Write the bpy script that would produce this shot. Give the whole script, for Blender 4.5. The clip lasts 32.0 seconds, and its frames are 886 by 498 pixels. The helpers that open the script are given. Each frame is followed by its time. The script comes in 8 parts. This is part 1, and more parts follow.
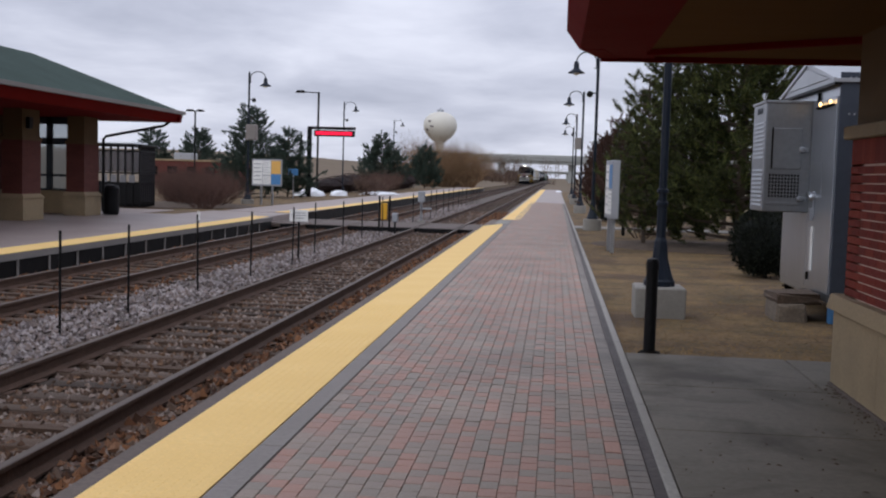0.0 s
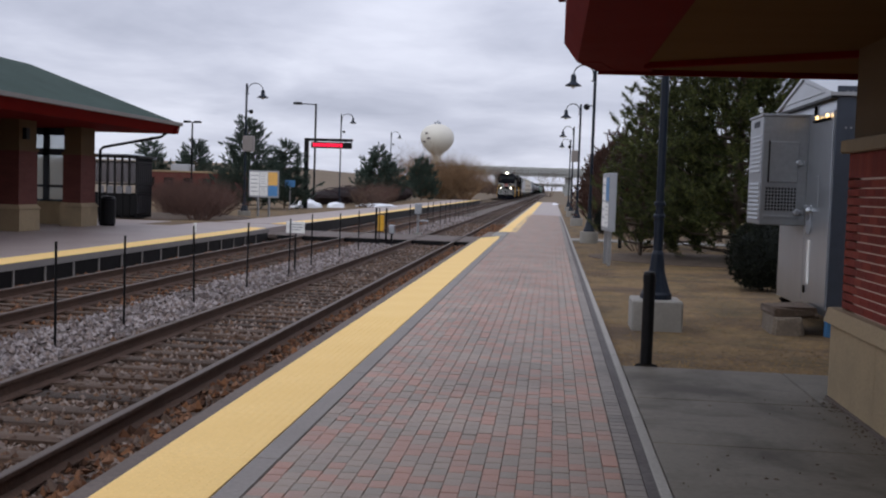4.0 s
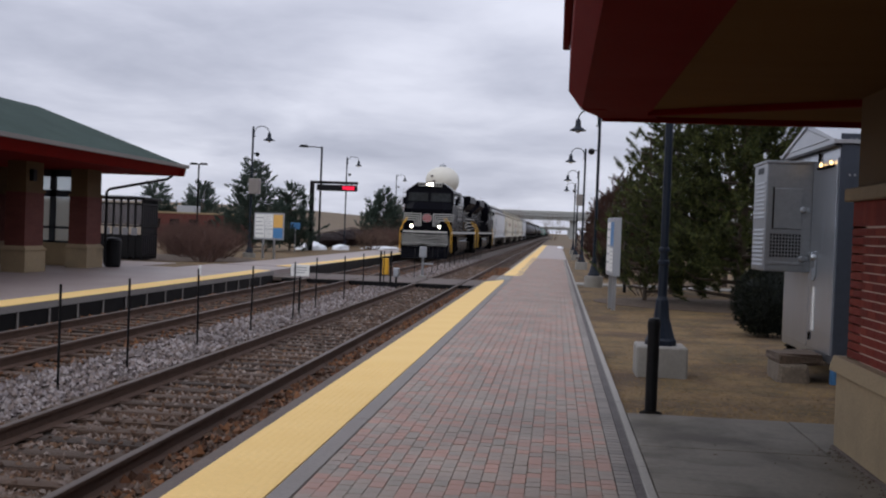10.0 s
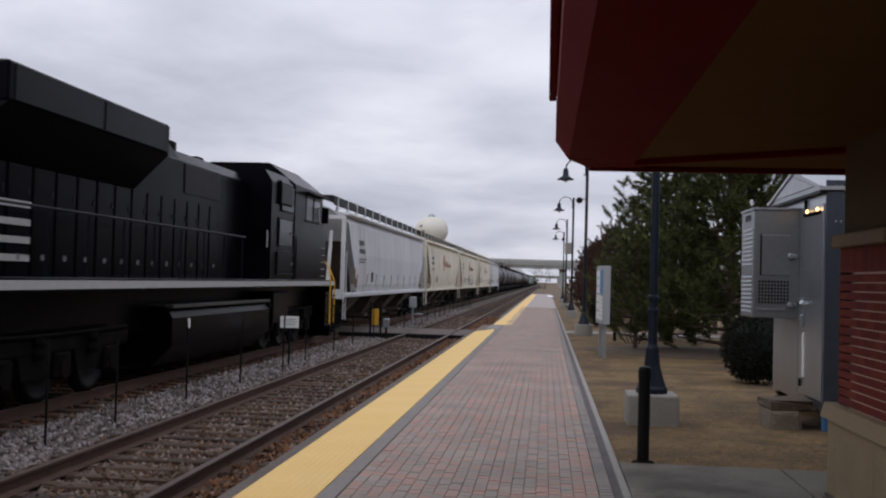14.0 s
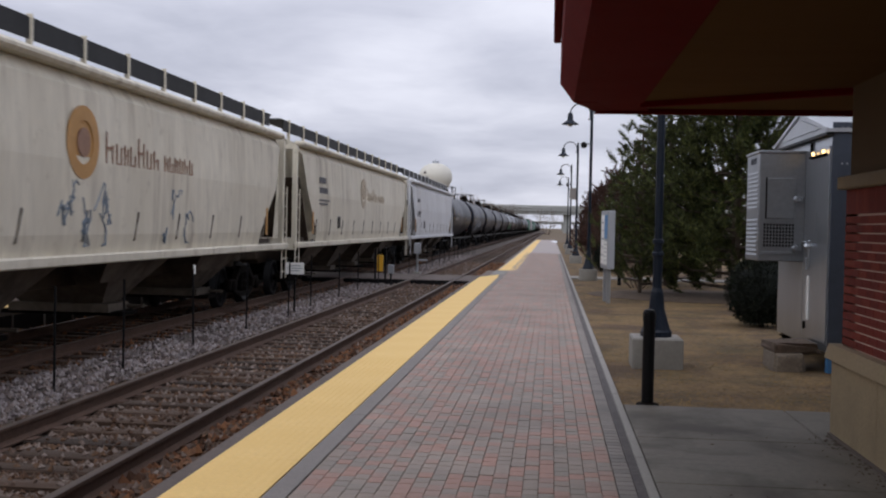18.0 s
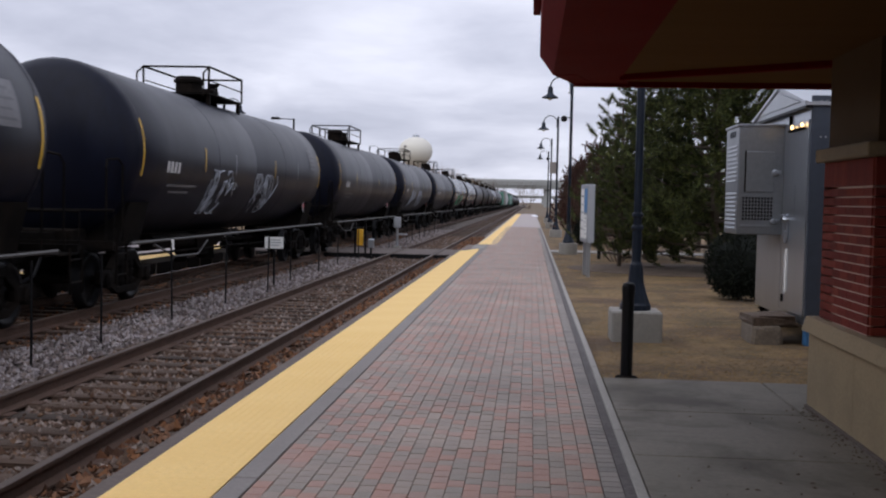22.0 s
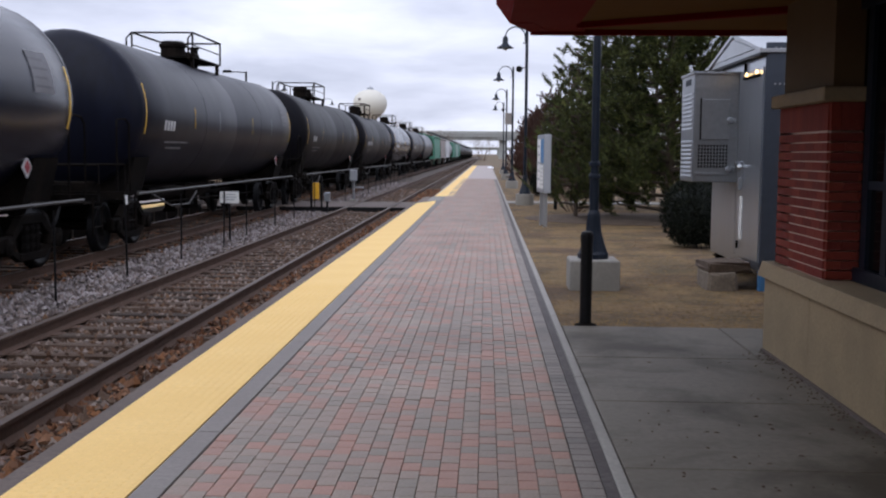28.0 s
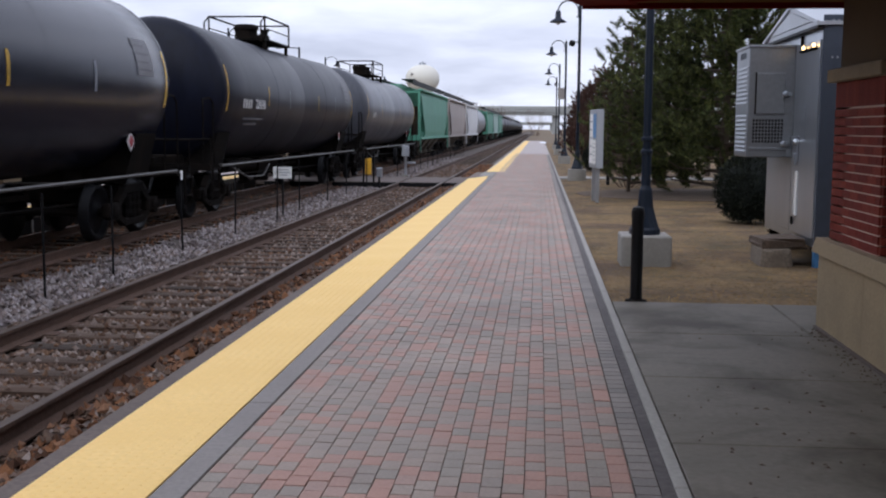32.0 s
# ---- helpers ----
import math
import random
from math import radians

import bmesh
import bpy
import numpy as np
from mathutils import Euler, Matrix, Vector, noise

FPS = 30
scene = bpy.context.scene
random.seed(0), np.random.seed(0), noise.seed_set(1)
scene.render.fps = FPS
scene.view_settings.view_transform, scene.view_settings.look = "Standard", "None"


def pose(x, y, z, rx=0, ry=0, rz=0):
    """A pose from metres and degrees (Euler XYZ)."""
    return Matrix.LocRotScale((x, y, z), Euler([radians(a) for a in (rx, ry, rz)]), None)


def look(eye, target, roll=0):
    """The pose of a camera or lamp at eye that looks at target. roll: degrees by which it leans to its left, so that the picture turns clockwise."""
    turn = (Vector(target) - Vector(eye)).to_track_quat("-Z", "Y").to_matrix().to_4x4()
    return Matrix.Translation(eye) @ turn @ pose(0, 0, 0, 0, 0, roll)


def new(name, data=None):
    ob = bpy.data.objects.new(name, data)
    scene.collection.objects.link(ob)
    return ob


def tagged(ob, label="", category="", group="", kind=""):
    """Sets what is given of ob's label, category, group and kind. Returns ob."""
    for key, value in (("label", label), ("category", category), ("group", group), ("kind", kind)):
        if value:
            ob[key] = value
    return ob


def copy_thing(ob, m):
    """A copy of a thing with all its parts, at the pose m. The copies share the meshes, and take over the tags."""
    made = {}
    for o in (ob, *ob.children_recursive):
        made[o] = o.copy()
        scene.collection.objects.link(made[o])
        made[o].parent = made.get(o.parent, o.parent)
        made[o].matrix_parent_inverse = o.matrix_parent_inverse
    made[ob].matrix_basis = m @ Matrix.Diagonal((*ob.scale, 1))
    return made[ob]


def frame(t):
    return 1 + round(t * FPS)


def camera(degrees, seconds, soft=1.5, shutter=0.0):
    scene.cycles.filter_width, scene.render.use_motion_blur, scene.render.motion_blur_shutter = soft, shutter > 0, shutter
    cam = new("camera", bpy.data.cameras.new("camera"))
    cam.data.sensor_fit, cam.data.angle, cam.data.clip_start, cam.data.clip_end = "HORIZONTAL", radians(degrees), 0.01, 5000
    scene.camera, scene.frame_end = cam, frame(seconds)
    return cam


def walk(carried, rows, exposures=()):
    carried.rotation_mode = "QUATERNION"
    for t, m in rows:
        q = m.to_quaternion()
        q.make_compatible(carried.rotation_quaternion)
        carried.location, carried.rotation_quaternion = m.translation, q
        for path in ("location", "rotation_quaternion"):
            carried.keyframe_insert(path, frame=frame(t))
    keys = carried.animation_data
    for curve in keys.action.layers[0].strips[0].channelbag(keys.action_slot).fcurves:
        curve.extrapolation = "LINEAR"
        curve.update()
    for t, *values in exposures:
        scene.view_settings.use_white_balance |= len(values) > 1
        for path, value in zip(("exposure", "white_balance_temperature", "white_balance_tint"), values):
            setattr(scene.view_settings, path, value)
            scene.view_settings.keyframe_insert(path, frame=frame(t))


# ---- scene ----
# seconds, eye x y z, yaw, pitch, roll in degrees
PATH = [
    (0, 0.014, -0.026, 1.652, 5.881, -3.976, 1.685),
    (0.5, 0.010, -0.013, 1.642, 5.815, -4.051, 1.595),
    (1, 0.008, -0.019, 1.642, 5.675, -4.088, 1.800),
    (1.5, 0.014, -0.013, 1.645, 5.697, -4.088, 1.823),
    (2, 0.014, -0.013, 1.649, 5.662, -3.788, 1.736),
    (2.5, 0.014, -0.022, 1.648, 5.647, -3.497, 1.804),
    (3, 0.013, -0.013, 1.650, 5.556, -3.501, 1.943),
    (3.5, 0.010, -0.011, 1.650, 5.667, -3.403, 1.956),
    (5.5, 0.012, -0.004, 1.666, 5.741, -2.771, 1.740),
    (6, 0.008, -0.013, 1.658, 6.047, -2.317, 1.980),
    (6.5, 0.003, -0.001, 1.665, 6.543, -2.136, 2.086),
    (7, -0.007, -0.021, 1.668, 7.221, -1.844, 3.766),
    (7.5, 0.020, -0.036, 1.658, 7.486, -2.084, 2.788),
    (8, 0.015, -0.045, 1.672, 7.066, -2.097, 2.235),
    (8.5, 0.009, -0.040, 1.676, 6.639, -1.903, 2.046),
    (9, 0.011, -0.022, 1.681, 6.369, -1.675, 2.132),
    (9.5, 0.012, -0.017, 1.681, 6.170, -1.422, 2.031),
    (10, 0.014, -0.011, 1.681, 6.051, -1.053, 2.184),
    (10.5, 0.014, -0.014, 1.686, 5.935, -0.500, 2.525),
    (11, 0.017, -0.019, 1.692, 5.824, -0.030, 2.282),
    (11.5, 0.018, -0.012, 1.683, 5.834, 0.362, 2.178),
    (12, 0.016, -0.023, 1.684, 5.893, 0.474, 2.194),
    (12.5, 0.015, -0.012, 1.679, 5.849, 0.634, 2.103),
    (13, 0.015, -0.015, 1.689, 5.692, 1.131, 1.830),
    (13.5, 0.019, -0.024, 1.691, 5.523, 1.634, 1.552),
    (15.5, -0.008, -0.007, 1.678, 5.912, 1.380, 1.479),
    (16, -0.018, 0.018, 1.678, 6.308, 0.897, 0.863),
    (16.5, 0.010, -0.029, 1.665, 6.656, 0.228, 0.645),
    (17, 0.020, -0.040, 1.663, 6.261, -0.124, 0.858),
    (17.5, 0.015, -0.026, 1.664, 5.880, -0.772, 1.239),
    (18, 0.013, -0.016, 1.669, 5.738, -1.246, 1.223),
    (18.5, 0.013, -0.016, 1.664, 5.608, -1.626, 0.983),
    (19, 0.003, -0.011, 1.667, 5.272, -2.068, 1.099),
    (19.5, -0.001, -0.002, 1.667, 5.101, -2.288, 1.210),
    (20, 0.007, -0.006, 1.665, 4.899, -2.594, 1.206),
    (20.5, 0.006, 0.009, 1.658, 4.694, -2.914, 0.890),
    (21, 0.009, 0.004, 1.659, 4.652, -2.988, 0.910),
    (21.5, 0.014, 0.010, 1.662, 4.737, -2.856, 0.915),
    (22, 0.021, 0.016, 1.663, 4.658, -2.606, 1.160),
    (22.5, 0.043, 0.056, 1.660, 5.007, -1.848, 2.950),
    (23, 0.014, -0.008, 1.642, 5.084, -1.922, 3.289),
    (23.5, -0.032, -0.009, 1.655, 5.290, -2.079, 3.455),
    (24, -0.092, 0.065, 1.637, 5.730, -1.682, 1.959),
    (24.5, -0.126, 0.107, 1.638, 8.665, -3.639, 1.005),
    (25, -0.106, 0.080, 1.642, 8.475, -4.059, 0.209),
    (25.5, -0.087, 0.043, 1.644, 7.890, -4.178, 0.047),
    (26, -0.057, 0.052, 1.642, 5.282, -4.433, 0.714),
    (26.5, -0.014, 0.065, 1.643, 0.567, -4.470, 0.751),
    (28.5, -0.004, 0.021, 1.645, 3.516, -5.499, 0.896),
    (29, 0.001, 0.007, 1.645, 4.560, -5.925, 1.391),
    (29.5, 0.016, 0.010, 1.646, 4.690, -6.173, 0.990),
    (30, 0.012, 0.009, 1.647, 4.855, -6.261, 0.799),
    (30.5, -0.001, 0.020, 1.645, 5.070, -6.304, 0.611),
    (31, 0.011, 0.021, 1.645, 5.305, -6.358, 0.529),
    (31.5, 0.017, 0.006, 1.645, 5.129, -6.392, 0.531),
    (32, 0.016, 0.003, 1.645, 5.079, -6.443, 0.365),
]


def aim(x, y, z, yaw, pitch, roll):
    a, b = radians(yaw), radians(pitch)
    to = (x - math.sin(a) * math.cos(b), y + math.cos(a) * math.cos(b), z + math.sin(b))
    return look((x, y, z), to, roll)


cam = camera(45.07, 32.0, soft=2.1, shutter=0.12)
walk(cam, [(row[0], aim(*row[1:])) for row in PATH], exposures=[(0, -0.03, 6500, 10), (5, -0.04, 6500, 10), (9, -0.09, 6550, 10), (12, -0.16, 6650, 10), (14, -0.09, 6750, 10), (16, -0.13, 6750, 10), (19, 0.02, 6600, 10), (22, 0.1, 6550, 11), (26, 0.29, 6450, 11), (32, 0.36, 6280, 10)])

# ---- world: overcast sky ----
SUN_ELEVATION, SUN_TURN = radians(38), radians(205)


def nodes_of(owner):
    owner.use_nodes = True
    tree = owner.node_tree
    tree.nodes.clear()
    return tree, tree.nodes, tree.links


def math_node(tree, op, a, b=None, c=None):
    n = tree.nodes.new("ShaderNodeMath")
    n.operation = op
    for k, v in enumerate((a, b, c)):
        if v is None:
            continue
        if isinstance(v, (int, float)):
            n.inputs[k].default_value = v
        else:
            tree.links.new(v, n.inputs[k])
    return n.outputs[0]


def mix_node(tree, fac, a, b, blend="MIX"):
    n = tree.nodes.new("ShaderNodeMix")
    n.data_type, n.blend_type = "RGBA", blend
    for sock, v in ((n.inputs[0], fac), (n.inputs[6], a), (n.inputs[7], b)):
        if isinstance(v, (int, float)):
            sock.default_value = v
        elif isinstance(v, tuple):
            sock.default_value = (*v, 1.0)
        else:
            tree.links.new(v, sock)
    return n.outputs[2]


def ramp_node(tree, fac, stops):
    n = tree.nodes.new("ShaderNodeValToRGB")
    e = n.color_ramp.elements
    while len(e) < len(stops):
        e.new(0.5)
    for k, (p, c) in enumerate(stops):
        e[k].position = p
        e[k].color = (c, c, c, 1) if isinstance(c, (int, float)) else (*c, 1)
    tree.links.new(fac, n.inputs[0])
    return n.outputs[0]


def noise_node(tree, vec, scale, detail=4.0, rough=0.55, distortion=0.0):
    n = tree.nodes.new("ShaderNodeTexNoise")
    n.inputs["Scale"].default_value = scale
    n.inputs["Detail"].default_value = detail
    n.inputs["Roughness"].default_value = rough
    n.inputs["Distortion"].default_value = distortion
    if vec is not None:
        tree.links.new(vec, n.inputs["Vector"])
    return n.outputs["Fac"]


world = bpy.data.worlds.new("overcast")
scene.world = world
tree, N, L = nodes_of(world)
coord = N.new("ShaderNodeTexCoord")
sep = N.new("ShaderNodeSeparateXYZ")
L.new(coord.outputs["Generated"], sep.inputs[0])
up = math_node(tree, "MAXIMUM", sep.outputs[2], 0.0)
den = math_node(tree, "ADD", up, 0.16)
flat = N.new("ShaderNodeCombineXYZ")
L.new(math_node(tree, "DIVIDE", sep.outputs[0], den), flat.inputs[0])
L.new(math_node(tree, "DIVIDE", sep.outputs[1], den), flat.inputs[1])
big = noise_node(tree, flat.outputs[0], 0.55, 6, 0.5, 0.3)
fine = noise_node(tree, flat.outputs[0], 1.7, 6, 0.55, 0.4)
cloud = math_node(tree, "ADD", math_node(tree, "MULTIPLY", big, 0.72), math_node(tree, "MULTIPLY", fine, 0.28))
shade = ramp_node(tree, cloud, [(0.36, (0.41, 0.44, 0.555)), (0.47, (0.585, 0.615, 0.745)), (0.58, (0.785, 0.815, 0.95))])
lift = math_node(tree, "ADD", 0.98, math_node(tree, "MULTIPLY", up, 0.75))
grey = mix_node(tree, 1.0, shade, (1, 1, 1), "MULTIPLY")
sky = N.new("ShaderNodeTexSky")
sky.sky_type, sky.sun_disc = "NISHITA", False
sky.sun_elevation, sky.sun_rotation = SUN_ELEVATION, SUN_TURN
clear = N.new("ShaderNodeBackground")
L.new(sky.outputs[0], clear.inputs[0])
clear.inputs[1].default_value = 0.05
clouds = N.new("ShaderNodeBackground")
L.new(grey, clouds.inputs[0])
L.new(lift, clouds.inputs[1])
both = N.new("ShaderNodeMixShader")
both.inputs[0].default_value = 0.95
L.new(clear.outputs[0], both.inputs[1])
L.new(clouds.outputs[0], both.inputs[2])
out = N.new("ShaderNodeOutputWorld")
L.new(both.outputs[0], out.inputs[0])

sun = new("sun", bpy.data.lights.new("sun", "SUN"))
sun.data.energy, sun.data.angle, sun.data.color = 0.7, radians(75), (1.0, 0.97, 0.92)
sun.matrix_world = look((0, 0, 40), (0 - math.sin(SUN_TURN) * 40 / math.tan(SUN_ELEVATION), -math.cos(SUN_TURN) * 40 / math.tan(SUN_ELEVATION), 0))

# ---- materials ----


def mat(name, base, rough=0.7, metal=0.0, vary=0.25, scale=3.0, fine=40.0, bump=0.15, tint=None, random_by="", spread=0.0, spec=0.5, coat=0.0, stretch=(1, 1, 1), streak=None, stain=0.0):
    """Principled surface: base colour varied at two scales, with fine relief; tint is the second colour of the large stains."""
    m = bpy.data.materials.new(name)
    tree, N, L = nodes_of(m)
    tc = N.new("ShaderNodeTexCoord")
    mp = N.new("ShaderNodeMapping")
    mp.inputs["Scale"].default_value = stretch
    L.new(tc.outputs["Object"], mp.inputs[0])
    a = noise_node(tree, mp.outputs[0], scale, 5, 0.6)
    b = noise_node(tree, mp.outputs[0], fine, 4, 0.6)
    dark = tuple(c * (1 - vary) for c in base)
    light = tuple(min(1.0, c * (1 + vary)) for c in base)
    col = mix_node(tree, ramp_node(tree, b, [(0.3, 0.0), (0.7, 1.0)]), dark, light)
    second = tint if tint else tuple(c * (1 - vary * 0.8) for c in base)
    col = mix_node(tree, math_node(tree, "MULTIPLY", ramp_node(tree, a, [(0.42, 0.0), (0.68, 1.0)]), 0.75), col, second)
    if streak:
        # rain-washed runs of dirt, long in z and narrow along the side
        sm = N.new("ShaderNodeMapping")
        sm.inputs["Scale"].default_value = (0.3, 1.0, 0.1)
        L.new(tc.outputs["Object"], sm.inputs[0])
        runs = math_node(tree, "MULTIPLY", ramp_node(tree, noise_node(tree, sm.outputs[0], 2.6, 4, 0.6, 0.4), [(0.5, 0.0), (0.66, 1.0)]), ramp_node(tree, noise_node(tree, tc.outputs["Object"], 0.35, 3, 0.6), [(0.42, 0.1), (0.6, 1.0)]))
        col = mix_node(tree, math_node(tree, "MULTIPLY", runs, 0.6), col, streak)
        spots = ramp_node(tree, noise_node(tree, tc.outputs["Object"], 3.2, 6, 0.7), [(0.58, 0.0), (0.72, 1.0)])
        col = mix_node(tree, math_node(tree, "MULTIPLY", spots, 0.35), col, streak)
    if stain:
        # soaked patches that dried unevenly
        soak = ramp_node(tree, noise_node(tree, tc.outputs["Object"], 0.62, 6, 0.62, 0.5), [(0.47, 0.0), (0.62, 1.0)])
        col = mix_node(tree, math_node(tree, "MULTIPLY", soak, stain), col, streak)
    if random_by:
        if random_by == "object":
            r = N.new("ShaderNodeObjectInfo").outputs["Random"]
        else:
            r = N.new("ShaderNodeNewGeometry").outputs["Random Per Island"]
        col = mix_node(tree, 1.0, col, ramp_node(tree, r, [(0.0, 1 - spread), (1.0, 1 + spread)]), "MULTIPLY")
    p = N.new("ShaderNodeBsdfPrincipled")
    L.new(col, p.inputs["Base Color"])
    L.new(math_node(tree, "ADD", rough - 0.08, math_node(tree, "MULTIPLY", a, 0.16)), p.inputs["Roughness"])
    p.inputs["Metallic"].default_value = metal
    p.inputs["Specular IOR Level"].default_value = spec
    p.inputs["Coat Weight"].default_value = coat
    if bump:
        bn = N.new("ShaderNodeBump")
        bn.inputs["Strength"].default_value = bump
        bn.inputs["Distance"].default_value = 0.02
        L.new(b, bn.inputs["Height"])
        L.new(bn.outputs[0], p.inputs["Normal"])
    o = N.new("ShaderNodeOutputMaterial")
    L.new(p.outputs[0], o.inputs[0])
    return m


def glow(name, colour, strength):
    m = bpy.data.materials.new(name)
    tree, N, L = nodes_of(m)
    e = N.new("ShaderNodeEmission")
    e.inputs[0].default_value, e.inputs[1].default_value = (*colour, 1), strength
    o = N.new("ShaderNodeOutputMaterial")
    L.new(e.outputs[0], o.inputs[0])
    return m


def glass(name, tint, rough=0.05, clear=0.6, ior=1.3):
    m = bpy.data.materials.new(name)
    tree, N, L = nodes_of(m)
    p = N.new("ShaderNodeBsdfPrincipled")
    p.inputs["Base Color"].default_value = (*tint, 1)
    p.inputs["Roughness"].default_value = rough
    p.inputs["Transmission Weight"].default_value = clear
    p.inputs["IOR"].default_value = ior
    o = N.new("ShaderNodeOutputMaterial")
    L.new(p.outputs[0], o.inputs[0])
    return m


def by_pieces(name, colours, rough=0.85, how="island", bump=0.3, fine=60.0, vary=0.25, patch=(0.86, 1.12), spec=0.2, patch_size=0.9):
    """A material whose pieces each take one of several colours."""
    m = bpy.data.materials.new(name)
    tree, N, L = nodes_of(m)
    r = N.new("ShaderNodeObjectInfo").outputs["Random"] if how == "object" else N.new("ShaderNodeNewGeometry").outputs["Random Per Island"]
    n = N.new("ShaderNodeValToRGB")
    n.color_ramp.interpolation = "CONSTANT"
    e = n.color_ramp.elements
    while len(e) < len(colours):
        e.new(0.5)
    for k, c in enumerate(colours):
        e[k].position, e[k].color = k / len(colours), (*c, 1)
    L.new(r, n.inputs[0])
    tc = N.new("ShaderNodeTexCoord")
    g = noise_node(tree, tc.outputs["Object"], fine, 4, 0.65)
    big = noise_node(tree, tc.outputs["Object"], patch_size, 4, 0.6)
    col = mix_node(tree, 1.0, n.outputs[0], ramp_node(tree, g, [(0.25, 1 - vary), (0.75, 1 + vary)]), "MULTIPLY")
    col = mix_node(tree, 1.0, col, ramp_node(tree, big, [(0.3, patch[0]), (0.7, patch[1])]), "MULTIPLY")
    p = N.new("ShaderNodeBsdfPrincipled")
    L.new(col, p.inputs["Base Color"])
    p.inputs["Roughness"].default_value = rough
    p.inputs["Specular IOR Level"].default_value = spec
    bn = N.new("ShaderNodeBump")
    bn.inputs["Strength"].default_value, bn.inputs["Distance"].default_value = bump, 0.01
    L.new(g, bn.inputs["Height"])
    L.new(bn.outputs[0], p.inputs["Normal"])
    o = N.new("ShaderNodeOutputMaterial")
    L.new(p.outputs[0], o.inputs[0])
    return m


M_GRASS = mat("winter_grass", (0.175, 0.108, 0.043), 0.95, vary=0.45, scale=0.9, fine=14, bump=0.6, tint=(0.05, 0.042, 0.017), streak=(0.06, 0.034, 0.02), stain=0.75)
M_FIELD = mat("far_field", (0.12, 0.085, 0.05), 0.95, vary=0.2, scale=0.02, fine=0.5, bump=0.1, tint=(0.15, 0.105, 0.06))
M_BLADES = by_pieces("grass_blades", [(0.26, 0.152, 0.054), (0.215, 0.124, 0.042), (0.14, 0.1, 0.034), (0.3, 0.186, 0.07)], 0.9, bump=0.0, patch=(0.12, 1.6), patch_size=0.8)
M_BED = mat("ballast_bed", (0.1, 0.08, 0.068), 0.95, vary=0.4, scale=1.2, fine=28, bump=0.8, tint=(0.115, 0.09, 0.075))
M_STONE = by_pieces("ballast_stones", [(0.195, 0.168, 0.165), (0.28, 0.248, 0.245), (0.12, 0.098, 0.095), (0.21, 0.17, 0.155), (0.31, 0.275, 0.268), (0.15, 0.118, 0.108)], 0.9, vary=0.3, patch=(0.75, 1.2))
M_CRIBSTONE = by_pieces("crib_stones", [(0.13, 0.09, 0.07), (0.2, 0.155, 0.133), (0.075, 0.048, 0.035), (0.155, 0.092, 0.058), (0.24, 0.195, 0.17), (0.1, 0.057, 0.037)], 0.9, vary=0.3, patch=(0.7, 1.25))
M_RUSTSTONE = by_pieces("brown_ballast", [(0.115, 0.052, 0.027), (0.18, 0.083, 0.04), (0.06, 0.03, 0.018), (0.2, 0.105, 0.062), (0.11, 0.074, 0.055)], 0.95, vary=0.3)
M_TIE = mat("weathered_tie", (0.05, 0.029, 0.018), 0.95, vary=0.4, scale=2.0, fine=18, bump=0.7, tint=(0.09, 0.064, 0.047), random_by="object", spread=0.4, stretch=(0.25, 3, 3))
M_RAILTOP = mat("polished_rail", (0.075, 0.05, 0.036), 0.55, 0.3, vary=0.2, scale=2, fine=60, bump=0.02)
M_RAIL = mat("rusty_rail", (0.075, 0.038, 0.022), 0.85, 0.0, vary=0.35, scale=3, fine=40, bump=0.3)
M_YELLOW = mat("tactile_yellow", (0.8, 0.545, 0.2), 0.75, vary=0.06, scale=0.8, fine=25, bump=0.1, tint=(0.76, 0.5, 0.17))
M_CONC = mat("concrete", (0.25, 0.238, 0.215), 0.85, vary=0.14, scale=0.8, fine=25, bump=0.15, tint=(0.18, 0.17, 0.15))
M_WET = mat("damp_concrete", (0.168, 0.15, 0.122), 0.6, vary=0.14, scale=0.5, fine=22, bump=0.08, tint=(0.128, 0.115, 0.092), spec=0.22, streak=(0.045, 0.036, 0.025), stain=0.8)
M_KERB = mat("kerb_concrete", (0.29, 0.275, 0.25), 0.85, vary=0.15, scale=1.5, fine=30, bump=0.15)
M_GREYSTRIP = mat("edge_concrete", (0.215, 0.195, 0.182), 0.85, vary=0.15, scale=1.0, fine=30, bump=0.15)
M_JOINT = mat("sandy_joints", (0.165, 0.13, 0.11), 0.95, vary=0.25, fine=50)
M_PAVER = by_pieces("clay_pavers", [(0.315, 0.18, 0.138), (0.262, 0.206, 0.166), (0.29, 0.184, 0.146), (0.222, 0.186, 0.152), (0.33, 0.18, 0.135), (0.268, 0.206, 0.165), (0.238, 0.19, 0.156)], 0.6, vary=0.2, patch=(0.8, 1.18), spec=0.6)
M_PAVERGREY = by_pieces("grey_pavers", [(0.19, 0.165, 0.145), (0.16, 0.14, 0.125), (0.21, 0.182, 0.16)], 0.6, vary=0.2, spec=0.4)
M_FARPAVE = mat("far_pavers", (0.29, 0.235, 0.215), 0.5, vary=0.12, scale=0.5, fine=8, bump=0.1)
M_BRICK = by_pieces("red_brick", [(0.185, 0.03, 0.019), (0.15, 0.026, 0.018), (0.205, 0.038, 0.024), (0.17, 0.029, 0.021)], 0.85, how="object", vary=0.2)
M_MORTAR = mat("pale_mortar", (0.5, 0.36, 0.29), 0.9, vary=0.15, fine=60)
M_BRICKWALL = mat("brick_far", (0.1, 0.024, 0.017), 0.85, vary=0.25, scale=1.5, fine=14, bump=0.2, stretch=(1, 1, 4))
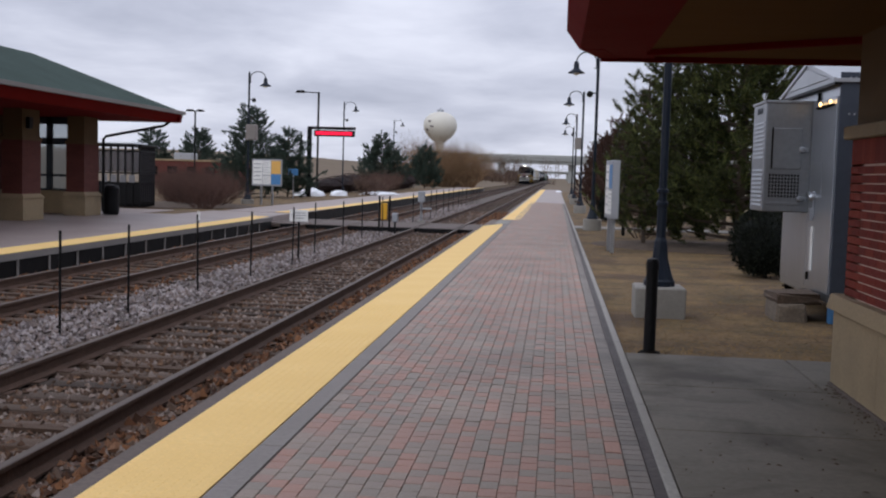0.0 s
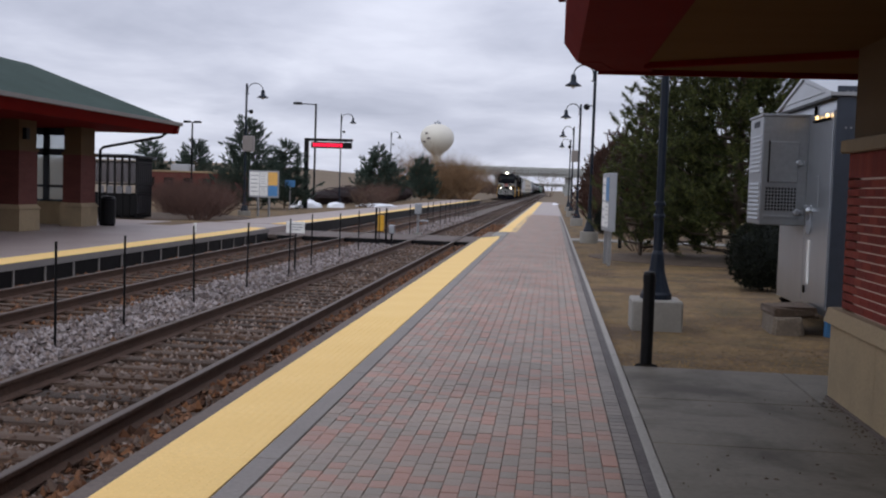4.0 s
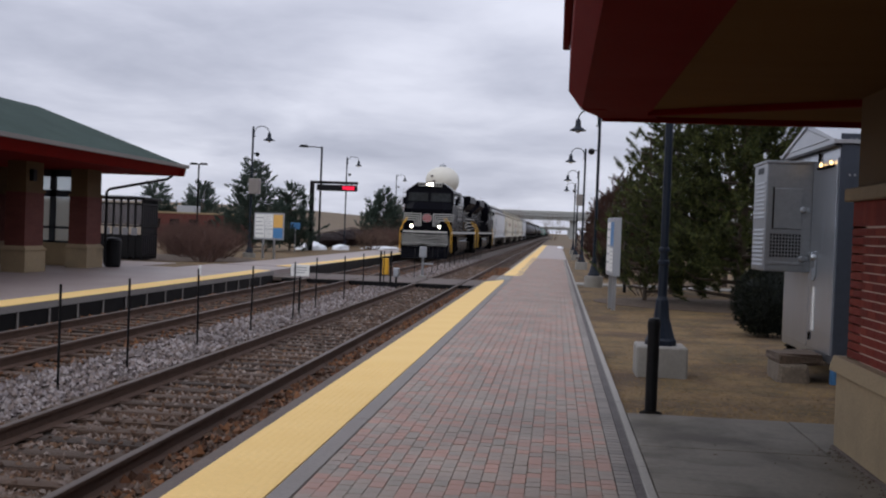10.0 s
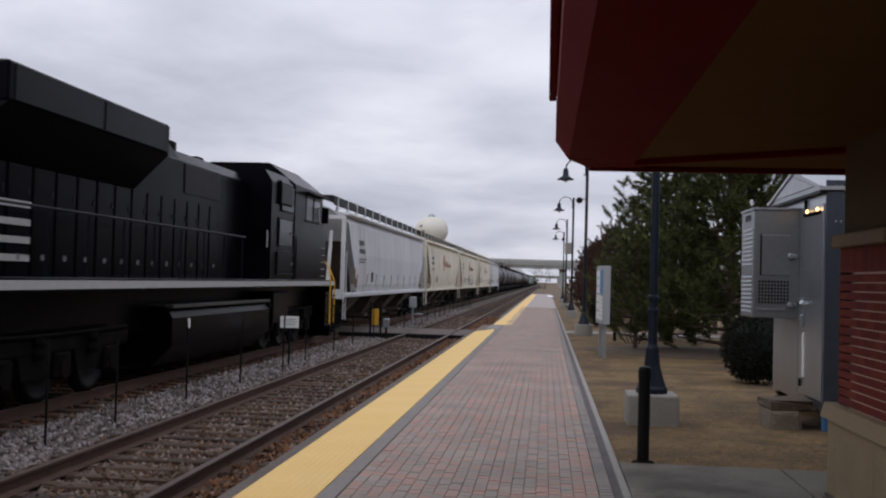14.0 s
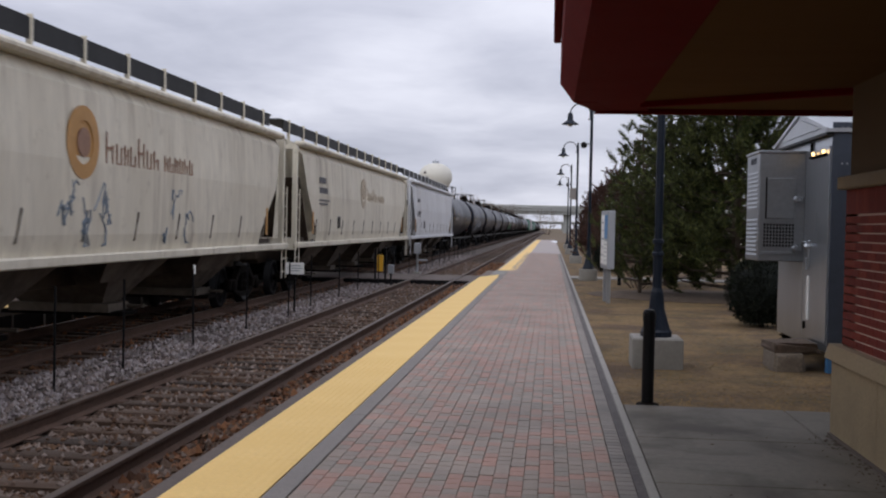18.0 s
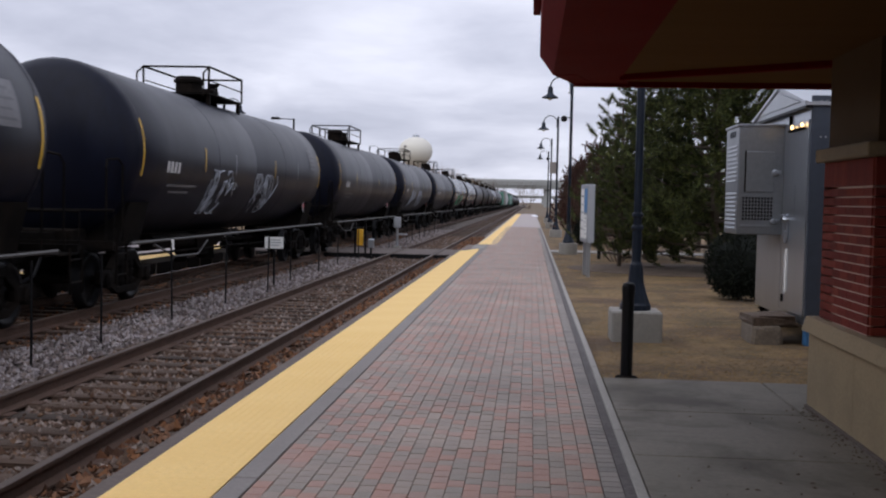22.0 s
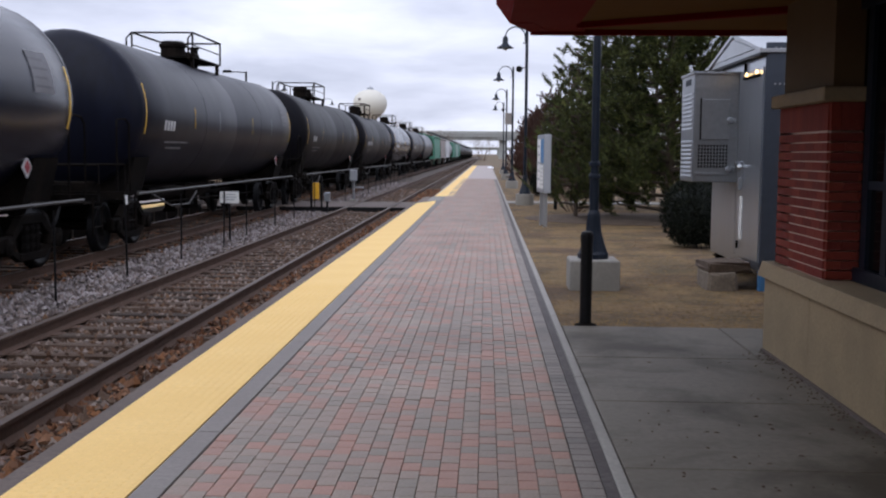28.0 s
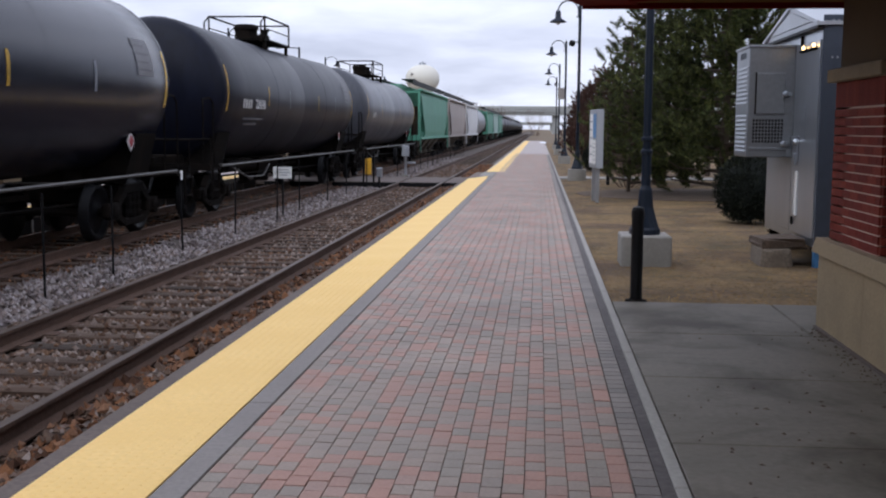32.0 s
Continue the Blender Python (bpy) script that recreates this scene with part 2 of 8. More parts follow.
M_STONEBASE = mat("cast_stone", (0.29, 0.215, 0.125), 0.85, vary=0.12, scale=1.0, fine=45, bump=0.15, tint=(0.18, 0.14, 0.088))
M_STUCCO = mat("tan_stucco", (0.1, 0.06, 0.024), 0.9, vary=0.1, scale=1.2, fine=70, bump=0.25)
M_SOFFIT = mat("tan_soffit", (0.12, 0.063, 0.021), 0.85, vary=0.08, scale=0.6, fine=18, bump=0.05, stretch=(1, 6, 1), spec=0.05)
M_REDTRIM = mat("red_painted_trim", (0.12, 0.0055, 0.0045), 0.7, vary=0.12, scale=1.2, fine=22, bump=0.05, spec=0.03)
M_ROOF = mat("green_roof", (0.024, 0.047, 0.038), 0.8, vary=0.25, scale=0.6, fine=10, bump=0.3, stretch=(1, 1, 3), spec=0.2)
M_BLACK = mat("black_paint", (0.008, 0.008, 0.009), 0.45, vary=0.25, fine=30, bump=0.05, spec=0.12)
M_NAVY = mat("dark_blue_post_paint", (0.009, 0.014, 0.024), 0.4, vary=0.2, fine=20, bump=0.05, spec=0.2)
M_ALU = mat("aluminium_panel", (0.44, 0.47, 0.51), 0.3, 0.9, vary=0.07, scale=1.5, fine=12, bump=0.03, stretch=(1, 1, 0.3))
M_ALULIGHT = mat("pale_grey_panel", (0.3, 0.315, 0.34), 0.42, 0.35, vary=0.06, scale=2, fine=20, bump=0.03)
M_ROOFMETAL = mat("pale_roof_metal", (0.42, 0.44, 0.47), 0.4, 0.5, vary=0.06, scale=1.5, fine=12, bump=0.02)
M_WHITE = mat("white_paint", (0.75, 0.75, 0.73), 0.6, vary=0.08, fine=20, bump=0.03)
M_DARKLEAF = by_pieces("dark_shrub_leaves", [(0.006, 0.009, 0.005), (0.011, 0.014, 0.007), (0.004, 0.006, 0.004)], 0.8, bump=0.0)
M_SNOW = mat("old_snow", (0.75, 0.77, 0.8), 0.9, vary=0.08, fine=15, bump=0.4)
M_DARKGLASS = glass("dark_glass", (0.004, 0.005, 0.006), 0.05, 0.1, 1.2)
M_PANE = glass("pale_glass", (0.6, 0.66, 0.68), 0.05, 0.7)
M_SMOKED = glass("smoked_glass", (0.16, 0.15, 0.16), 0.05, 0.55)
M_BARK = mat("bark", (0.075, 0.055, 0.042), 0.95, vary=0.4, scale=4, fine=30, bump=0.6, stretch=(1, 1, 0.3))
M_NEEDLE = by_pieces("pine_needles", [(0.032, 0.043, 0.013), (0.06, 0.07, 0.02), (0.014, 0.021, 0.008), (0.088, 0.096, 0.028), (0.036, 0.038, 0.015)], 0.75, bump=0.0, patch=(0.35, 1.8), patch_size=2.2)
M_SPRUCE = by_pieces("spruce_needles", [(0.042, 0.064, 0.05), (0.07, 0.095, 0.075), (0.026, 0.042, 0.034)], 0.85, bump=0.0)
M_TWIG = by_pieces("bare_twigs", [(0.1, 0.066, 0.05), (0.075, 0.052, 0.042), (0.13, 0.088, 0.065)], 0.95, bump=0.0)
M_REDTWIG = by_pieces("red_twigs", [(0.1, 0.055, 0.045), (0.075, 0.045, 0.038), (0.125, 0.072, 0.057)], 0.95, bump=0.0)
M_WILLOW = by_pieces("willow_twigs", [(0.2, 0.125, 0.07), (0.15, 0.096, 0.056), (0.24, 0.155, 0.088)], 0.95, bump=0.0)
M_MULCH = mat("mulch", (0.1, 0.07, 0.05), 0.95, vary=0.4, scale=3, fine=30, bump=0.6)
M_LOCO = mat("black_loco_paint", (0.0022, 0.0023, 0.0042), 0.24, vary=0.3, scale=1.0, fine=12, bump=0.015, tint=(0.0034, 0.0034, 0.005), spec=0.025)
M_LOCOGREY = mat("dark_grey_band", (0.01, 0.0105, 0.0145), 0.38, vary=0.25, scale=1.2, fine=14, bump=0.03, spec=0.06)
M_GRIME = mat("grimy_black_steel", (0.0062, 0.0055, 0.0052), 0.7, vary=0.45, scale=2, fine=20, bump=0.3, tint=(0.016, 0.012, 0.0095), spec=0.03)
M_SIDERAIL = mat("worn_grey_pipe", (0.06, 0.055, 0.05), 0.5, 0.2, vary=0.35, scale=2, fine=20, bump=0.1)
M_STRIPE = mat("off_white_stripe", (0.42, 0.42, 0.4), 0.5, vary=0.1, fine=14, bump=0.02)
M_LETTER = mat("worn_white_lettering", (0.55, 0.55, 0.55), 0.6, vary=0.2, scale=3, fine=25, bump=0.0)
M_RAILYEL = mat("yellow_handrail", (0.68, 0.36, 0.02), 0.5, vary=0.1, fine=20, bump=0.02)
M_EMBLEM = mat("red_emblem", (0.27, 0.016, 0.028), 0.5, vary=0.1, fine=20, bump=0.0)
M_TANK = mat("black_tank_paint", (0.004, 0.0056, 0.0145), 0.36, vary=0.3, scale=0.7, fine=7, bump=0.02, tint=(0.0066, 0.0072, 0.0125), stretch=(1, 1, 0.35), spec=0.14)
M_TANKBROWN = mat("dull_black_tank", (0.004, 0.0042, 0.0075), 0.45, vary=0.3, scale=0.7, fine=7, bump=0.03, tint=(0.0075, 0.0064, 0.0068), stretch=(1, 1, 0.35), spec=0.1)
M_TANKSHINY = mat("glossy_blue_black_tank", (0.006, 0.0082, 0.0185), 0.24, vary=0.2, scale=0.7, fine=7, bump=0.01, tint=(0.011, 0.012, 0.019), stretch=(1, 1, 0.35), spec=0.42)
M_WINDSCREEN = mat("black_windscreen", (0.009, 0.0115, 0.013), 0.12, vary=0.5, scale=1.3, fine=4, bump=0.0, tint=(0.002, 0.002, 0.0025), spec=0.12)
M_TANKPALE = mat("slate_tank_paint", (0.06, 0.065, 0.082), 0.35, vary=0.2, scale=0.7, fine=7, bump=0.01, tint=(0.045, 0.045, 0.05), stretch=(1, 1, 0.35), spec=0.4)
M_TANKGREY = mat("grey_tank_paint", (0.2, 0.21, 0.23), 0.45, vary=0.18, scale=0.7, fine=7, bump=0.03, stretch=(1, 1, 0.35))
M_HOPGREY = mat("pale_grey_hopper", (0.58, 0.59, 0.605), 0.6, vary=0.08, scale=0.6, fine=6, bump=0.04, tint=(0.5, 0.5, 0.505), stretch=(1, 1, 0.25), streak=(0.3, 0.28, 0.26))
M_HOPCREAM = mat("cream_hopper", (0.68, 0.63, 0.515), 0.6, vary=0.1, scale=0.6, fine=6, bump=0.04, tint=(0.58, 0.53, 0.42), stretch=(1, 1, 0.25), streak=(0.24, 0.19, 0.125))
M_HOPGREEN = mat("green_hopper", (0.06, 0.22, 0.15), 0.6, vary=0.2, scale=0.6, fine=6, bump=0.04, tint=(0.12, 0.26, 0.2), stretch=(1, 1, 0.25))
M_HOPBROWN = mat("taupe_hopper", (0.3, 0.26, 0.24), 0.6, vary=0.15, scale=0.6, fine=6, bump=0.04, stretch=(1, 1, 0.25))
M_HOPTEAL = mat("faded_teal_hopper", (0.3, 0.42, 0.38), 0.6, vary=0.15, scale=0.6, fine=6, bump=0.04, stretch=(1, 1, 0.25))
M_HOPDIRT = mat("dirty_hopper_bottom", (0.04, 0.026, 0.017), 0.85, vary=0.35, scale=1.5, fine=10, bump=0.1, tint=(0.075, 0.052, 0.034))
M_GRATE = mat("dark_grating", (0.018, 0.019, 0.021), 0.8, vary=0.3, fine=30)
M_ORANGE = mat("orange_logo", (0.46, 0.25, 0.085), 0.6, vary=0.1, fine=15, bump=0.0)
M_BROWNTEXT = mat("faded_brown_lettering", (0.3, 0.175, 0.12), 0.7, vary=0.2, fine=20, bump=0.0)
M_PALEMARK = mat("washed_out_lettering", (0.5, 0.42, 0.31), 0.7, vary=0.2, fine=20, bump=0.0)
M_GREYTEXT = mat("dark_grey_lettering", (0.12, 0.12, 0.13), 0.7, vary=0.2, fine=20, bump=0.0)
M_GREYPANEL = mat("grey_data_panel", (0.16, 0.16, 0.17), 0.6, vary=0.2, fine=20, bump=0.0)
M_MARKYEL = mat("yellow_reflector", (0.7, 0.42, 0.03), 0.5, vary=0.15, fine=20, bump=0.0)
M_GRAFFITI = mat("pale_graffiti", (0.3, 0.32, 0.36), 0.7, vary=0.2, fine=12, bump=0.0)
M_BLUEGRAY = mat("blue_grey_spray", (0.16, 0.2, 0.25), 0.7, vary=0.25, fine=12, bump=0.0)
M_ACGREY = mat("grey_cabinet_metal", (0.26, 0.275, 0.295), 0.36, 0.75, vary=0.08, scale=2, fine=20, bump=0.02)
M_RUSTLEAF = by_pieces("russet_foliage", [(0.06, 0.026, 0.02), (0.04, 0.02, 0.016), (0.085, 0.04, 0.03), (0.03, 0.02, 0.014)], 0.9, bump=0.0, patch=(0.6, 1.4))
M_HEDGE = by_pieces("purple_hedge_twigs", [(0.03, 0.018, 0.02), (0.045, 0.026, 0.028), (0.022, 0.016, 0.016)], 0.9, bump=0.0)
M_ROUGHSTONE = mat("rough_brown_stone", (0.15, 0.12, 0.09), 0.9, vary=0.3, scale=4, fine=25, bump=0.5)
M_OUTLET = mat("soiled_outlet_paint", (0.13, 0.105, 0.08), 0.8, vary=0.25, scale=1.2, fine=8, bump=0.05, tint=(0.03, 0.02, 0.0135), streak=(0.022, 0.015, 0.01))
# dark tone that paints the canopy's reflection on the hut's metal end
M_ENDREFLECT = mat("end_wall_reflection_tone", (0.05, 0.062, 0.085), 0.45, 0.3, vary=0.12, scale=1.5, fine=12, bump=0.03)
M_NOSING = mat("grimy_edge_concrete", (0.11, 0.085, 0.073), 0.85, vary=0.25, scale=1.0, fine=30, bump=0.15)
M_SEAL = mat("dark_joint_seal", (0.085, 0.073, 0.07), 0.8, vary=0.35, scale=2.0, fine=20, bump=0.3)
M_TEAL = mat("teal_graffiti", (0.05, 0.2, 0.09), 0.7, vary=0.2, fine=12, bump=0.0)
M_TOWER = mat("cream_tower_paint", (0.62, 0.6, 0.53), 0.6, vary=0.04, scale=0.15, fine=2, bump=0.0)
M_BRIDGE = mat("bridge_concrete", (0.33, 0.34, 0.33), 0.85, vary=0.1, scale=0.3, fine=3, bump=0.05)
M_BLUE = mat("blue_poster", (0.06, 0.2, 0.42), 0.5, vary=0.1, fine=10, bump=0.0)
M_POSTORANGE = mat("orange_poster", (0.7, 0.4, 0.1), 0.5, vary=0.1, fine=10, bump=0.0)
M_LED = glow("red_display", (1.0, 0.02, 0.07), 1.6)
M_HEADLIGHT = glow("headlight", (1.0, 0.93, 0.78), 25.0)
M_DITCH = glow("ditch_light", (1.0, 0.87, 0.66), 18.0)
M_WARMLAMP = glow("warm_lamp", (1.0, 0.62, 0.25), 4.0)

# ---- building helpers ----


def box(bm, x0, x1, y0, y1, z0, z1, bevel=0.0):
    vs = [bm.verts.new((x, y, z)) for z in (z0, z1) for y in (y0, y1) for x in (x0, x1)]
    fs = [bm.faces.new([vs[i] for i in f]) for f in ((0, 2, 3, 1), (4, 5, 7, 6), (0, 1, 5, 4), (2, 6, 7, 3), (0, 4, 6, 2), (1, 3, 7, 5))]
    if bevel:
        edges = list({e for f in fs for e in f.edges})
        bmesh.ops.bevel(bm, geom=edges, offset=bevel, segments=1, affect="EDGES")
    return bm


def frustum(bm, lower, upper):
    """A block between two four-cornered outlines, each a list of four points in order."""
    a, b = [bm.verts.new(p) for p in lower], [bm.verts.new(p) for p in upper]
    bm.faces.new(a[::-1]), bm.faces.new(b)
    for k in range(4):
        bm.faces.new((a[k], a[(k + 1) % 4], b[(k + 1) % 4], b[k]))
    return bm


def tube(bm, points, r, n=8, r1=None):
    """A round bar along points, tapering to r1."""
    pts = [Vector(p) for p in points]
    rings = []
    side = None
    for k, p in enumerate(pts):
        d = (pts[min(k + 1, len(pts) - 1)] - pts[max(k - 1, 0)]).normalized()
        if side is None:
            side = d.cross(Vector((0, 0, 1)))
            if side.length < 0.1:
                side = Vector((1, 0, 0))
        side = (side - d * side.dot(d)).normalized()
        other = d.cross(side)
        rr = r if r1 is None else r + (r1 - r) * k / (len(pts) - 1)
        rings.append([bm.verts.new(p + (side * math.cos(a) + other * math.sin(a)) * rr) for a in (2 * math.pi * i / n for i in range(n))])
    for a, b in zip(rings, rings[1:]):
        for i in range(n):
            bm.faces.new((a[i], a[(i + 1) % n], b[(i + 1) % n], b[i]))
    bm.faces.new(rings[0][::-1]), bm.faces.new(rings[-1])
    return bm


def lathe(bm, profile, n=16, at=(0, 0, 0), axis="z"):
    """Turns a profile of (radius, height) about an axis through at."""
    def place(r, h, a):
        c, s = r * math.cos(a), r * math.sin(a)
        v = {"z": (c, s, h), "y": (c, h, s), "x": (h, c, s)}[axis]
        return (at[0] + v[0], at[1] + v[1], at[2] + v[2])
    rings = []
    for r, h in profile:
        if r < 1e-5:
            rings.append([bm.verts.new(place(0, h, 0))])
        else:
            rings.append([bm.verts.new(place(r, h, 2 * math.pi * i / n)) for i in range(n)])
    for a, b in zip(rings, rings[1:]):
        for i in range(n):
            j = (i + 1) % n
            if len(a) == 1 and len(b) == 1:
                break
            if len(a) == 1:
                bm.faces.new((a[0], b[j], b[i]))
            elif len(b) == 1:
                bm.faces.new((a[i], a[j], b[0]))
            else:
                bm.faces.new((a[i], a[j], b[j], b[i]))
    if len(rings[0]) > 1:
        bm.faces.new(rings[0][::-1])
    if len(rings[-1]) > 1:
        bm.faces.new(rings[-1])
    return bm


def prism(bm, outline, y0, y1):
    """A bar along y of the outline given as (x, z) points."""
    a = [bm.verts.new((x, y0, z)) for x, z in outline]
    b = [bm.verts.new((x, y1, z)) for x, z in outline]
    bm.faces.new(a), bm.faces.new(b[::-1])
    for k in range(len(a)):
        j = (k + 1) % len(a)
        bm.faces.new((a[k], b[k], b[j], a[j]))
    return bm


def mesh_of(name, bm, material, smooth=False):
    bmesh.ops.recalc_face_normals(bm, faces=bm.faces)
    me = bpy.data.meshes.new(name)
    bm.to_mesh(me)
    bm.free()
    me.materials.append(material)
    if smooth:
        me.polygons.foreach_set("use_smooth", [True] * len(me.polygons))
        me.update()
    return me


def part(name, bm, material, parent=None, label="", smooth=False, at=None):
    """Links a bmesh as one mesh object under a thing or a part."""
    ob = new(name, mesh_of(name, bm, material, smooth))
    ob.parent = parent
    if at is not None:
        ob.matrix_basis = at
    return tagged(ob, label)


def again(name, mesh, parent, at=None):
    """One more part on a mesh that exists."""
    ob = new(name, mesh)
    ob.parent = parent
    if at is not None:
        ob.matrix_basis = at
    return ob


def thing(name, at, label, category, group="", kind=""):
    ob = new(name)
    ob.empty_display_size = 0.2
    ob.matrix_basis = at
    return tagged(ob, label, category, group, kind)


def B():
    return bmesh.new()


def raw_mesh(name, verts, faces, material, parent=None, label="", kind=""):
    me = bpy.data.meshes.new(name)
    me.from_pydata(verts, [], faces)
    me.materials.append(material)
    me.update()
    ob = new(name, me)
    ob.parent = parent
    return tagged(ob, label, kind=kind)


def words(name, text, size, material, parent, at):
    """Lettering in the built-in font, lying in the local x-y plane of at."""
    cu = bpy.data.curves.new(name, "FONT")
    cu.body, cu.size, cu.extrude = text, size, 0.003
    cu.materials.append(material)
    ob = new(name, cu)
    ob.parent, ob.matrix_basis = parent, at
    return ob

# ---- ground ----
RAIL_Z = -0.22
NEAR_X, FAR_X = -4.08, -7.95


def smooth01(v):
    v = min(1.0, max(0.0, v))
    return v * v * (3 - 2 * v)


def ground_height(x, y):
    if -10.3 < x < -1.4 and -80 < y < 900:
        return -0.47
    z = -0.04
    away = abs(x + 6)
    z += 10.5 * smooth01((y - 140) / 420) * smooth01((away - 45) / 110) * (1.0 if x < 0 else 0.35)
    z += 0.5 * noise.noise((x * 0.02, y * 0.02, 0)) * smooth01((away - 25) / 60)
    return z


def make_ground():
    xs = [-2600, -1500, -900, -600, -420, -320, -250, -200, -170, -140, -120, -100, -85, -70, -58, -46, -36, -28, -22, -17, -13, -10.35, -10.25, -8, -6, -4, -1.45, -1.35, 0, 0.8, 1.6, 2.4, 3.4, 5, 7, 10, 14, 19, 26, 36, 50, 70, 100, 140, 200, 320, 600, 1200, 2600]
    ys = [-600, -300, -150, -81, -79, -40, -20, -10, 0, 3, 6, 8, 9, 10, 11, 12, 13, 14, 16, 18, 20, 23, 26, 30, 35, 40, 46, 53, 60, 70, 80, 95, 110, 130, 150, 180, 210, 250, 290, 340, 400, 460, 520, 600, 700, 899, 901, 1300, 2000, 3600]
    verts = [(x, y, ground_height(x, y)) for y in ys for x in xs]
    n = len(xs)
    faces = [(j * n + i, j * n + i + 1, (j + 1) * n + i + 1, (j + 1) * n + i) for j in range(len(ys) - 1) for i in range(n - 1)]
    ob = raw_mesh("ground", verts, faces, M_GRASS, label="flat winter ground of dormant tan grass", kind="structure")
    ob.data.materials.append(M_FIELD)
    for f in ob.data.polygons:
        if f.center.y > 120 or f.center.x < -40:
            f.material_index = 1
    tagged(ob, category="ground")


make_ground()

bm = B()
prism(bm, [(-9.78, -0.5), (-9.7, -0.432), (-6.5, -0.432), (-6.2, -0.45), (-5.8, -0.45), (-5.5, -0.432), (-2.5, -0.432), (-2.42, -0.5)], -60, 880)
part("ballast_bed", bm, M_BED, None)
tagged(bpy.data.objects["ballast_bed"], "grey crushed stone track bed", "track bed", kind="structure")


def rail_outline(x):
    return [(x - 0.07, -0.172), (x - 0.07, -0.155), (x - 0.012, -0.13), (x - 0.012, -0.045), (x - 0.036, -0.035), (x - 0.036, -0.005), (x - 0.028, 0.0), (x + 0.028, 0.0), (x + 0.036, -0.005), (x + 0.036, -0.035), (x + 0.012, -0.045), (x + 0.012, -0.13), (x + 0.07, -0.155), (x + 0.07, -0.172)]


def make_track(name, x, ties_to, label):
    track = thing(name, pose(x, 0, RAIL_Z), label, "railway track", "two parallel tracks", "structure")
    for side in (-0.752, 0.752):
        bm = B()
        prism(bm, rail_outline(side), -60, 880)
        ob = part("rail", bm, M_RAIL, track)
        ob.data.materials.append(M_RAILTOP)
        for f in ob.data.polygons:
            if f.normal.z > 0.6 and f.center.z > -0.01:
                f.material_index = 1
    rnd = random.Random(7)
    meshes = []
    for k in range(5):
        bm = B()
        box(bm, -1.3, 1.3, -0.115, 0.115, -0.3, -0.168, 0.012)
        for v in bm.verts:
            v.co.x += rnd.uniform(-0.02, 0.02)
            v.co.y += rnd.uniform(-0.012, 0.012)
            v.co.z += rnd.uniform(-0.008, 0.004)
        meshes.append(mesh_of("tie", bm, M_TIE))
    plate = B()
    box(plate, -0.17, 0.17, -0.09, 0.09, -0.168, -0.158, 0.004)
    plate = mesh_of("tie_plate", plate, M_RAIL)
    y, k = 2.0, 0
    while y < ties_to:
        tie = again("tie", meshes[k % 5], track, pose(rnd.uniform(-0.04, 0.04), y, rnd.uniform(-0.006, 0.006), 0, 0, rnd.uniform(-1, 1)))
        if y < 34:
            for side in (-0.752, 0.752):
                again("tie_plate", plate, tie, pose(side, 0, 0))
        y += 0.53
        k += 1
    if ties_to < 400:
        bm = B()
        while y < 420:
            box(bm, -1.3, 1.3, y - 0.11, y + 0.11, -0.25, -0.172)
            y += 0.53
        ob = part("far_ties", bm, M_TIE, track)
        tagged(ob, kind="stuff")
    return track


make_track("track", NEAR_X, 155, "rusty steel rails on weathered wooden ties, grey ballast")
make_track("track", FAR_X, 120, "rusty rails on wooden ties beside the far platform")


def stones(name, count, spots, material, label, size=(0.022, 0.05)):
    """Loose angular stones, all in one mesh."""
    rs = np.random.RandomState(5)
    verts, faces = [], []
    base = np.array([(1, 0, 0), (-1, 0, 0), (0, 1, 0), (0, -1, 0), (0, 0, 1), (0, 0, -1)], float)
    tri = ((0, 2, 4), (2, 1, 4), (1, 3, 4), (3, 0, 4), (2, 0, 5), (1, 2, 5), (3, 1, 5), (0, 3, 5))
    for k in range(count):
        x, y, z = spots(rs)
        s = rs.uniform(*size) * (1.0 + 0.012 * max(0, y - 10))
        p = base * s * rs.uniform(0.55, 1.25, (6, 3)) + rs.uniform(-0.35, 0.35, (6, 3)) * s
        a = rs.uniform(0, 6.28)
        c, d = math.cos(a), math.sin(a)
        q = np.stack([p[:, 0] * c - p[:, 1] * d + x, p[:, 0] * d + p[:, 1] * c + y, p[:, 2] + z], 1)
        n = len(verts)
        verts.extend(q.tolist())
        faces.extend([(n + i, n + j, n + l) for i, j, l in tri])
    ob = raw_mesh(name, verts, faces, material, label=label, kind="stuff")
    return tagged(ob, category="gravel")


def far_more(rs, lo, hi):
    return lo + (hi - lo) * rs.random_sample() ** 1.9


def spot_between(rs):
    x = rs.uniform(-6.7, -5.35)
    return x, far_more(rs, 7.5, 75), -0.42 + 0.02 * rs.random_sample()


def spot_crib(rs):
    while True:
        x, y = rs.uniform(-5.35, -2.9), far_more(rs, 4.5, 60)
        near_rail = abs(abs(x - NEAR_X) - 0.752) < 0.1
        on_tie = ((y - 2.0 + 0.115) % 0.53) < 0.23
        if near_rail or (on_tie and rs.random_sample() < 0.82):
            continue
        return x, y, -0.42 if not on_tie else -0.385


def spot_edge(rs):
    while True:
        x, y = rs.uniform(-3.25, -2.45), far_more(rs, 4.2, 60)
        return x, y, -0.40 + 0.03 * rs.random_sample()


def spot_far(rs):
    x = rs.uniform(-9.6, -6.6)
    return x, far_more(rs, 11, 60), -0.41 + 0.015 * rs.random_sample()


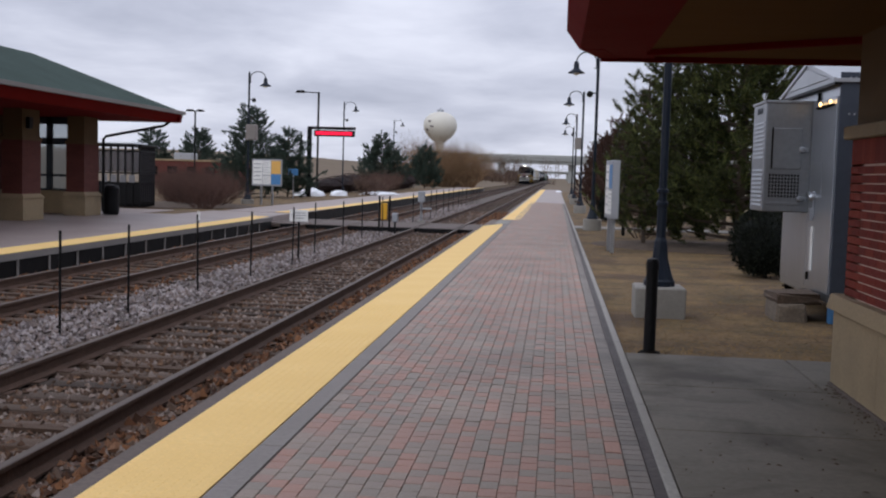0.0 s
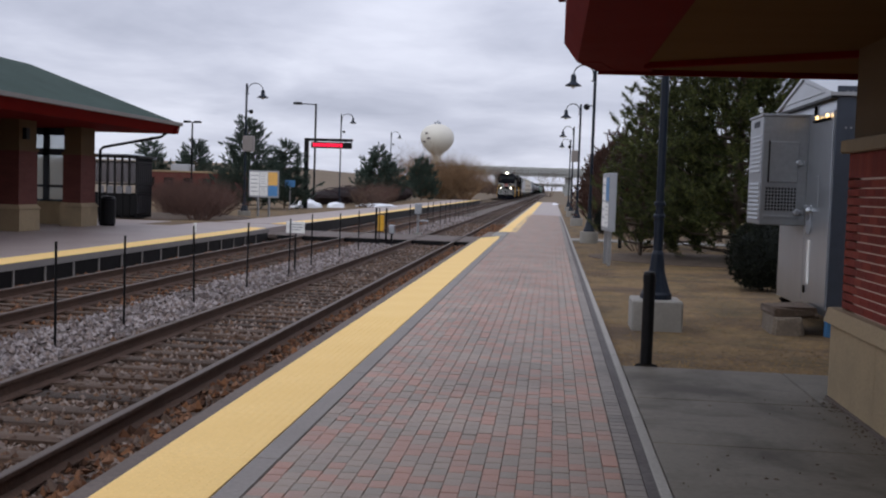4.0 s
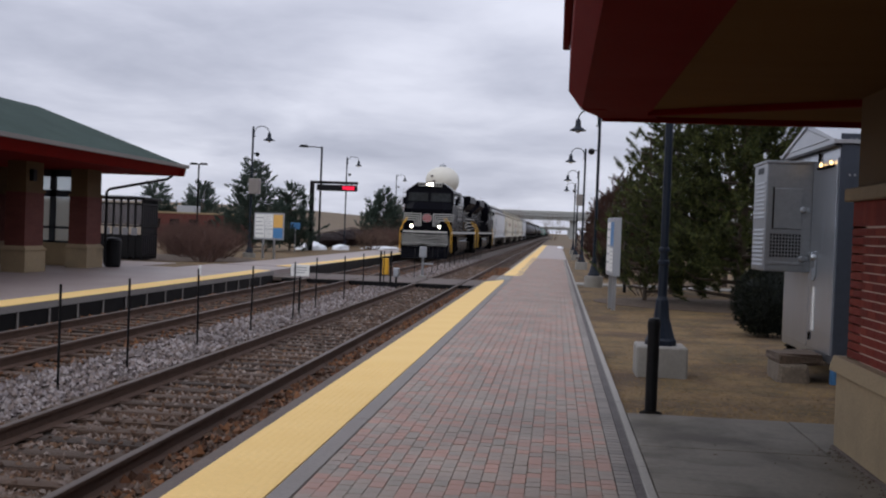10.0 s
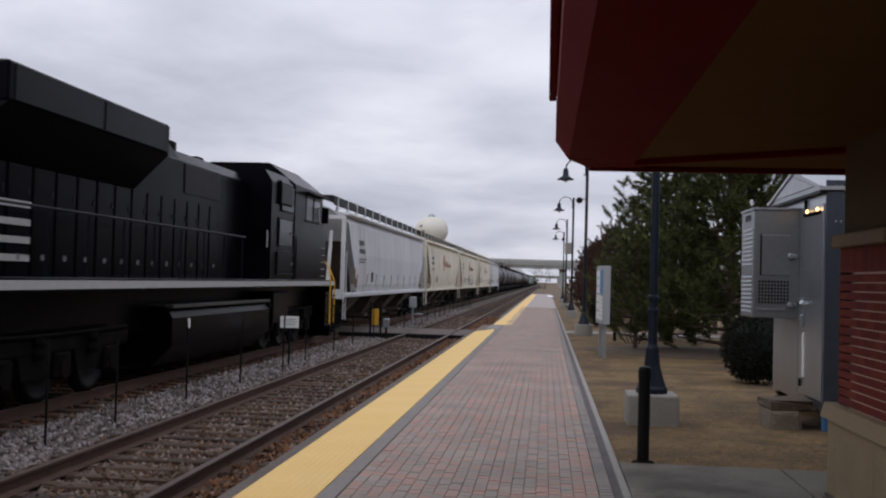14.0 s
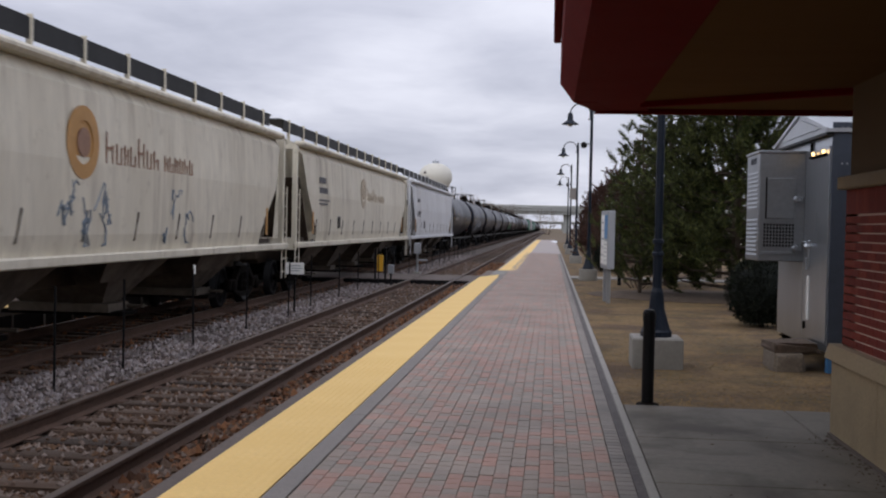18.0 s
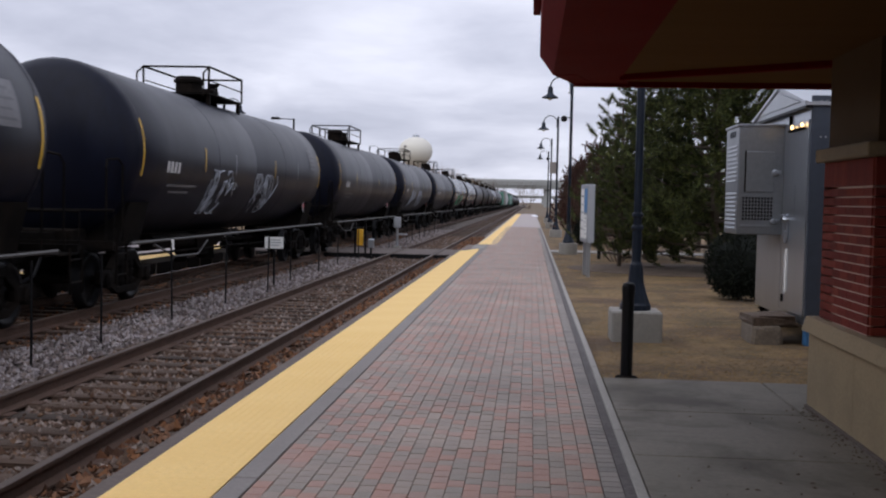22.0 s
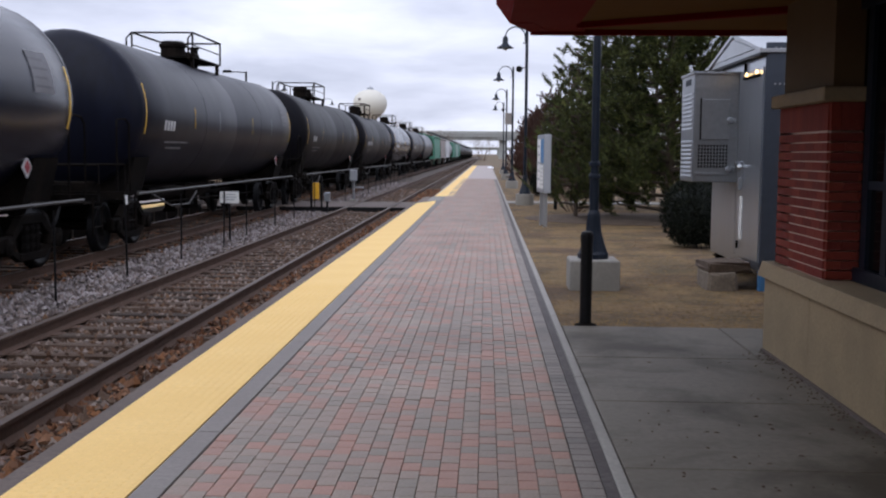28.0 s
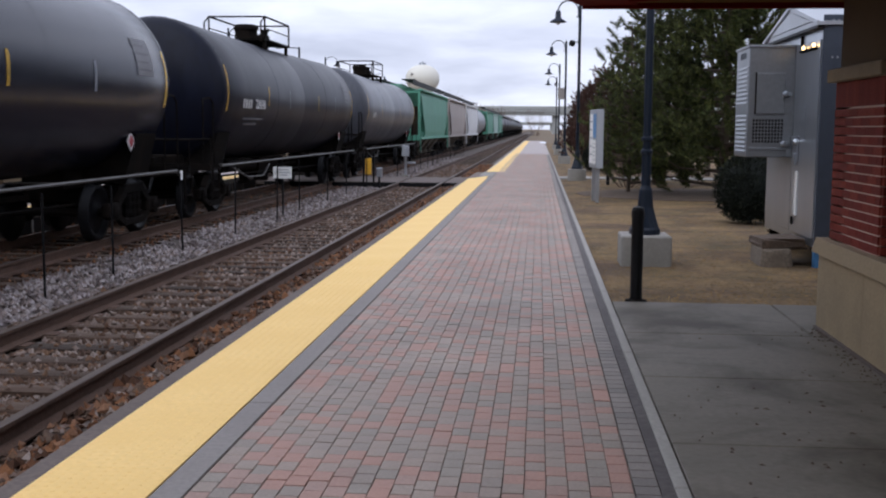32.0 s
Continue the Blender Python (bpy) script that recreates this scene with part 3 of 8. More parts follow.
stones("ballast_gravel", 9500, spot_between, M_STONE, "pale grey crushed stone between the two tracks")
stones("ballast_gravel", 15000, spot_crib, M_CRIBSTONE, "grey crushed stone between the ties", (0.02, 0.042))
stones("ballast_gravel", 4200, spot_edge, M_RUSTSTONE, "rust-brown stone along the platform edge", (0.022, 0.055))
stones("ballast_gravel", 3500, spot_far, M_RUSTSTONE, "brown crushed stone of the far track")

# ---- near platform ----


def make_platform():
    plat = thing("platform", pose(0, 0, 0), "brick-paved station platform with a yellow warning strip", "platform", kind="structure")
    bm = B()
    prism(bm, [(-2.36, -0.6), (-2.36, -0.012), (0.735, -0.012), (0.735, -0.6)], -45, 41.0)
    part("platform_slab", bm, M_JOINT, plat)
    bm = B()
    prism(bm, [(-2.02, -0.6), (-2.02, -0.012), (0.735, -0.012), (0.735, -0.6)], 41.0, 150)
    prism(bm, [(-1.28, -0.02), (-1.28, 0.004), (0.57, 0.004), (0.57, -0.02)], 70, 150)
    part("far_slab", bm, M_FARPAVE, plat)
    bm = B()
    prism(bm, [(-2.43, -0.3), (-2.43, -0.02), (-2.425, -0.008), (-2.30, -0.008), (-2.30, -0.3)], -30, 36.5)
    part("edge_nosing", bm, M_NOSING, plat)
    # yellow panels, about 1.2 m each
    y = 1.2 - 1.22 * 9
    panel = B()
    box(panel, -2.298, -1.703, 0.0, 1.216, -0.02, 0.004, 0.002)
    panel = mesh_of("tactile_panel", panel, M_YELLOW)
    while y < 35:
        again("tactile_panel", panel, plat, pose(0, y, 0))
        y += 1.22
    bm = B()
    frustum(bm, [(-2.298, y, -0.02), (-1.703, y, -0.02), (-1.75, 37.4, -0.02), (-2.05, 36.2, -0.02)], [(-2.298, y, 0.004), (-1.703, y, 0.004), (-1.75, 37.4, 0.004), (-2.05, 36.2, 0.004)])
    part("tactile_panel", bm, M_YELLOW, plat)
    bm = B()
    frustum(bm, [(-1.98, 41.2, -0.02), (-1.28, 41.2, -0.02), (-1.28, 50, -0.02), (-1.93, 50, -0.02)], [(-1.98, 41.2, 0.004), (-1.28, 41.2, 0.004), (-1.28, 50, 0.004), (-1.93, 50, 0.004)])
    frustum(bm, [(-1.93, 50, -0.02), (-1.28, 50, -0.02), (-1.28, 148, -0.02), (-1.9, 148, -0.02)], [(-1.93, 50, 0.004), (-1.28, 50, 0.004), (-1.28, 148, 0.004), (-1.9, 148, 0.004)])
    part("far_tactile_strip", bm, M_YELLOW, plat)
    # truncated domes on the nearest panels
    rs = np.random.RandomState(2)
    verts, faces = [], []
    for j in range(150):
        for i in range(10):
            cx, cy = -2.27 + 0.06 * i, 4.2 + 0.06 * j
            n = len(verts)
            for r, h in ((0.013, 0.004), (0.009, 0.0068)):
                verts.extend([(cx + r * math.cos(a), cy + r * math.sin(a), h) for a in (0, 1.05, 2.09, 3.14, 4.19, 5.24)])
            faces.extend([(n + k, n + (k + 1) % 6, n + 6 + (k + 1) % 6, n + 6 + k) for k in range(6)])
            faces.append(tuple(n + 6 + k for k in range(6)))
    raw_mesh("tactile_domes", verts, faces, M_YELLOW, plat, kind="stuff")
    # grey concrete strip in lengths
    y = 0.1 - 3.03 * 4
    strip = B()
    box(strip, -1.699, -1.552, 0.006, 3.02, -0.02, 0.0, 0.004)
    strip = mesh_of("edge_strip", strip, M_GREYSTRIP)
    while y < 70:
        again("edge_strip", strip, plat, pose(0, y, 0))
        y += 3.03
    part("joint_strip", box(B(), 0.6, 0.666, -40, 70, -0.02, -0.003), M_SEAL, plat)
    # pale kerb on the outer side
    kerb = B()
    box(kerb, 0.668, 0.734, 0.005, 3.02, -0.2, 0.003, 0.006)
    kerb = mesh_of("kerb_stone", kerb, M_KERB)
    y = -1.2 - 3.03 * 4
    while y < 148:
        again("kerb_stone", kerb, plat, pose(0, y, 0))
        y += 3.03
    return plat


platform = make_platform()


def make_slab():
    slab = thing("concrete_walk", pose(0, 0, 0), "damp grey concrete slabs beside the station wall", "pavement", kind="structure")
    ys = [-40.0, -5.25, -3.7, -2.15, -0.6, 0.95, 2.5, 4.05, 5.6, 7.15, 8.72, 10.32]
    for a, b in zip(ys, ys[1:]):
        bm = B()
        box(bm, 0.745, 2.42 if b < 8.8 else 2.235, a + 0.006, b - 0.006, -0.25, -0.004, 0.006)
        part("slab", bm, M_WET, slab)
    bm = B()
    box(bm, 2.255, 3.9, 8.73, 10.32, -0.25, -0.006, 0.006)
    part("slab", bm, M_WET, slab)
    bm = B()
    box(bm, 0.74, 3.9, -40, 10.3, -0.3, -0.03)
    part("joint_bed", bm, M_JOINT, slab)
    bm = B()
    box(bm, 0.72, 9.0, 36.4, 37.9, -0.25, 0.0, 0.01)
    walkway = part("concrete_path", bm, M_CONC, None)
    tagged(walkway, "pale concrete path across the grass", "path", kind="structure")


make_slab()


def make_far_platform():
    plat = thing("platform", pose(0, 0, 0), "far station platform with yellow edge and dark timber face", "platform", kind="structure")
    bm = B()
    prism(bm, [(-9.9, -0.6), (-9.9, -0.008), (-14.6, -0.008), (-14.6, -0.6)], -20, 36.5)
    prism(bm, [(-14.6, -0.6), (-14.6, -0.008), (-21, -0.008), (-21, -0.6)], -20, 40)
    prism(bm, [(-9.9, -0.6), (-9.9, -0.008), (-13.0, -0.008), (-13.0, -0.6)], 41, 150)
    prism(bm, [(-10.1, -0.6), (-10.1, -0.02), (-13.4, -0.02), (-13.4, -0.6)], 36.5, 41)
    part("platform_slab", bm, M_FARPAVE, plat)
    bm = B()
    prism(bm, [(-9.8, -0.03), (-9.8, 0.004), (-10.5, 0.004), (-10.5, -0.03)], -20, 34)
    frustum(bm, [(-10.5, 34, -0.02), (-9.8, 34, -0.02), (-10.05, 37, -0.02), (-10.6, 37, -0.02)], [(-10.5, 34, 0.004), (-9.8, 34, 0.004), (-10.05, 37, 0.004), (-10.6, 37, 0.004)])
    part("tactile_strip", bm, M_YELLOW, plat)
    bm = B()
    frustum(bm, [(-10.9, 41, -0.02), (-10.2, 41, -0.02), (-9.85, 50, -0.02), (-10.5, 50, -0.02)], [(-10.9, 41, 0.004), (-10.2, 41, 0.004), (-9.85, 50, 0.004), (-10.5, 50, 0.004)])
    prism(bm, [(-9.85, -0.03), (-9.85, 0.004), (-10.5, 0.004), (-10.5, -0.03)], 50, 148)
    part("tactile_strip", bm, M_YELLOW, plat)
    bm = B()
    box(bm, -9.9, -9.79, -20, 36.6, -0.14, -0.01)
    part("edge_beam", bm, M_GREYSTRIP, plat)
    bm = B()
    box(bm, -9.9, -9.84, -20, 36.6, -0.5, -0.14)
    box(bm, -9.92, -9.84, 41, 148, -0.5, -0.01)
    part("timber_face", bm, M_BLACK, plat)
    post = B()
    box(post, -9.84, -9.81, -0.03, 0.03, -0.48, -0.14, 0.006)
    post = mesh_of("face_post", post, M_GREYSTRIP)
    y = 10.0
    while y < 36:
        again("face_post", post, plat, pose(0, y, 0))
        y += 1.25


make_far_platform()


def make_crossing():
    cross = thing("pedestrian_crossing", pose(0, 0, 0), "grey rubber pedestrian crossing over both tracks", "crossing", kind="structure")
    for x0, x1 in ((-3.24, -2.05), (-4.75, -3.41), (-7.11, -4.92), (-8.62, -7.28), (-10.1, -8.79)):
        bm = B()
        box(bm, x0, x1, 37.0, 41.0, -0.36, RAIL_Z + 0.0, 0.015)
        part("crossing_panel", bm, M_NOSING, cross)
    # black strip that paints the shadow below the panels' near edge
    part("crossing_shadow", box(B(), -9.6, -2.1, 36.9, 36.99, -0.46, RAIL_Z - 0.02), M_BLACK, cross)
    bm = B()
    frustum(bm, [(-2.1, 36.6, -0.3), (-1.5, 36.6, -0.3), (-1.5, 41.2, -0.3), (-2.1, 41.2, -0.3)], [(-2.04, 37.2, 0.008), (-1.6, 37.2, 0.008), (-1.6, 40.9, 0.008), (-2.04, 40.9, 0.008)])
    part("ramp", bm, M_CONC, cross)


make_crossing()

# ---- near station building: wall, pier, canopy ----


def make_station():
    st = thing("station_building", pose(0, 0, 0), "brick and tan stucco station under a deep red-trimmed canopy", "building", kind="structure")
    # stone base with a projecting cap
    joints = [-40.0, -8.94, -7.41, -5.88, -4.35, -2.82, -1.29, 0.24, 1.77, 3.3, 4.83, 6.36, 7.89, 9.15]
    for a, b in zip(joints, joints[1:]):
        bm = B()
        box(bm, 2.37, 3.0, a + 0.003, b - 0.003, -0.05, 0.66)
        part("base_stone", bm, M_STONEBASE, st)
        bm = B()
        frustum(bm, [(2.31, a + 0.003, 0.64), (3.0, a + 0.003, 0.64), (3.0, b + 0.02, 0.64), (2.31, b + 0.02, 0.64)], [(2.34, a + 0.003, 0.76), (3.0, a + 0.003, 0.76), (3.0, b, 0.76), (2.34, b, 0.76)])
        part("base_cap", bm, M_STONEBASE, st)
    bm = B()
    box(bm, 2.372, 8.0, 8.8, 9.15, -0.05, 0.66)
    part("end_base", bm, M_STONEBASE, st)
    bm = B()
    box(bm, 2.345, 2.372, -40, 9.12, -0.05, 0.018)
    part("base_seal", bm, M_NOSING, st)
    # pier core, end wall and upper wall
    bm = B()
    box(bm, 2.425, 3.0, 7.79, 9.04, 0.755, 2.04)
    box(bm, 2.425, 8.0, 8.7, 9.04, 0.66, 2.04)
    part("pier_core", bm, M_MORTAR, st)
    bm = B()
    box(bm, 2.36, 3.0, 7.72, 9.11, 2.035, 2.14, 0.01)
    box(bm, 3.0, 8.0, 8.7, 9.11, 2.035, 2.14)
    part("pier_cap", bm, M_STONEBASE, st)
    bm = B()
    box(bm, 2.45, 3.0, 7.79, 9.04, 2.13, 3.3)
    box(bm, 3.0, 8.0, 8.7, 9.04, 2.13, 3.3)
    box(bm, 2.6, 3.0, -40, 7.8, 2.78, 3.3)
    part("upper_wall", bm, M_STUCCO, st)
    # window wall south of the pier
    win = part("window_frame", box(B(), 2.62, 2.72, -1.0, 7.785, 0.755, 0.86), M_NAVY, st)
    bm = B()
    box(bm, 2.62, 2.72, -1.0, 7.785, 2.68, 2.79)
    for y in (7.59, 7.2, 6.1, 5.0, 3.9, 2.8, 1.7, 0.6):
        box(bm, 2.63, 2.71, y - 0.05, y + 0.05, 0.86, 2.68)
    box(bm, 2.635, 2.705, -1.0, 7.6, 1.42, 1.48)
    part("mullions", bm, M_NAVY, win)
    bm = B()
    box(bm, 2.66, 2.675, -1.0, 7.78, 0.86, 2.68)
    part("pane", bm, M_DARKGLASS, win)
    # unseen walls, added back to y -40 to block light from behind
    bm = B()
    box(bm, 2.62, 3.0, -40, -1.0, 0.755, 2.79)
    box(bm, 7.9, 8.0, -40, 8.7, -0.05, 3.3)
    box(bm, 2.6, 8.0, -40.2, -40.0, -0.05, 3.3)
    part("unseen_back_wall", bm, M_STUCCO, st)
    bm = B()
    box(bm, 3.0, 7.9, -40.0, 8.7, -0.1, 0.0)
    part("indoor_floor", bm, M_CONC, st)
    # canopy, run on unseen to y -40 to keep sky light off the soffit
    zb = 2.86
    roof = [(0.06, -40), (0.06, 10.2), (0.36, 10.9), (10.2, 10.9), (10.2, -40)]
    bm = B()
    lower = [bm.verts.new((x, y, zb + 0.02)) for x, y in [(0.85, -40), (0.85, 10.25), (2.62, 9.0), (2.62, -40)]]
    bm.faces.new(lower)
    ret = bmesh.ops.extrude_face_region(bm, geom=list(bm.faces))
    for v in ret["geom"]:
        if isinstance(v, bmesh.types.BMVert):
            v.co.z += 0.03
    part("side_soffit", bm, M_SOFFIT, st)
    bm = B()
    lower = [bm.verts.new((x, y, zb + 0.02)) for x, y in [(0.85, 10.25), (0.95, 10.8), (8.0, 10.8), (8.0, 9.0), (2.62, 9.0)]]
    bm.faces.new(lower)
    ret = bmesh.ops.extrude_face_region(bm, geom=list(bm.faces))
    for v in ret["geom"]:
        if isinstance(v, bmesh.types.BMVert):
            v.co.z += 0.03
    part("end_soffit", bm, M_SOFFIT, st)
    bm = B()
    frustum(bm, [(0.2, -40, zb), (0.85, -40, zb), (0.85, 10.25, zb), (0.2, 10.12, zb)], [(0.2, -40, zb + 0.06), (0.85, -40, zb + 0.06), (0.85, 10.25, zb + 0.06), (0.2, 10.12, zb + 0.06)])
    frustum(bm, [(0.2, 10.12, zb), (0.85, 10.25, zb), (0.96, 10.82, zb), (0.42, 10.82, zb)], [(0.2, 10.12, zb + 0.06), (0.85, 10.25, zb + 0.06), (0.96, 10.82, zb + 0.06), (0.42, 10.82, zb + 0.06)])
    part("red_soffit_board", bm, M_REDTRIM, st)
    bm = B()
    for (x0, y0), (x1, y1) in (((0.85, 10.25), (2.58, 9.06)), ((2.57, 9.06), (2.57, -40))):
        d = Vector((x1 - x0, y1 - y0, 0)).normalized()
        n = Vector((-d.y, d.x, 0)) * 0.045
        a, b = Vector((x0, y0, zb - 0.035)), Vector((x1, y1, zb - 0.035))
        up_ = Vector((0, 0, 0.053))
        frustum(bm, [a - n, a + n, b + n, b - n], [a - n + up_, a + n + up_, b + n + up_, b - n + up_])
    part("soffit_trim", bm, M_REDTRIM, st)
    # fascia: sloped lower board and upright outer board
    bm = B()
    prism(bm, [(0.07, 3.03), (0.2, zb - 0.005), (0.22, zb + 0.05), (0.22, 3.6), (0.07, 3.6)], -40, 10.14)
    part("side_fascia", bm, M_REDTRIM, st)
    bm = B()
    frustum(bm, [(0.2, 10.12, zb - 0.005), (0.42, 10.1, zb - 0.005), (0.6, 10.85, zb - 0.005), (0.42, 10.85, zb - 0.005)], [(0.07, 10.12, 3.05), (0.42, 10.1, 3.05), (0.6, 10.95, 3.05), (0.36, 10.95, 3.05)])
    frustum(bm, [(0.07, 10.12, 3.05), (0.42, 10.1, 3.05), (0.6, 10.95, 3.05), (0.36, 10.95, 3.05)], [(0.07, 10.12, 3.6), (0.42, 10.1, 3.6), (0.6, 10.95, 3.6), (0.36, 10.95, 3.6)])
    part("corner_fascia", bm, M_REDTRIM, st)
    bm = B()
    box(bm, 0.42, 10.2, 10.82, 10.9, zb - 0.03, 3.6)
    part("end_fascia", bm, M_REDTRIM, st)
    bm = B()
    box(bm, 0.0, 0.068, -40, 10.2, 3.42, 3.58, 0.01)
    part("gutter", bm, M_REDTRIM, st)
    bm = B()
    frustum(bm, [(0.05, -40, 3.6), (10.2, -40, 3.6), (10.2, 10.95, 3.6), (0.05, 10.95, 3.6)], [(4.9, -35, 5.6), (5.2, -35, 5.6), (5.2, 6, 5.6), (4.9, 6, 5.6)])
    part("roof", bm, M_ROOF, st)
    return st


station = make_station()


def make_far_station():
    st = thing("station_shelter", pose(-16.4, 0, 0), "brick platform shelter with green hipped roof and red fascia", "building")
    y0, y1, half = 10.0, 35.8, 3.6
    ze = 3.28
    bm = B()
    e = [(-half, y0), (half, y0), (half, y1), (-half, y1)]
    base = [bm.verts.new((x, y, ze + 0.25)) for x, y in e]
    r = [bm.verts.new((0, y0 + half, ze + 1.79)), bm.verts.new((0, y1 - half, ze + 1.79))]
    bm.faces.new(base[::-1])
    for f in ((base[0], base[1], r[0]), (base[2], base[3], r[1]), (base[1], base[2], r[1], r[0]), (base[3], base[0], r[0], r[1])):
        bm.faces.new(f)
    part("roof", bm, M_ROOF, st)
    bm = B()
    for a, b in zip(e, e[1:] + e[:1]):
        d = (Vector((*b, 0)) - Vector((*a, 0))).normalized()
        inn = Vector((-d.y, d.x, 0))
        A_, B_ = Vector((*a, 0)), Vector((*b, 0))
        frustum(bm, [A_ + inn * 0.18 + Vector((0, 0, ze - 0.12)), B_ + inn * 0.18 + Vector((0, 0, ze - 0.12)), B_ + inn * 0.3 + Vector((0, 0, ze - 0.12)), A_ + inn * 0.3 + Vector((0, 0, ze - 0.12))],
                [A_ + Vector((0, 0, ze + 0.16)), B_ + Vector((0, 0, ze + 0.16)), B_ + inn * 0.3 + Vector((0, 0, ze + 0.16)), A_ + inn * 0.3 + Vector((0, 0, ze + 0.16))])
    part("fascia", bm, M_REDTRIM, st)
    bm = B()
    for a, b in zip(e, e[1:] + e[:1]):
        d = (Vector((*b, 0)) - Vector((*a, 0))).normalized()
        out_ = Vector((d.y, -d.x, 0)) * 0.1
        A_, B_ = Vector((*a, 0)), Vector((*b, 0))
        u0, u1 = Vector((0, 0, ze + 0.16)), Vector((0, 0, ze + 0.27))
        frustum(bm, [A_ + u0, A_ + out_ + u0, B_ + out_ + u0, B_ + u0], [A_ + u1, A_ + out_ + u1, B_ + out_ + u1, B_ + u1])
    part("gutter", bm, M_GREYSTRIP, st)
    bm = B()
    box(bm, -half + 0.2, half - 0.2, y0 + 0.2, y1 - 0.2, ze - 0.1, ze - 0.05)
    part("soffit", bm, M_REDTRIM, st)
    for x, y in ((1.1, 28.87), (1.1, 32.87), (1.1, 21.5), (1.1, 14.0), (-1.9, 32.87)):
        pier = part("pier", box(B(), x - 0.3, x + 0.3, y, y + 1.1, 0.76, 2.29), M_BRICKWALL, st)
        bm = B()
        box(bm, x - 0.36, x + 0.36, y - 0.06, y + 1.16, 0, 0.63)
        frustum(bm, [(x - 0.4, y - 0.1, 0.63), (x + 0.4, y - 0.1, 0.63), (x + 0.4, y + 1.2, 0.63), (x - 0.4, y + 1.2, 0.63)], [(x - 0.3, y, 0.76), (x + 0.3, y, 0.76), (x + 0.3, y + 1.1, 0.76), (x - 0.3, y + 1.1, 0.76)])
        part("pier_base", bm, M_STONEBASE, pier)
        bm = B()
        box(bm, x - 0.33, x + 0.33, y - 0.03, y + 1.13, 2.29, 2.37)
        box(bm, x - 0.28, x + 0.28, y + 0.03, y + 1.07, 2.37, ze - 0.06)
        part("pier_top", bm, M_STUCCO, pier)
    # end screen with windows between the far piers, and a closed room nearer
    bm = B()
    box(bm, -1.5, 0.58, 34.0, 34.2, 0.0, 0.75)
    part("screen_wall", bm, M_STONEBASE, st)
    for x0, x1 in ((0.6, 0.52), (-0.25, -0.45), (-0.98, -1.1)):
        part("screen_post", box(B(), min(x0, x1), max(x0, x1), 34.05, 34.15, 0.75, ze - 0.06), M_NAVY, st)
    for z0, z1 in ((0.75, 0.82), (1.22, 1.3), (2.28, 2.5), (2.95, 3.2)):
        part("screen_rail", box(B(), -1.5, 0.58, 34.05, 34.15, z0, z1), M_NAVY, st)
    bm = B()
    box(bm, -1.5, 0.58, 34.09, 34.1, 0.82, 2.95)
    pane = part("pane", bm, M_PANE, st)
    pane.visible_shadow = False
    bm = B()
    box(bm, -1.9, 0.7, 11.5, 28.2, 0.0, ze - 0.06)
    part("closed_room", bm, M_BRICKWALL, st)
    bm = B()
    box(bm, 1.15, 1.5, 29.1, 29.32, 2.62, 2.95, 0.02)
    part("loudspeaker", bm, M_BLACK, st)
    bm = B()
    tube(bm, [(half - 0.25, 35.2, ze - 0.1), (half - 0.45, 35.2, ze - 0.25), (1.55, 34.2, 2.6), (1.5, 34.1, 2.5), (1.5, 34.1, 0.1)], 0.05, 6)
    part("downpipe", bm, M_BLACK, st)


make_far_station()

# ---- the freight train: each car's origin is its leading end at rail height ----
CONSIST = []


def wheel_mesh(r):
    bm = B()
    lathe(bm, [(0.0, -0.05), (0.12, -0.06), (0.16, -0.03), (r * 0.78, -0.02), (r * 0.82, -0.06), (r, -0.06), (r + 0.0, 0.05), (r + 0.03, 0.06), (r + 0.03, 0.085), (0.0, 0.085)], 20, axis="x")
    return mesh_of("wheel", bm, M_BLACK, True)


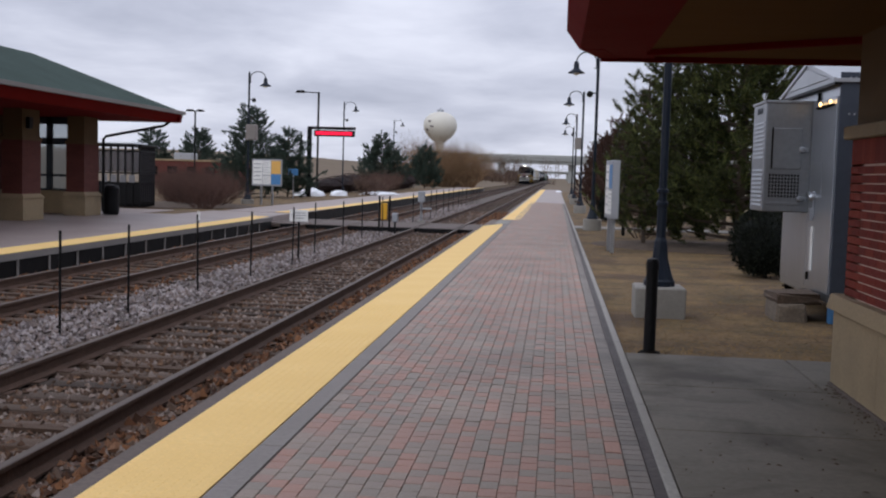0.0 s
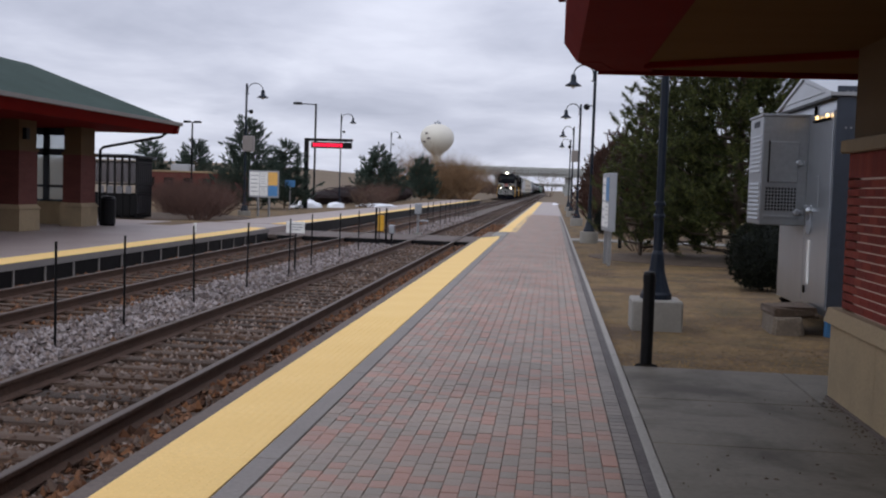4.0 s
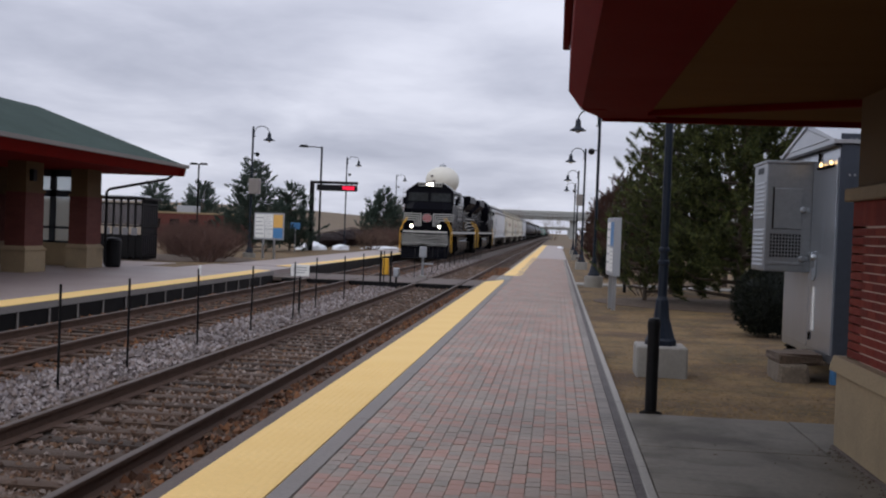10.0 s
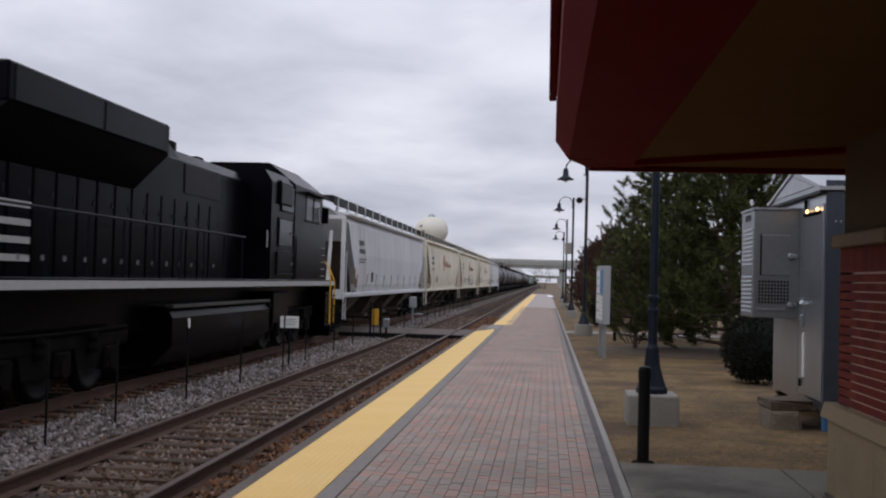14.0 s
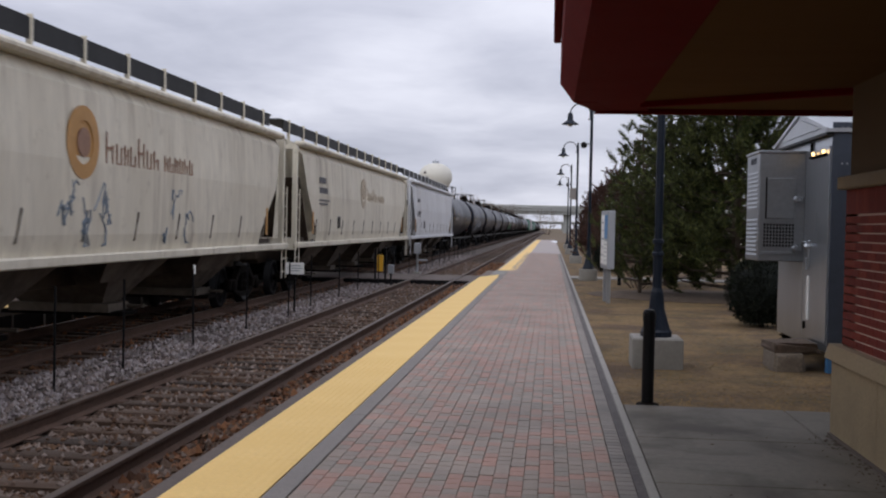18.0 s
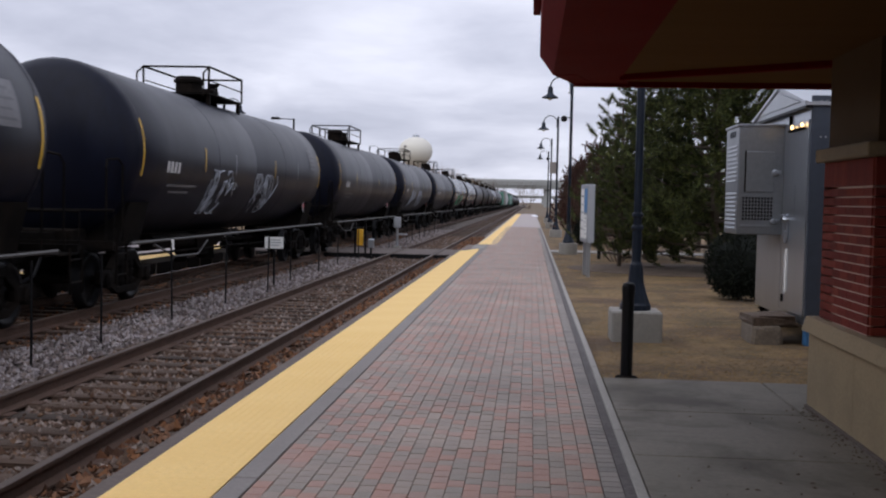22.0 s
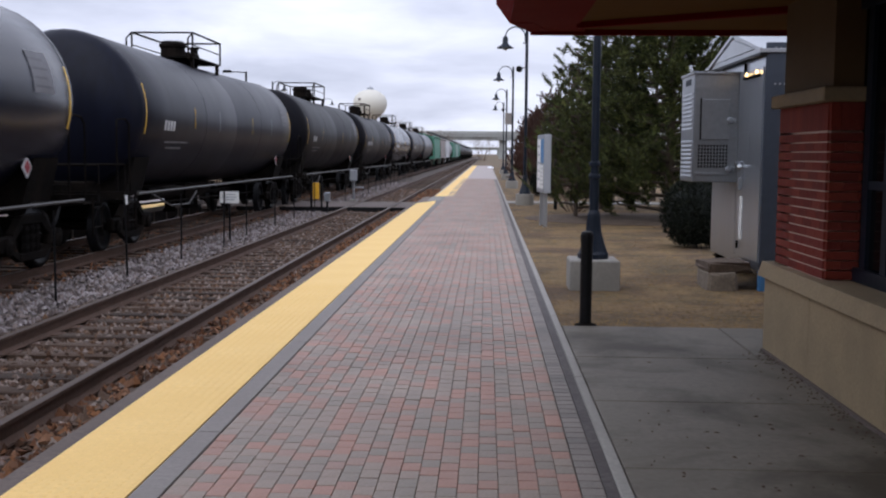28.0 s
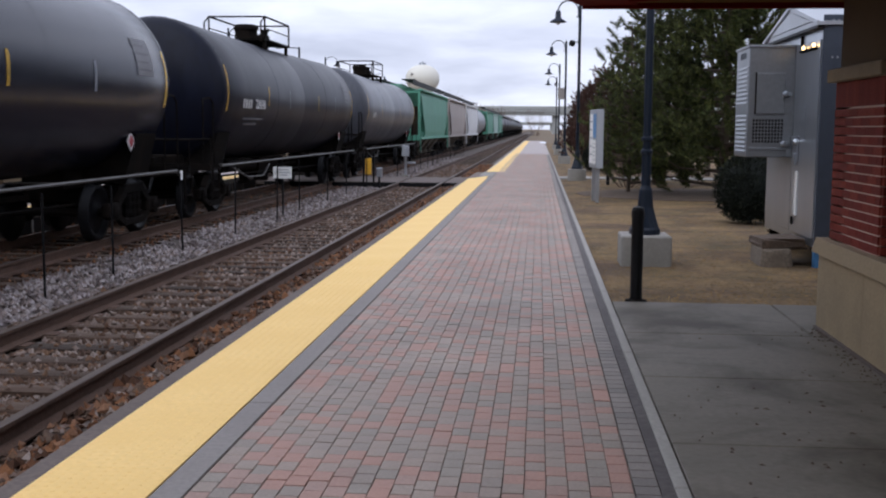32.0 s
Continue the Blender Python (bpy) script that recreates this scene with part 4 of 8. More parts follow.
def sideframe_mesh(half_base):
    """Cast side of a freight truck in the y-z plane."""
    bm = B()
    h = half_base
    box(bm, -0.07, 0.07, -h - 0.25, -h + 0.3, 0.38, 0.62, 0.03)
    box(bm, -0.07, 0.07, h - 0.3, h + 0.25, 0.38, 0.62, 0.03)
    frustum(bm, [(-0.06, -h + 0.2, 0.5), (0.06, -h + 0.2, 0.5), (0.06, -0.35, 0.72), (-0.06, -0.35, 0.72)], [(-0.06, -h + 0.2, 0.64), (0.06, -h + 0.2, 0.64), (0.06, -0.35, 0.9), (-0.06, -0.35, 0.9)])
    frustum(bm, [(-0.06, 0.35, 0.72), (0.06, 0.35, 0.72), (0.06, h - 0.2, 0.5), (-0.06, h - 0.2, 0.5)], [(-0.06, 0.35, 0.9), (0.06, 0.35, 0.9), (0.06, h - 0.2, 0.64), (-0.06, h - 0.2, 0.64)])
    box(bm, -0.06, 0.06, -0.4, 0.4, 0.74, 0.9, 0.02)
    box(bm, -0.06, 0.06, -0.45, 0.45, 0.2, 0.33, 0.02)
    frustum(bm, [(-0.05, -h + 0.15, 0.36), (0.05, -h + 0.15, 0.36), (0.05, -0.4, 0.2), (-0.05, -0.4, 0.2)], [(-0.05, -h + 0.15, 0.46), (0.05, -h + 0.15, 0.46), (0.05, -0.4, 0.32), (-0.05, -0.4, 0.32)])
    frustum(bm, [(-0.05, 0.4, 0.2), (0.05, 0.4, 0.2), (0.05, h - 0.15, 0.36), (-0.05, h - 0.15, 0.36)], [(-0.05, 0.4, 0.32), (0.05, 0.4, 0.32), (0.05, h - 0.15, 0.46), (-0.05, h - 0.15, 0.46)])
    for y in (-0.2, 0.0, 0.2):
        lathe(bm, [(0.075, 0.33), (0.09, 0.4), (0.075, 0.47), (0.09, 0.54), (0.075, 0.6), (0.09, 0.67), (0.075, 0.74)], 8, (0, y, 0))
    for y in (-h, h):
        lathe(bm, [(0.13, -0.09), (0.13, 0.1), (0.06, 0.13)], 10, (0, y, 0.46), "x")
    return mesh_of("sideframe", bm, M_GRIME)


MESH_WHEEL = wheel_mesh(0.46)
MESH_SIDE = sideframe_mesh(0.89)


def freight_truck(parent, y):
    bm = B()
    box(bm, -1.0, 1.0, -0.2, 0.2, 0.55, 0.85, 0.03)
    for dy in (-0.89, 0.89):
        tube(bm, [(-0.98, dy, 0.46), (0.98, dy, 0.46)], 0.075, 8)
    tr = part("truck", bm, M_GRIME, parent, at=pose(0, y, 0))
    for sx in (-1.02, 1.02):
        again("sideframe", MESH_SIDE, tr, pose(sx, 0, 0, 0, 0, 0 if sx > 0 else 180))
    for sx in (-0.752, 0.752):
        for dy in (-0.89, 0.89):
            again("wheel", MESH_WHEEL, tr, pose(sx, dy, 0, 0, 0, 180 if sx > 0 else 0) @ Matrix.Translation((0, 0, 0.46)))
    return tr


def coupler(parent, y, sign):
    bm = B()
    box(bm, -0.08, 0.08, min(y, y + sign * 0.55), max(y, y + sign * 0.55), 0.78, 0.95, 0.02)
    box(bm, -0.15, 0.15, min(y + sign * 0.4, y + sign * 0.66), max(y + sign * 0.4, y + sign * 0.66), 0.74, 1.0, 0.04)
    part("coupler", bm, M_GRIME, parent)
    bm = B()
    tube(bm, [(0.3, y, 0.85), (0.32, y + sign * 0.25, 0.6), (0.28, y + sign * 0.6, 0.5)], 0.03, 6)
    part("air_hose", bm, M_BLACK, parent)


def ladder(bm, x, y0, y1, z0, z1, rungs, r=0.022):
    tube(bm, [(x, y0, z0), (x, y0, z1)], r, 6)
    tube(bm, [(x, y1, z0), (x, y1, z1)], r, 6)
    for k in range(rungs):
        z = z0 + (z1 - z0) * (k + 0.5) / rungs
        tube(bm, [(x, y0, z), (x, y1, z)], r * 0.8, 5)


# ---- locomotives ----
MESH_LOCOWHEEL = wheel_mesh(0.53)


def loco_truck(parent, y):
    bm = B()
    box(bm, -0.9, 0.9, -2.0, 2.0, 0.65, 0.9, 0.04)
    for dy in (-1.7, 0, 1.7):
        tube(bm, [(-1.0, dy, 0.53), (1.0, dy, 0.53)], 0.09, 8)
    tr = part("truck", bm, M_GRIME, parent, at=pose(0, y, 0))
    for sx in (-1.08, 1.08):
        bm = B()
        s = 0.09
        box(bm, sx - s, sx + s, -2.35, 2.35, 0.72, 0.98, 0.04)
        for dy in (-1.7, 0, 1.7):
            box(bm, sx - s * 1.2, sx + s * 1.2, dy - 0.24, dy + 0.24, 0.36, 0.74, 0.04)
            lathe(bm, [(0.17, -0.13), (0.17, 0.12), (0.1, 0.16)], 12, (sx, dy, 0.53), "x")
        for dy in (-0.85, 0.85):
            frustum(bm, [(sx - 0.07, dy - 0.35, 0.42), (sx + 0.07, dy - 0.35, 0.42), (sx + 0.07, dy + 0.35, 0.42), (sx - 0.07, dy + 0.35, 0.42)], [(sx - 0.09, dy - 0.5, 0.74), (sx + 0.09, dy - 0.5, 0.74), (sx + 0.09, dy + 0.5, 0.74), (sx - 0.09, dy + 0.5, 0.74)])
            lathe(bm, [(0.09, 0.42), (0.12, 0.5), (0.09, 0.58), (0.12, 0.66), (0.09, 0.74)], 10, (sx * 1.1, dy, 0.25))
        part("sideframe", bm, M_GRIME, tr)
        bm = B()
        tube(bm, [(sx * 1.1, -2.2, 1.02), (sx * 1.12, -1.0, 1.0), (sx * 1.12, 1.0, 1.0), (sx * 1.1, 2.2, 1.02)], 0.03, 6)
        part("brake_pipe", bm, M_GRIME, tr)
    for sx in (-0.752, 0.752):
        for dy in (-1.7, 0, 1.7):
            again("wheel", MESH_LOCOWHEEL, tr, pose(sx, dy, 0.53, 0, 0, 180 if sx > 0 else 0))
    return tr


def handrail(parent, pts, r=0.022, material=None, name="handrail"):
    bm = B()
    tube(bm, pts, r, 6)
    return part(name, bm, material or M_BLACK, parent)


def locomotive(label, striped, number, group):
    loco = thing("locomotive", pose(0, 0, 0), label, "locomotive", group)
    W = 1.55
    # running board and sill
    bm = B()
    box(bm, -W, W, 0.75, 21.9, 1.6, 1.8, 0.02)
    box(bm, -1.0, 1.0, 0.82, 21.8, 0.85, 1.598)
    part("frame", bm, M_LOCO, loco)
    for s in (-1, 1):
        part("sill_stripe", box(B(), min(s * W, s * (W + 0.012)), max(s * W, s * (W + 0.012)), 0.9, 21.8, 1.64, 1.76), M_STRIPE, loco)
    # pilot and plough
    for y, s in ((0.0, 1), (22.6, -1)):
        bm = B()
        f = lambda v: y + s * v
        frustum(bm, [(-1.4, f(0.42), 0.1), (1.4, f(0.42), 0.1), (1.4, f(0.75), 0.1), (-1.4, f(0.75), 0.1)], [(-1.45, f(0.6), 0.72), (1.45, f(0.6), 0.72), (1.45, f(0.8), 0.72), (-1.45, f(0.8), 0.72)])
        frustum(bm, [(-0.5, f(0.05), 0.1), (0.5, f(0.05), 0.1), (1.4, f(0.43), 0.1), (-1.4, f(0.43), 0.1)], [(-0.45, f(0.35), 0.66), (0.45, f(0.35), 0.66), (1.4, f(0.6), 0.72), (-1.4, f(0.6), 0.72)])
        part("snow_plough", bm, M_LOCO, loco)
        bm = B()
        box(bm, -1.46, 1.46, min(f(0.62), f(0.8)), max(f(0.62), f(0.8)), 0.7, 1.7)
        pilot = part("pilot", bm, M_LOCO, loco)
        if striped or s < 0:
            for k in range(11):
                for side in (-1, 1):
                    hi_x = side * (0.03 + 0.14 * k)
                    lo_x = max(-1.44, min(1.44, hi_x + side * 0.5))
                    if abs(hi_x) > 1.38:
                        continue
                    w, zl = 0.024, 0.86
                    zh = zl + 0.72 * (abs(lo_x - hi_x) / 0.5)
                    bm = B()
                    frustum(bm, [(hi_x - w, f(0.62), zl), (hi_x + w, f(0.62), zl), (hi_x + w, f(0.6), zl), (hi_x - w, f(0.6), zl)], [(lo_x - w, f(0.62), zh), (lo_x + w, f(0.62), zh), (lo_x + w, f(0.6), zh), (lo_x - w, f(0.6), zh)])
                    part("pilot_stripe", bm, M_STRIPE, pilot)
            # short stripes that meet on the centre line
            for k in range(3):
                for side in (-1, 1):
                    top_x = side * (0.11 + 0.14 * k)
                    zm = 0.86 + 0.72 * (1 - abs(top_x) / 0.5)
                    bm = B()
                    frustum(bm, [(-0.024, f(0.62), zm), (0.024, f(0.62), zm), (0.024, f(0.6), zm), (-0.024, f(0.6), zm)], [(top_x - 0.024, f(0.62), 1.58), (top_x + 0.024, f(0.62), 1.58), (top_x + 0.024, f(0.6), 1.58), (top_x - 0.024, f(0.6), 1.58)])
                    part("pilot_stripe", bm, M_STRIPE, pilot)
        # hoses and cut levers before the pilot
        for x in (-0.95, -0.75, 0.75, 0.95):
            part("pilot_hose", tube(B(), [(x, f(0.6), 1.05), (x * 1.02, f(0.48), 0.85), (x * 0.98, f(0.5), 0.55)], 0.022, 5), M_BLACK, pilot)
        part("cut_lever", tube(B(), [(-1.4, f(0.55), 1.0), (-0.3, f(0.52), 1.02), (0.3, f(0.52), 1.02), (1.4, f(0.55), 1.0)], 0.015, 5), M_STRIPE, pilot)
        bm = B()
        box(bm, -1.35, 1.35, min(f(0.58), f(0.62)), max(f(0.58), f(0.62)), 1.66, 1.77)
        part("end_stripe", bm, M_STRIPE, pilot)
        coupler(loco, f(0.62), -s)
        # corner steps and yellow grab rails
        for side in (-1, 1):
            bm = B()
            for k in range(4):
                z = 0.42 + 0.3 * k
                box(bm, side * 1.5 - 0.1, side * 1.5 + 0.1, min(f(0.85), f(1.5)), max(f(0.85), f(1.5)), z, z + 0.03)
            box(bm, side * 1.42 - 0.02, side * 1.42 + 0.02, min(f(0.82), f(1.55)), max(f(0.82), f(1.55)), 0.4, 1.45)
            part("steps", bm, M_LOCO, loco)
            handrail(loco, [(side * 1.56, f(0.84), 0.5), (side * 1.56, f(0.84), 1.75), (side * 1.42, f(0.84), 2.1), (side * 1.1, f(0.84), 2.55)], 0.024, M_RAILYEL, "grab_rail")
            handrail(loco, [(side * 1.58, f(1.55), 0.5), (side * 1.58, f(1.55), 1.75), (side * 1.5, f(1.35), 2.1), (side * 1.2, f(1.2), 2.6)], 0.024, M_RAILYEL, "grab_rail")
    # low nose: flat front with chamfered sides
    bm = B()
    def ring(z, yf, wf, yb, wb):
        return [(-wf, yf, z), (wf, yf, z), (wb, yf + 0.55, z), (wb, yb, z), (-wb, yb, z), (-wb, yf + 0.55, z)]
    lo = [bm.verts.new(p) for p in ring(1.78, 1.45, 0.95, 3.3, 1.5)]
    mid = [bm.verts.new(p) for p in ring(3.12, 1.5, 0.95, 3.3, 1.5)]
    hi = [bm.verts.new(p) for p in ring(3.55, 2.0, 0.85, 3.3, 1.42)]
    for a, b in ((lo, mid), (mid, hi)):
        for k in range(6):
            bm.faces.new((a[k], a[(k + 1) % 6], b[(k + 1) % 6], b[k]))
    bm.faces.new(lo[::-1]), bm.faces.new(hi)
    part("nose", bm, M_LOCO, loco)
    # cab
    bm = B()
    ca = [(-1.5, 2.3, 3.2), (1.5, 2.3, 3.2), (1.5, 5.9, 3.2), (-1.5, 5.9, 3.2)]
    cb = [(-1.5, 2.68, 4.25), (1.5, 2.68, 4.25), (1.5, 5.9, 4.25), (-1.5, 5.9, 4.25)]
    cc = [(-0.78, 2.78, 4.8), (0.78, 2.78, 4.8), (0.78, 5.9, 4.8), (-0.78, 5.9, 4.8)]
    frustum(bm, ca, cb)
    frustum(bm, cb, cc)
    box(bm, -1.5, 1.5, 2.3, 5.9, 1.78, 3.2)
    cab = part("cab", bm, M_LOCO, loco)
    bm = B()
    for x0, x1 in ((-1.36, -0.06), (0.06, 1.36)):
        frustum(bm, [(x0, 2.44, 3.62), (x1, 2.44, 3.62), (x1, 2.48, 3.62), (x0, 2.48, 3.62)], [(x0 + 0.05, 2.62, 4.14), (x1 - 0.05, 2.62, 4.14), (x1 - 0.05, 2.66, 4.14), (x0 + 0.05, 2.66, 4.14)])
    part("windscreen", bm, M_WINDSCREEN, cab)
    for s in (-1, 1):
        for y0, y1 in ((3.0, 3.75), (3.95, 4.7)):
            bm = B()
            box(bm, min(s * 1.49, s * 1.515), max(s * 1.49, s * 1.515), y0, y1, 3.4, 4.0, 0.01)
            part("side_window", bm, M_PANE if y0 < 3.5 else M_WINDSCREEN, cab)
            for z in (3.36, 4.0):
                part("window_trim", box(B(), min(s * 1.5, s * 1.53), max(s * 1.5, s * 1.53), y0 - 0.05, y1 + 0.05, z, z + 0.05), M_LOCOGREY, cab)
        part("mirror", box(B(), min(s * 1.55, s * 1.75), max(s * 1.55, s * 1.75), 2.92, 2.96, 3.4, 3.85, 0.01), M_LOCO, cab)
        part("sunshade", box(B(), min(s * 1.48, s * 1.72), max(s * 1.48, s * 1.8), 2.75, 5.2, 4.1, 4.13), M_LOCOGREY, cab)
        part("cab_door", box(B(), min(s * 1.5, s * 1.52), max(s * 1.5, s * 1.52), 5.0, 5.75, 1.75, 2.9, 0.01), M_LOCOGREY if striped else M_LOCO, cab)
    # number boxes and headlights
    for x0, x1 in ((-0.74, -0.24), (0.24, 0.74)):
        nb = part("number_box", box(B(), x0, x1, 2.6, 2.9, 4.55, 4.79, 0.02), M_STRIPE, loco)
        for k in range(4):
            part("number_bar", box(B(), x0 + 0.05 + 0.105 * k, x0 + 0.13 + 0.105 * k, 2.592, 2.6, 4.61, 4.73), M_BLACK, nb)
    bm = B()
    box(bm, -0.23, 0.23, 2.64, 2.95, 4.53, 4.82, 0.03)
    part("headlight_housing", bm, M_LOCO, loco)
    lamps = [(-0.11, 2.62, 4.67, 0.085), (0.11, 2.62, 4.67, 0.085), (-0.86, 0.66, 2.05, 0.085), (0.86, 0.66, 2.05, 0.085)]
    for k, (x, y, z, r) in enumerate(lamps):
        if not striped:
            break
        bm = B()
        lathe(bm, [(r + 0.03, 0.0), (r + 0.03, 0.16)], 14, (x, y + 0.012, z), "y")
        cup = part("lamp_rim", bm, M_LOCO, loco)
        bm = B()
        lathe(bm, [(0.0, -0.03), (r * 0.7, -0.02), (r, 0.0), (r, 0.01)], 14, (x, y, z), "y")
        part("lamp_lens", bm, M_HEADLIGHT if k < 2 else M_DITCH, cup)
        if k > 1:
            part("lamp_bracket", box(B(), x - 0.05, x + 0.05, 0.74, 0.95, 1.78, 2.05), M_LOCO, cup)
    # long hood with doors
    bm = B()
    box(bm, -0.92, 0.92, 5.9, 20.6, 1.62, 4.05)
    frustum(bm, [(-0.92, 5.9, 4.05), (0.92, 5.9, 4.05), (0.92, 20.6, 4.05), (-0.92, 20.6, 4.05)], [(-0.7, 5.9, 4.28), (0.7, 5.9, 4.28), (0.7, 20.6, 4.28), (-0.7, 20.6, 4.28)])
    hood = part("hood", bm, M_LOCO, loco)
    door = B()
    box(door, -0.015, 0.015, 0.02, 0.62, 1.75, 3.3, 0.008)
    door = mesh_of("hood_door", door, M_LOCO)
    for s in (-1, 1):
        for k in range(14):
            again("hood_door", door, hood, pose(s * 0.925, 10.5 + 0.7 * k, 0))
    bm = B()
    cab_end = 10.4 if striped else 8.2
    prism(bm, [(-1.48, 1.78), (1.48, 1.78), (1.48, 4.12), (1.3, 4.4), (-1.3, 4.4), (-1.48, 4.12)], 5.92, cab_end)
    cabinet = part("equipment_cabinet", bm, M_LOCO, loco)
    def frame_of(y0, y1, z0, z1, s, x, t=0.03, d=0.018):
        bm = B()
        xa, xb = min(s * x, s * (x + d)), max(s * x, s * (x + d))
        box(bm, xa, xb, y0, y1, z0, z0 + t)
        box(bm, xa, xb, y0, y1, z1 - t, z1)
        box(bm, xa, xb, y0, y0 + t, z0 + t, z1 - t)
        box(bm, xa, xb, y1 - t, y1, z0 + t, z1 - t)
        return bm
    for s in (-1, 1):
        for y0, y1, z0, z1 in ((6.1, 7.3, 3.5, 4.08), (7.5, 8.6, 3.5, 4.08), (8.8, 10.2, 3.5, 4.08), (6.1, 7.6, 1.95, 2.45), (7.8, 9.0, 1.95, 2.45), (6.2, 7.5, 2.62, 3.28), (7.75, 8.95, 2.62, 3.28), (9.2, 10.2, 1.95, 3.3)):
            if y1 < cab_end:
                panel = part("access_panel", box(B(), min(s * 1.48, s * 1.51), max(s * 1.48, s * 1.51), y0, y1, z0, z1, 0.008), M_WINDSCREEN if z0 > 3 or 2.6 < z0 < 2.7 else M_LOCO, cabinet)
                part("panel_frame", frame_of(y0 - 0.03, y1 + 0.03, z0 - 0.03, z1 + 0.03, s, 1.5), M_LOCOGREY, panel)
                part("panel_latch", box(B(), min(s * 1.51, s * 1.535), max(s * 1.51, s * 1.535), y0 + 0.12, y0 + 0.2, (z0 + z1) / 2 - 0.03, (z0 + z1) / 2 + 0.03), M_GREYPANEL, panel)
        if striped:
            part("outline", frame_of(6.0, 9.05, 2.55, 3.36, s, 1.502, 0.035, 0.014), M_STRIPE, cabinet)
            part("outline", frame_of(9.1, 10.35, 1.86, 3.42, s, 1.49, 0.03, 0.014), M_LOCOGREY, cabinet)
        part("blower_box", box(B(), min(s * 1.1, s * 1.56), max(s * 1.1, s * 1.56), 6.4, 7.6, 3.62, 4.2, 0.04), M_LOCO, cabinet)
        for k in range(5):
            part("grab_iron", box(B(), min(s * 1.5, s * 1.54), max(s * 1.5, s * 1.54), 2.32, 2.62, 1.9 + 0.2 * k, 1.92 + 0.2 * k), M_STRIPE, cab)
    latch = mesh_of("door_latch", box(B(), -0.03, 0.03, 0.28, 0.36, 2.02, 2.1), M_GREYPANEL)
    hinge = mesh_of("door_hinge", box(B(), -0.025, 0.025, 0.05, 0.1, 2.9, 3.0), M_LOCOGREY)
    for s in (-1, 1):
        for k in range(14):
            again("door_latch", latch, hood, pose(s * 0.925, 10.5 + 0.7 * k, 0))
            again("door_hinge", hinge, hood, pose(s * 0.925, 10.5 + 0.7 * k, 0))
    # dynamic brake housing that rises to the radiator
    bm = B()
    frustum(bm, [(-0.9, 12.9, 4.05), (0.9, 12.9, 4.05), (0.9, 15.35, 4.05), (-0.9, 15.35, 4.05)], [(-0.75, 13.3, 4.42), (0.75, 13.3, 4.42), (0.95, 15.35, 4.46), (-0.95, 15.35, 4.46)])
    part("brake_housing", bm, M_LOCO, loco)
    for s in (-1, 1):
        part("intake_screen", box(B(), min(s * 0.925, s * 0.945), max(s * 0.925, s * 0.945), 10.5, 12.7, 3.45, 4.02, 0.008), M_GRATE, loco)
    # radiator with flared wings
    bm = B()
    for s in (-1, 1):
        frustum(bm, [(min(s * 0.9, s * 0.95), 15.3, 3.3), (max(s * 0.9, s * 0.95), 15.3, 3.3), (max(s * 0.9, s * 0.95), 21.0, 3.3), (min(s * 0.9, s * 0.95), 21.0, 3.3)],
                [(min(s * 0.8, s * 1.55), 15.3, 3.9), (max(s * 0.8, s * 1.55), 15.3, 3.9), (max(s * 0.8, s * 1.55), 20.75, 3.9), (min(s * 0.8, s * 1.55), 20.75, 3.9)])
    box(bm, -1.55, 1.55, 15.3, 20.75, 3.9, 4.4, 0.03)
    part("radiator", bm, M_LOCO, loco)
    for s in (-1, 1):
        for k in range(2):
            bm = B()
            box(bm, min(s * 1.551, s * 1.562), max(s * 1.551, s * 1.562), 15.4 + 2.65 * k, 17.95 + 2.65 * k, 3.94, 4.36)
            part("radiator_screen", bm, M_LOCOGREY, loco)
    for y in (16.6, 19.1):
        bm = B()
        lathe(bm, [(0.8, 4.4), (0.8, 4.47), (0.7, 4.47), (0.7, 4.41), (0.0, 4.41)], 20, (0, y, 0))
        part("fan", bm, M_GRIME, loco)
    part("exhaust_stack", box(B(), -0.35, 0.35, 11.6, 12.5, 4.25, 4.58, 0.03), M_GRIME, loco)
    part("horn", box(B(), -0.2, 0.2, 9.4, 9.8, 4.25, 4.5, 0.03), M_GRIME, loco)
    # fuel tank
    bm = B()
    prism(bm, [(-1.35, 1.3), (-1.45, 1.1), (-1.45, 0.6), (-1.1, 0.25), (1.1, 0.25), (1.45, 0.6), (1.45, 1.1), (1.35, 1.3)], 8.0, 14.6)
    part("fuel_tank", bm, M_LOCO, loco)
    for s in (-1, 1):
        part("tank_lip", box(B(), min(s * 1.3, s * 1.47), max(s * 1.3, s * 1.47), 8.0, 14.6, 1.27, 1.33, 0.01), M_SIDERAIL, loco)
        part("battery_box", box(B(), min(s * 0.95, s * 1.5), max(s * 0.95, s * 1.5), 6.35, 7.85, 0.75, 1.5, 0.03), M_LOCO, loco)
        part("sand_pipe", tube(B(), [(s * 1.2, 6.6, 1.55), (s * 1.25, 6.5, 0.9), (s * 0.95, 6.3, 0.25)], 0.03, 5), M_SIDERAIL, loco)
    for s in (-1, 1):
        part("air_reservoir", tube(B(), [(s * 1.3, 7.0, 1.15), (s * 1.3, 8.0, 1.15)], 0.16, 10), M_GRIME, loco)
    loco_truck(loco, 4.9 if striped else 4.4)
    loco_truck(loco, 18.2)
    # stanchions and side rails
    for s in (-1, 1):
        for k in range(9):
            y = 10.6 + 1.28 * k
            handrail(loco, [(s * 1.5, y, 1.78), (s * 1.5, y, 2.7)], 0.018, M_LOCOGREY, "stanchion")
        handrail(loco, [(s * 1.5, 10.4, 2.7), (s * 1.5, 21.0, 2.7), (s * 1.45, 21.5, 2.4)], 0.02, M_LOCOGREY)
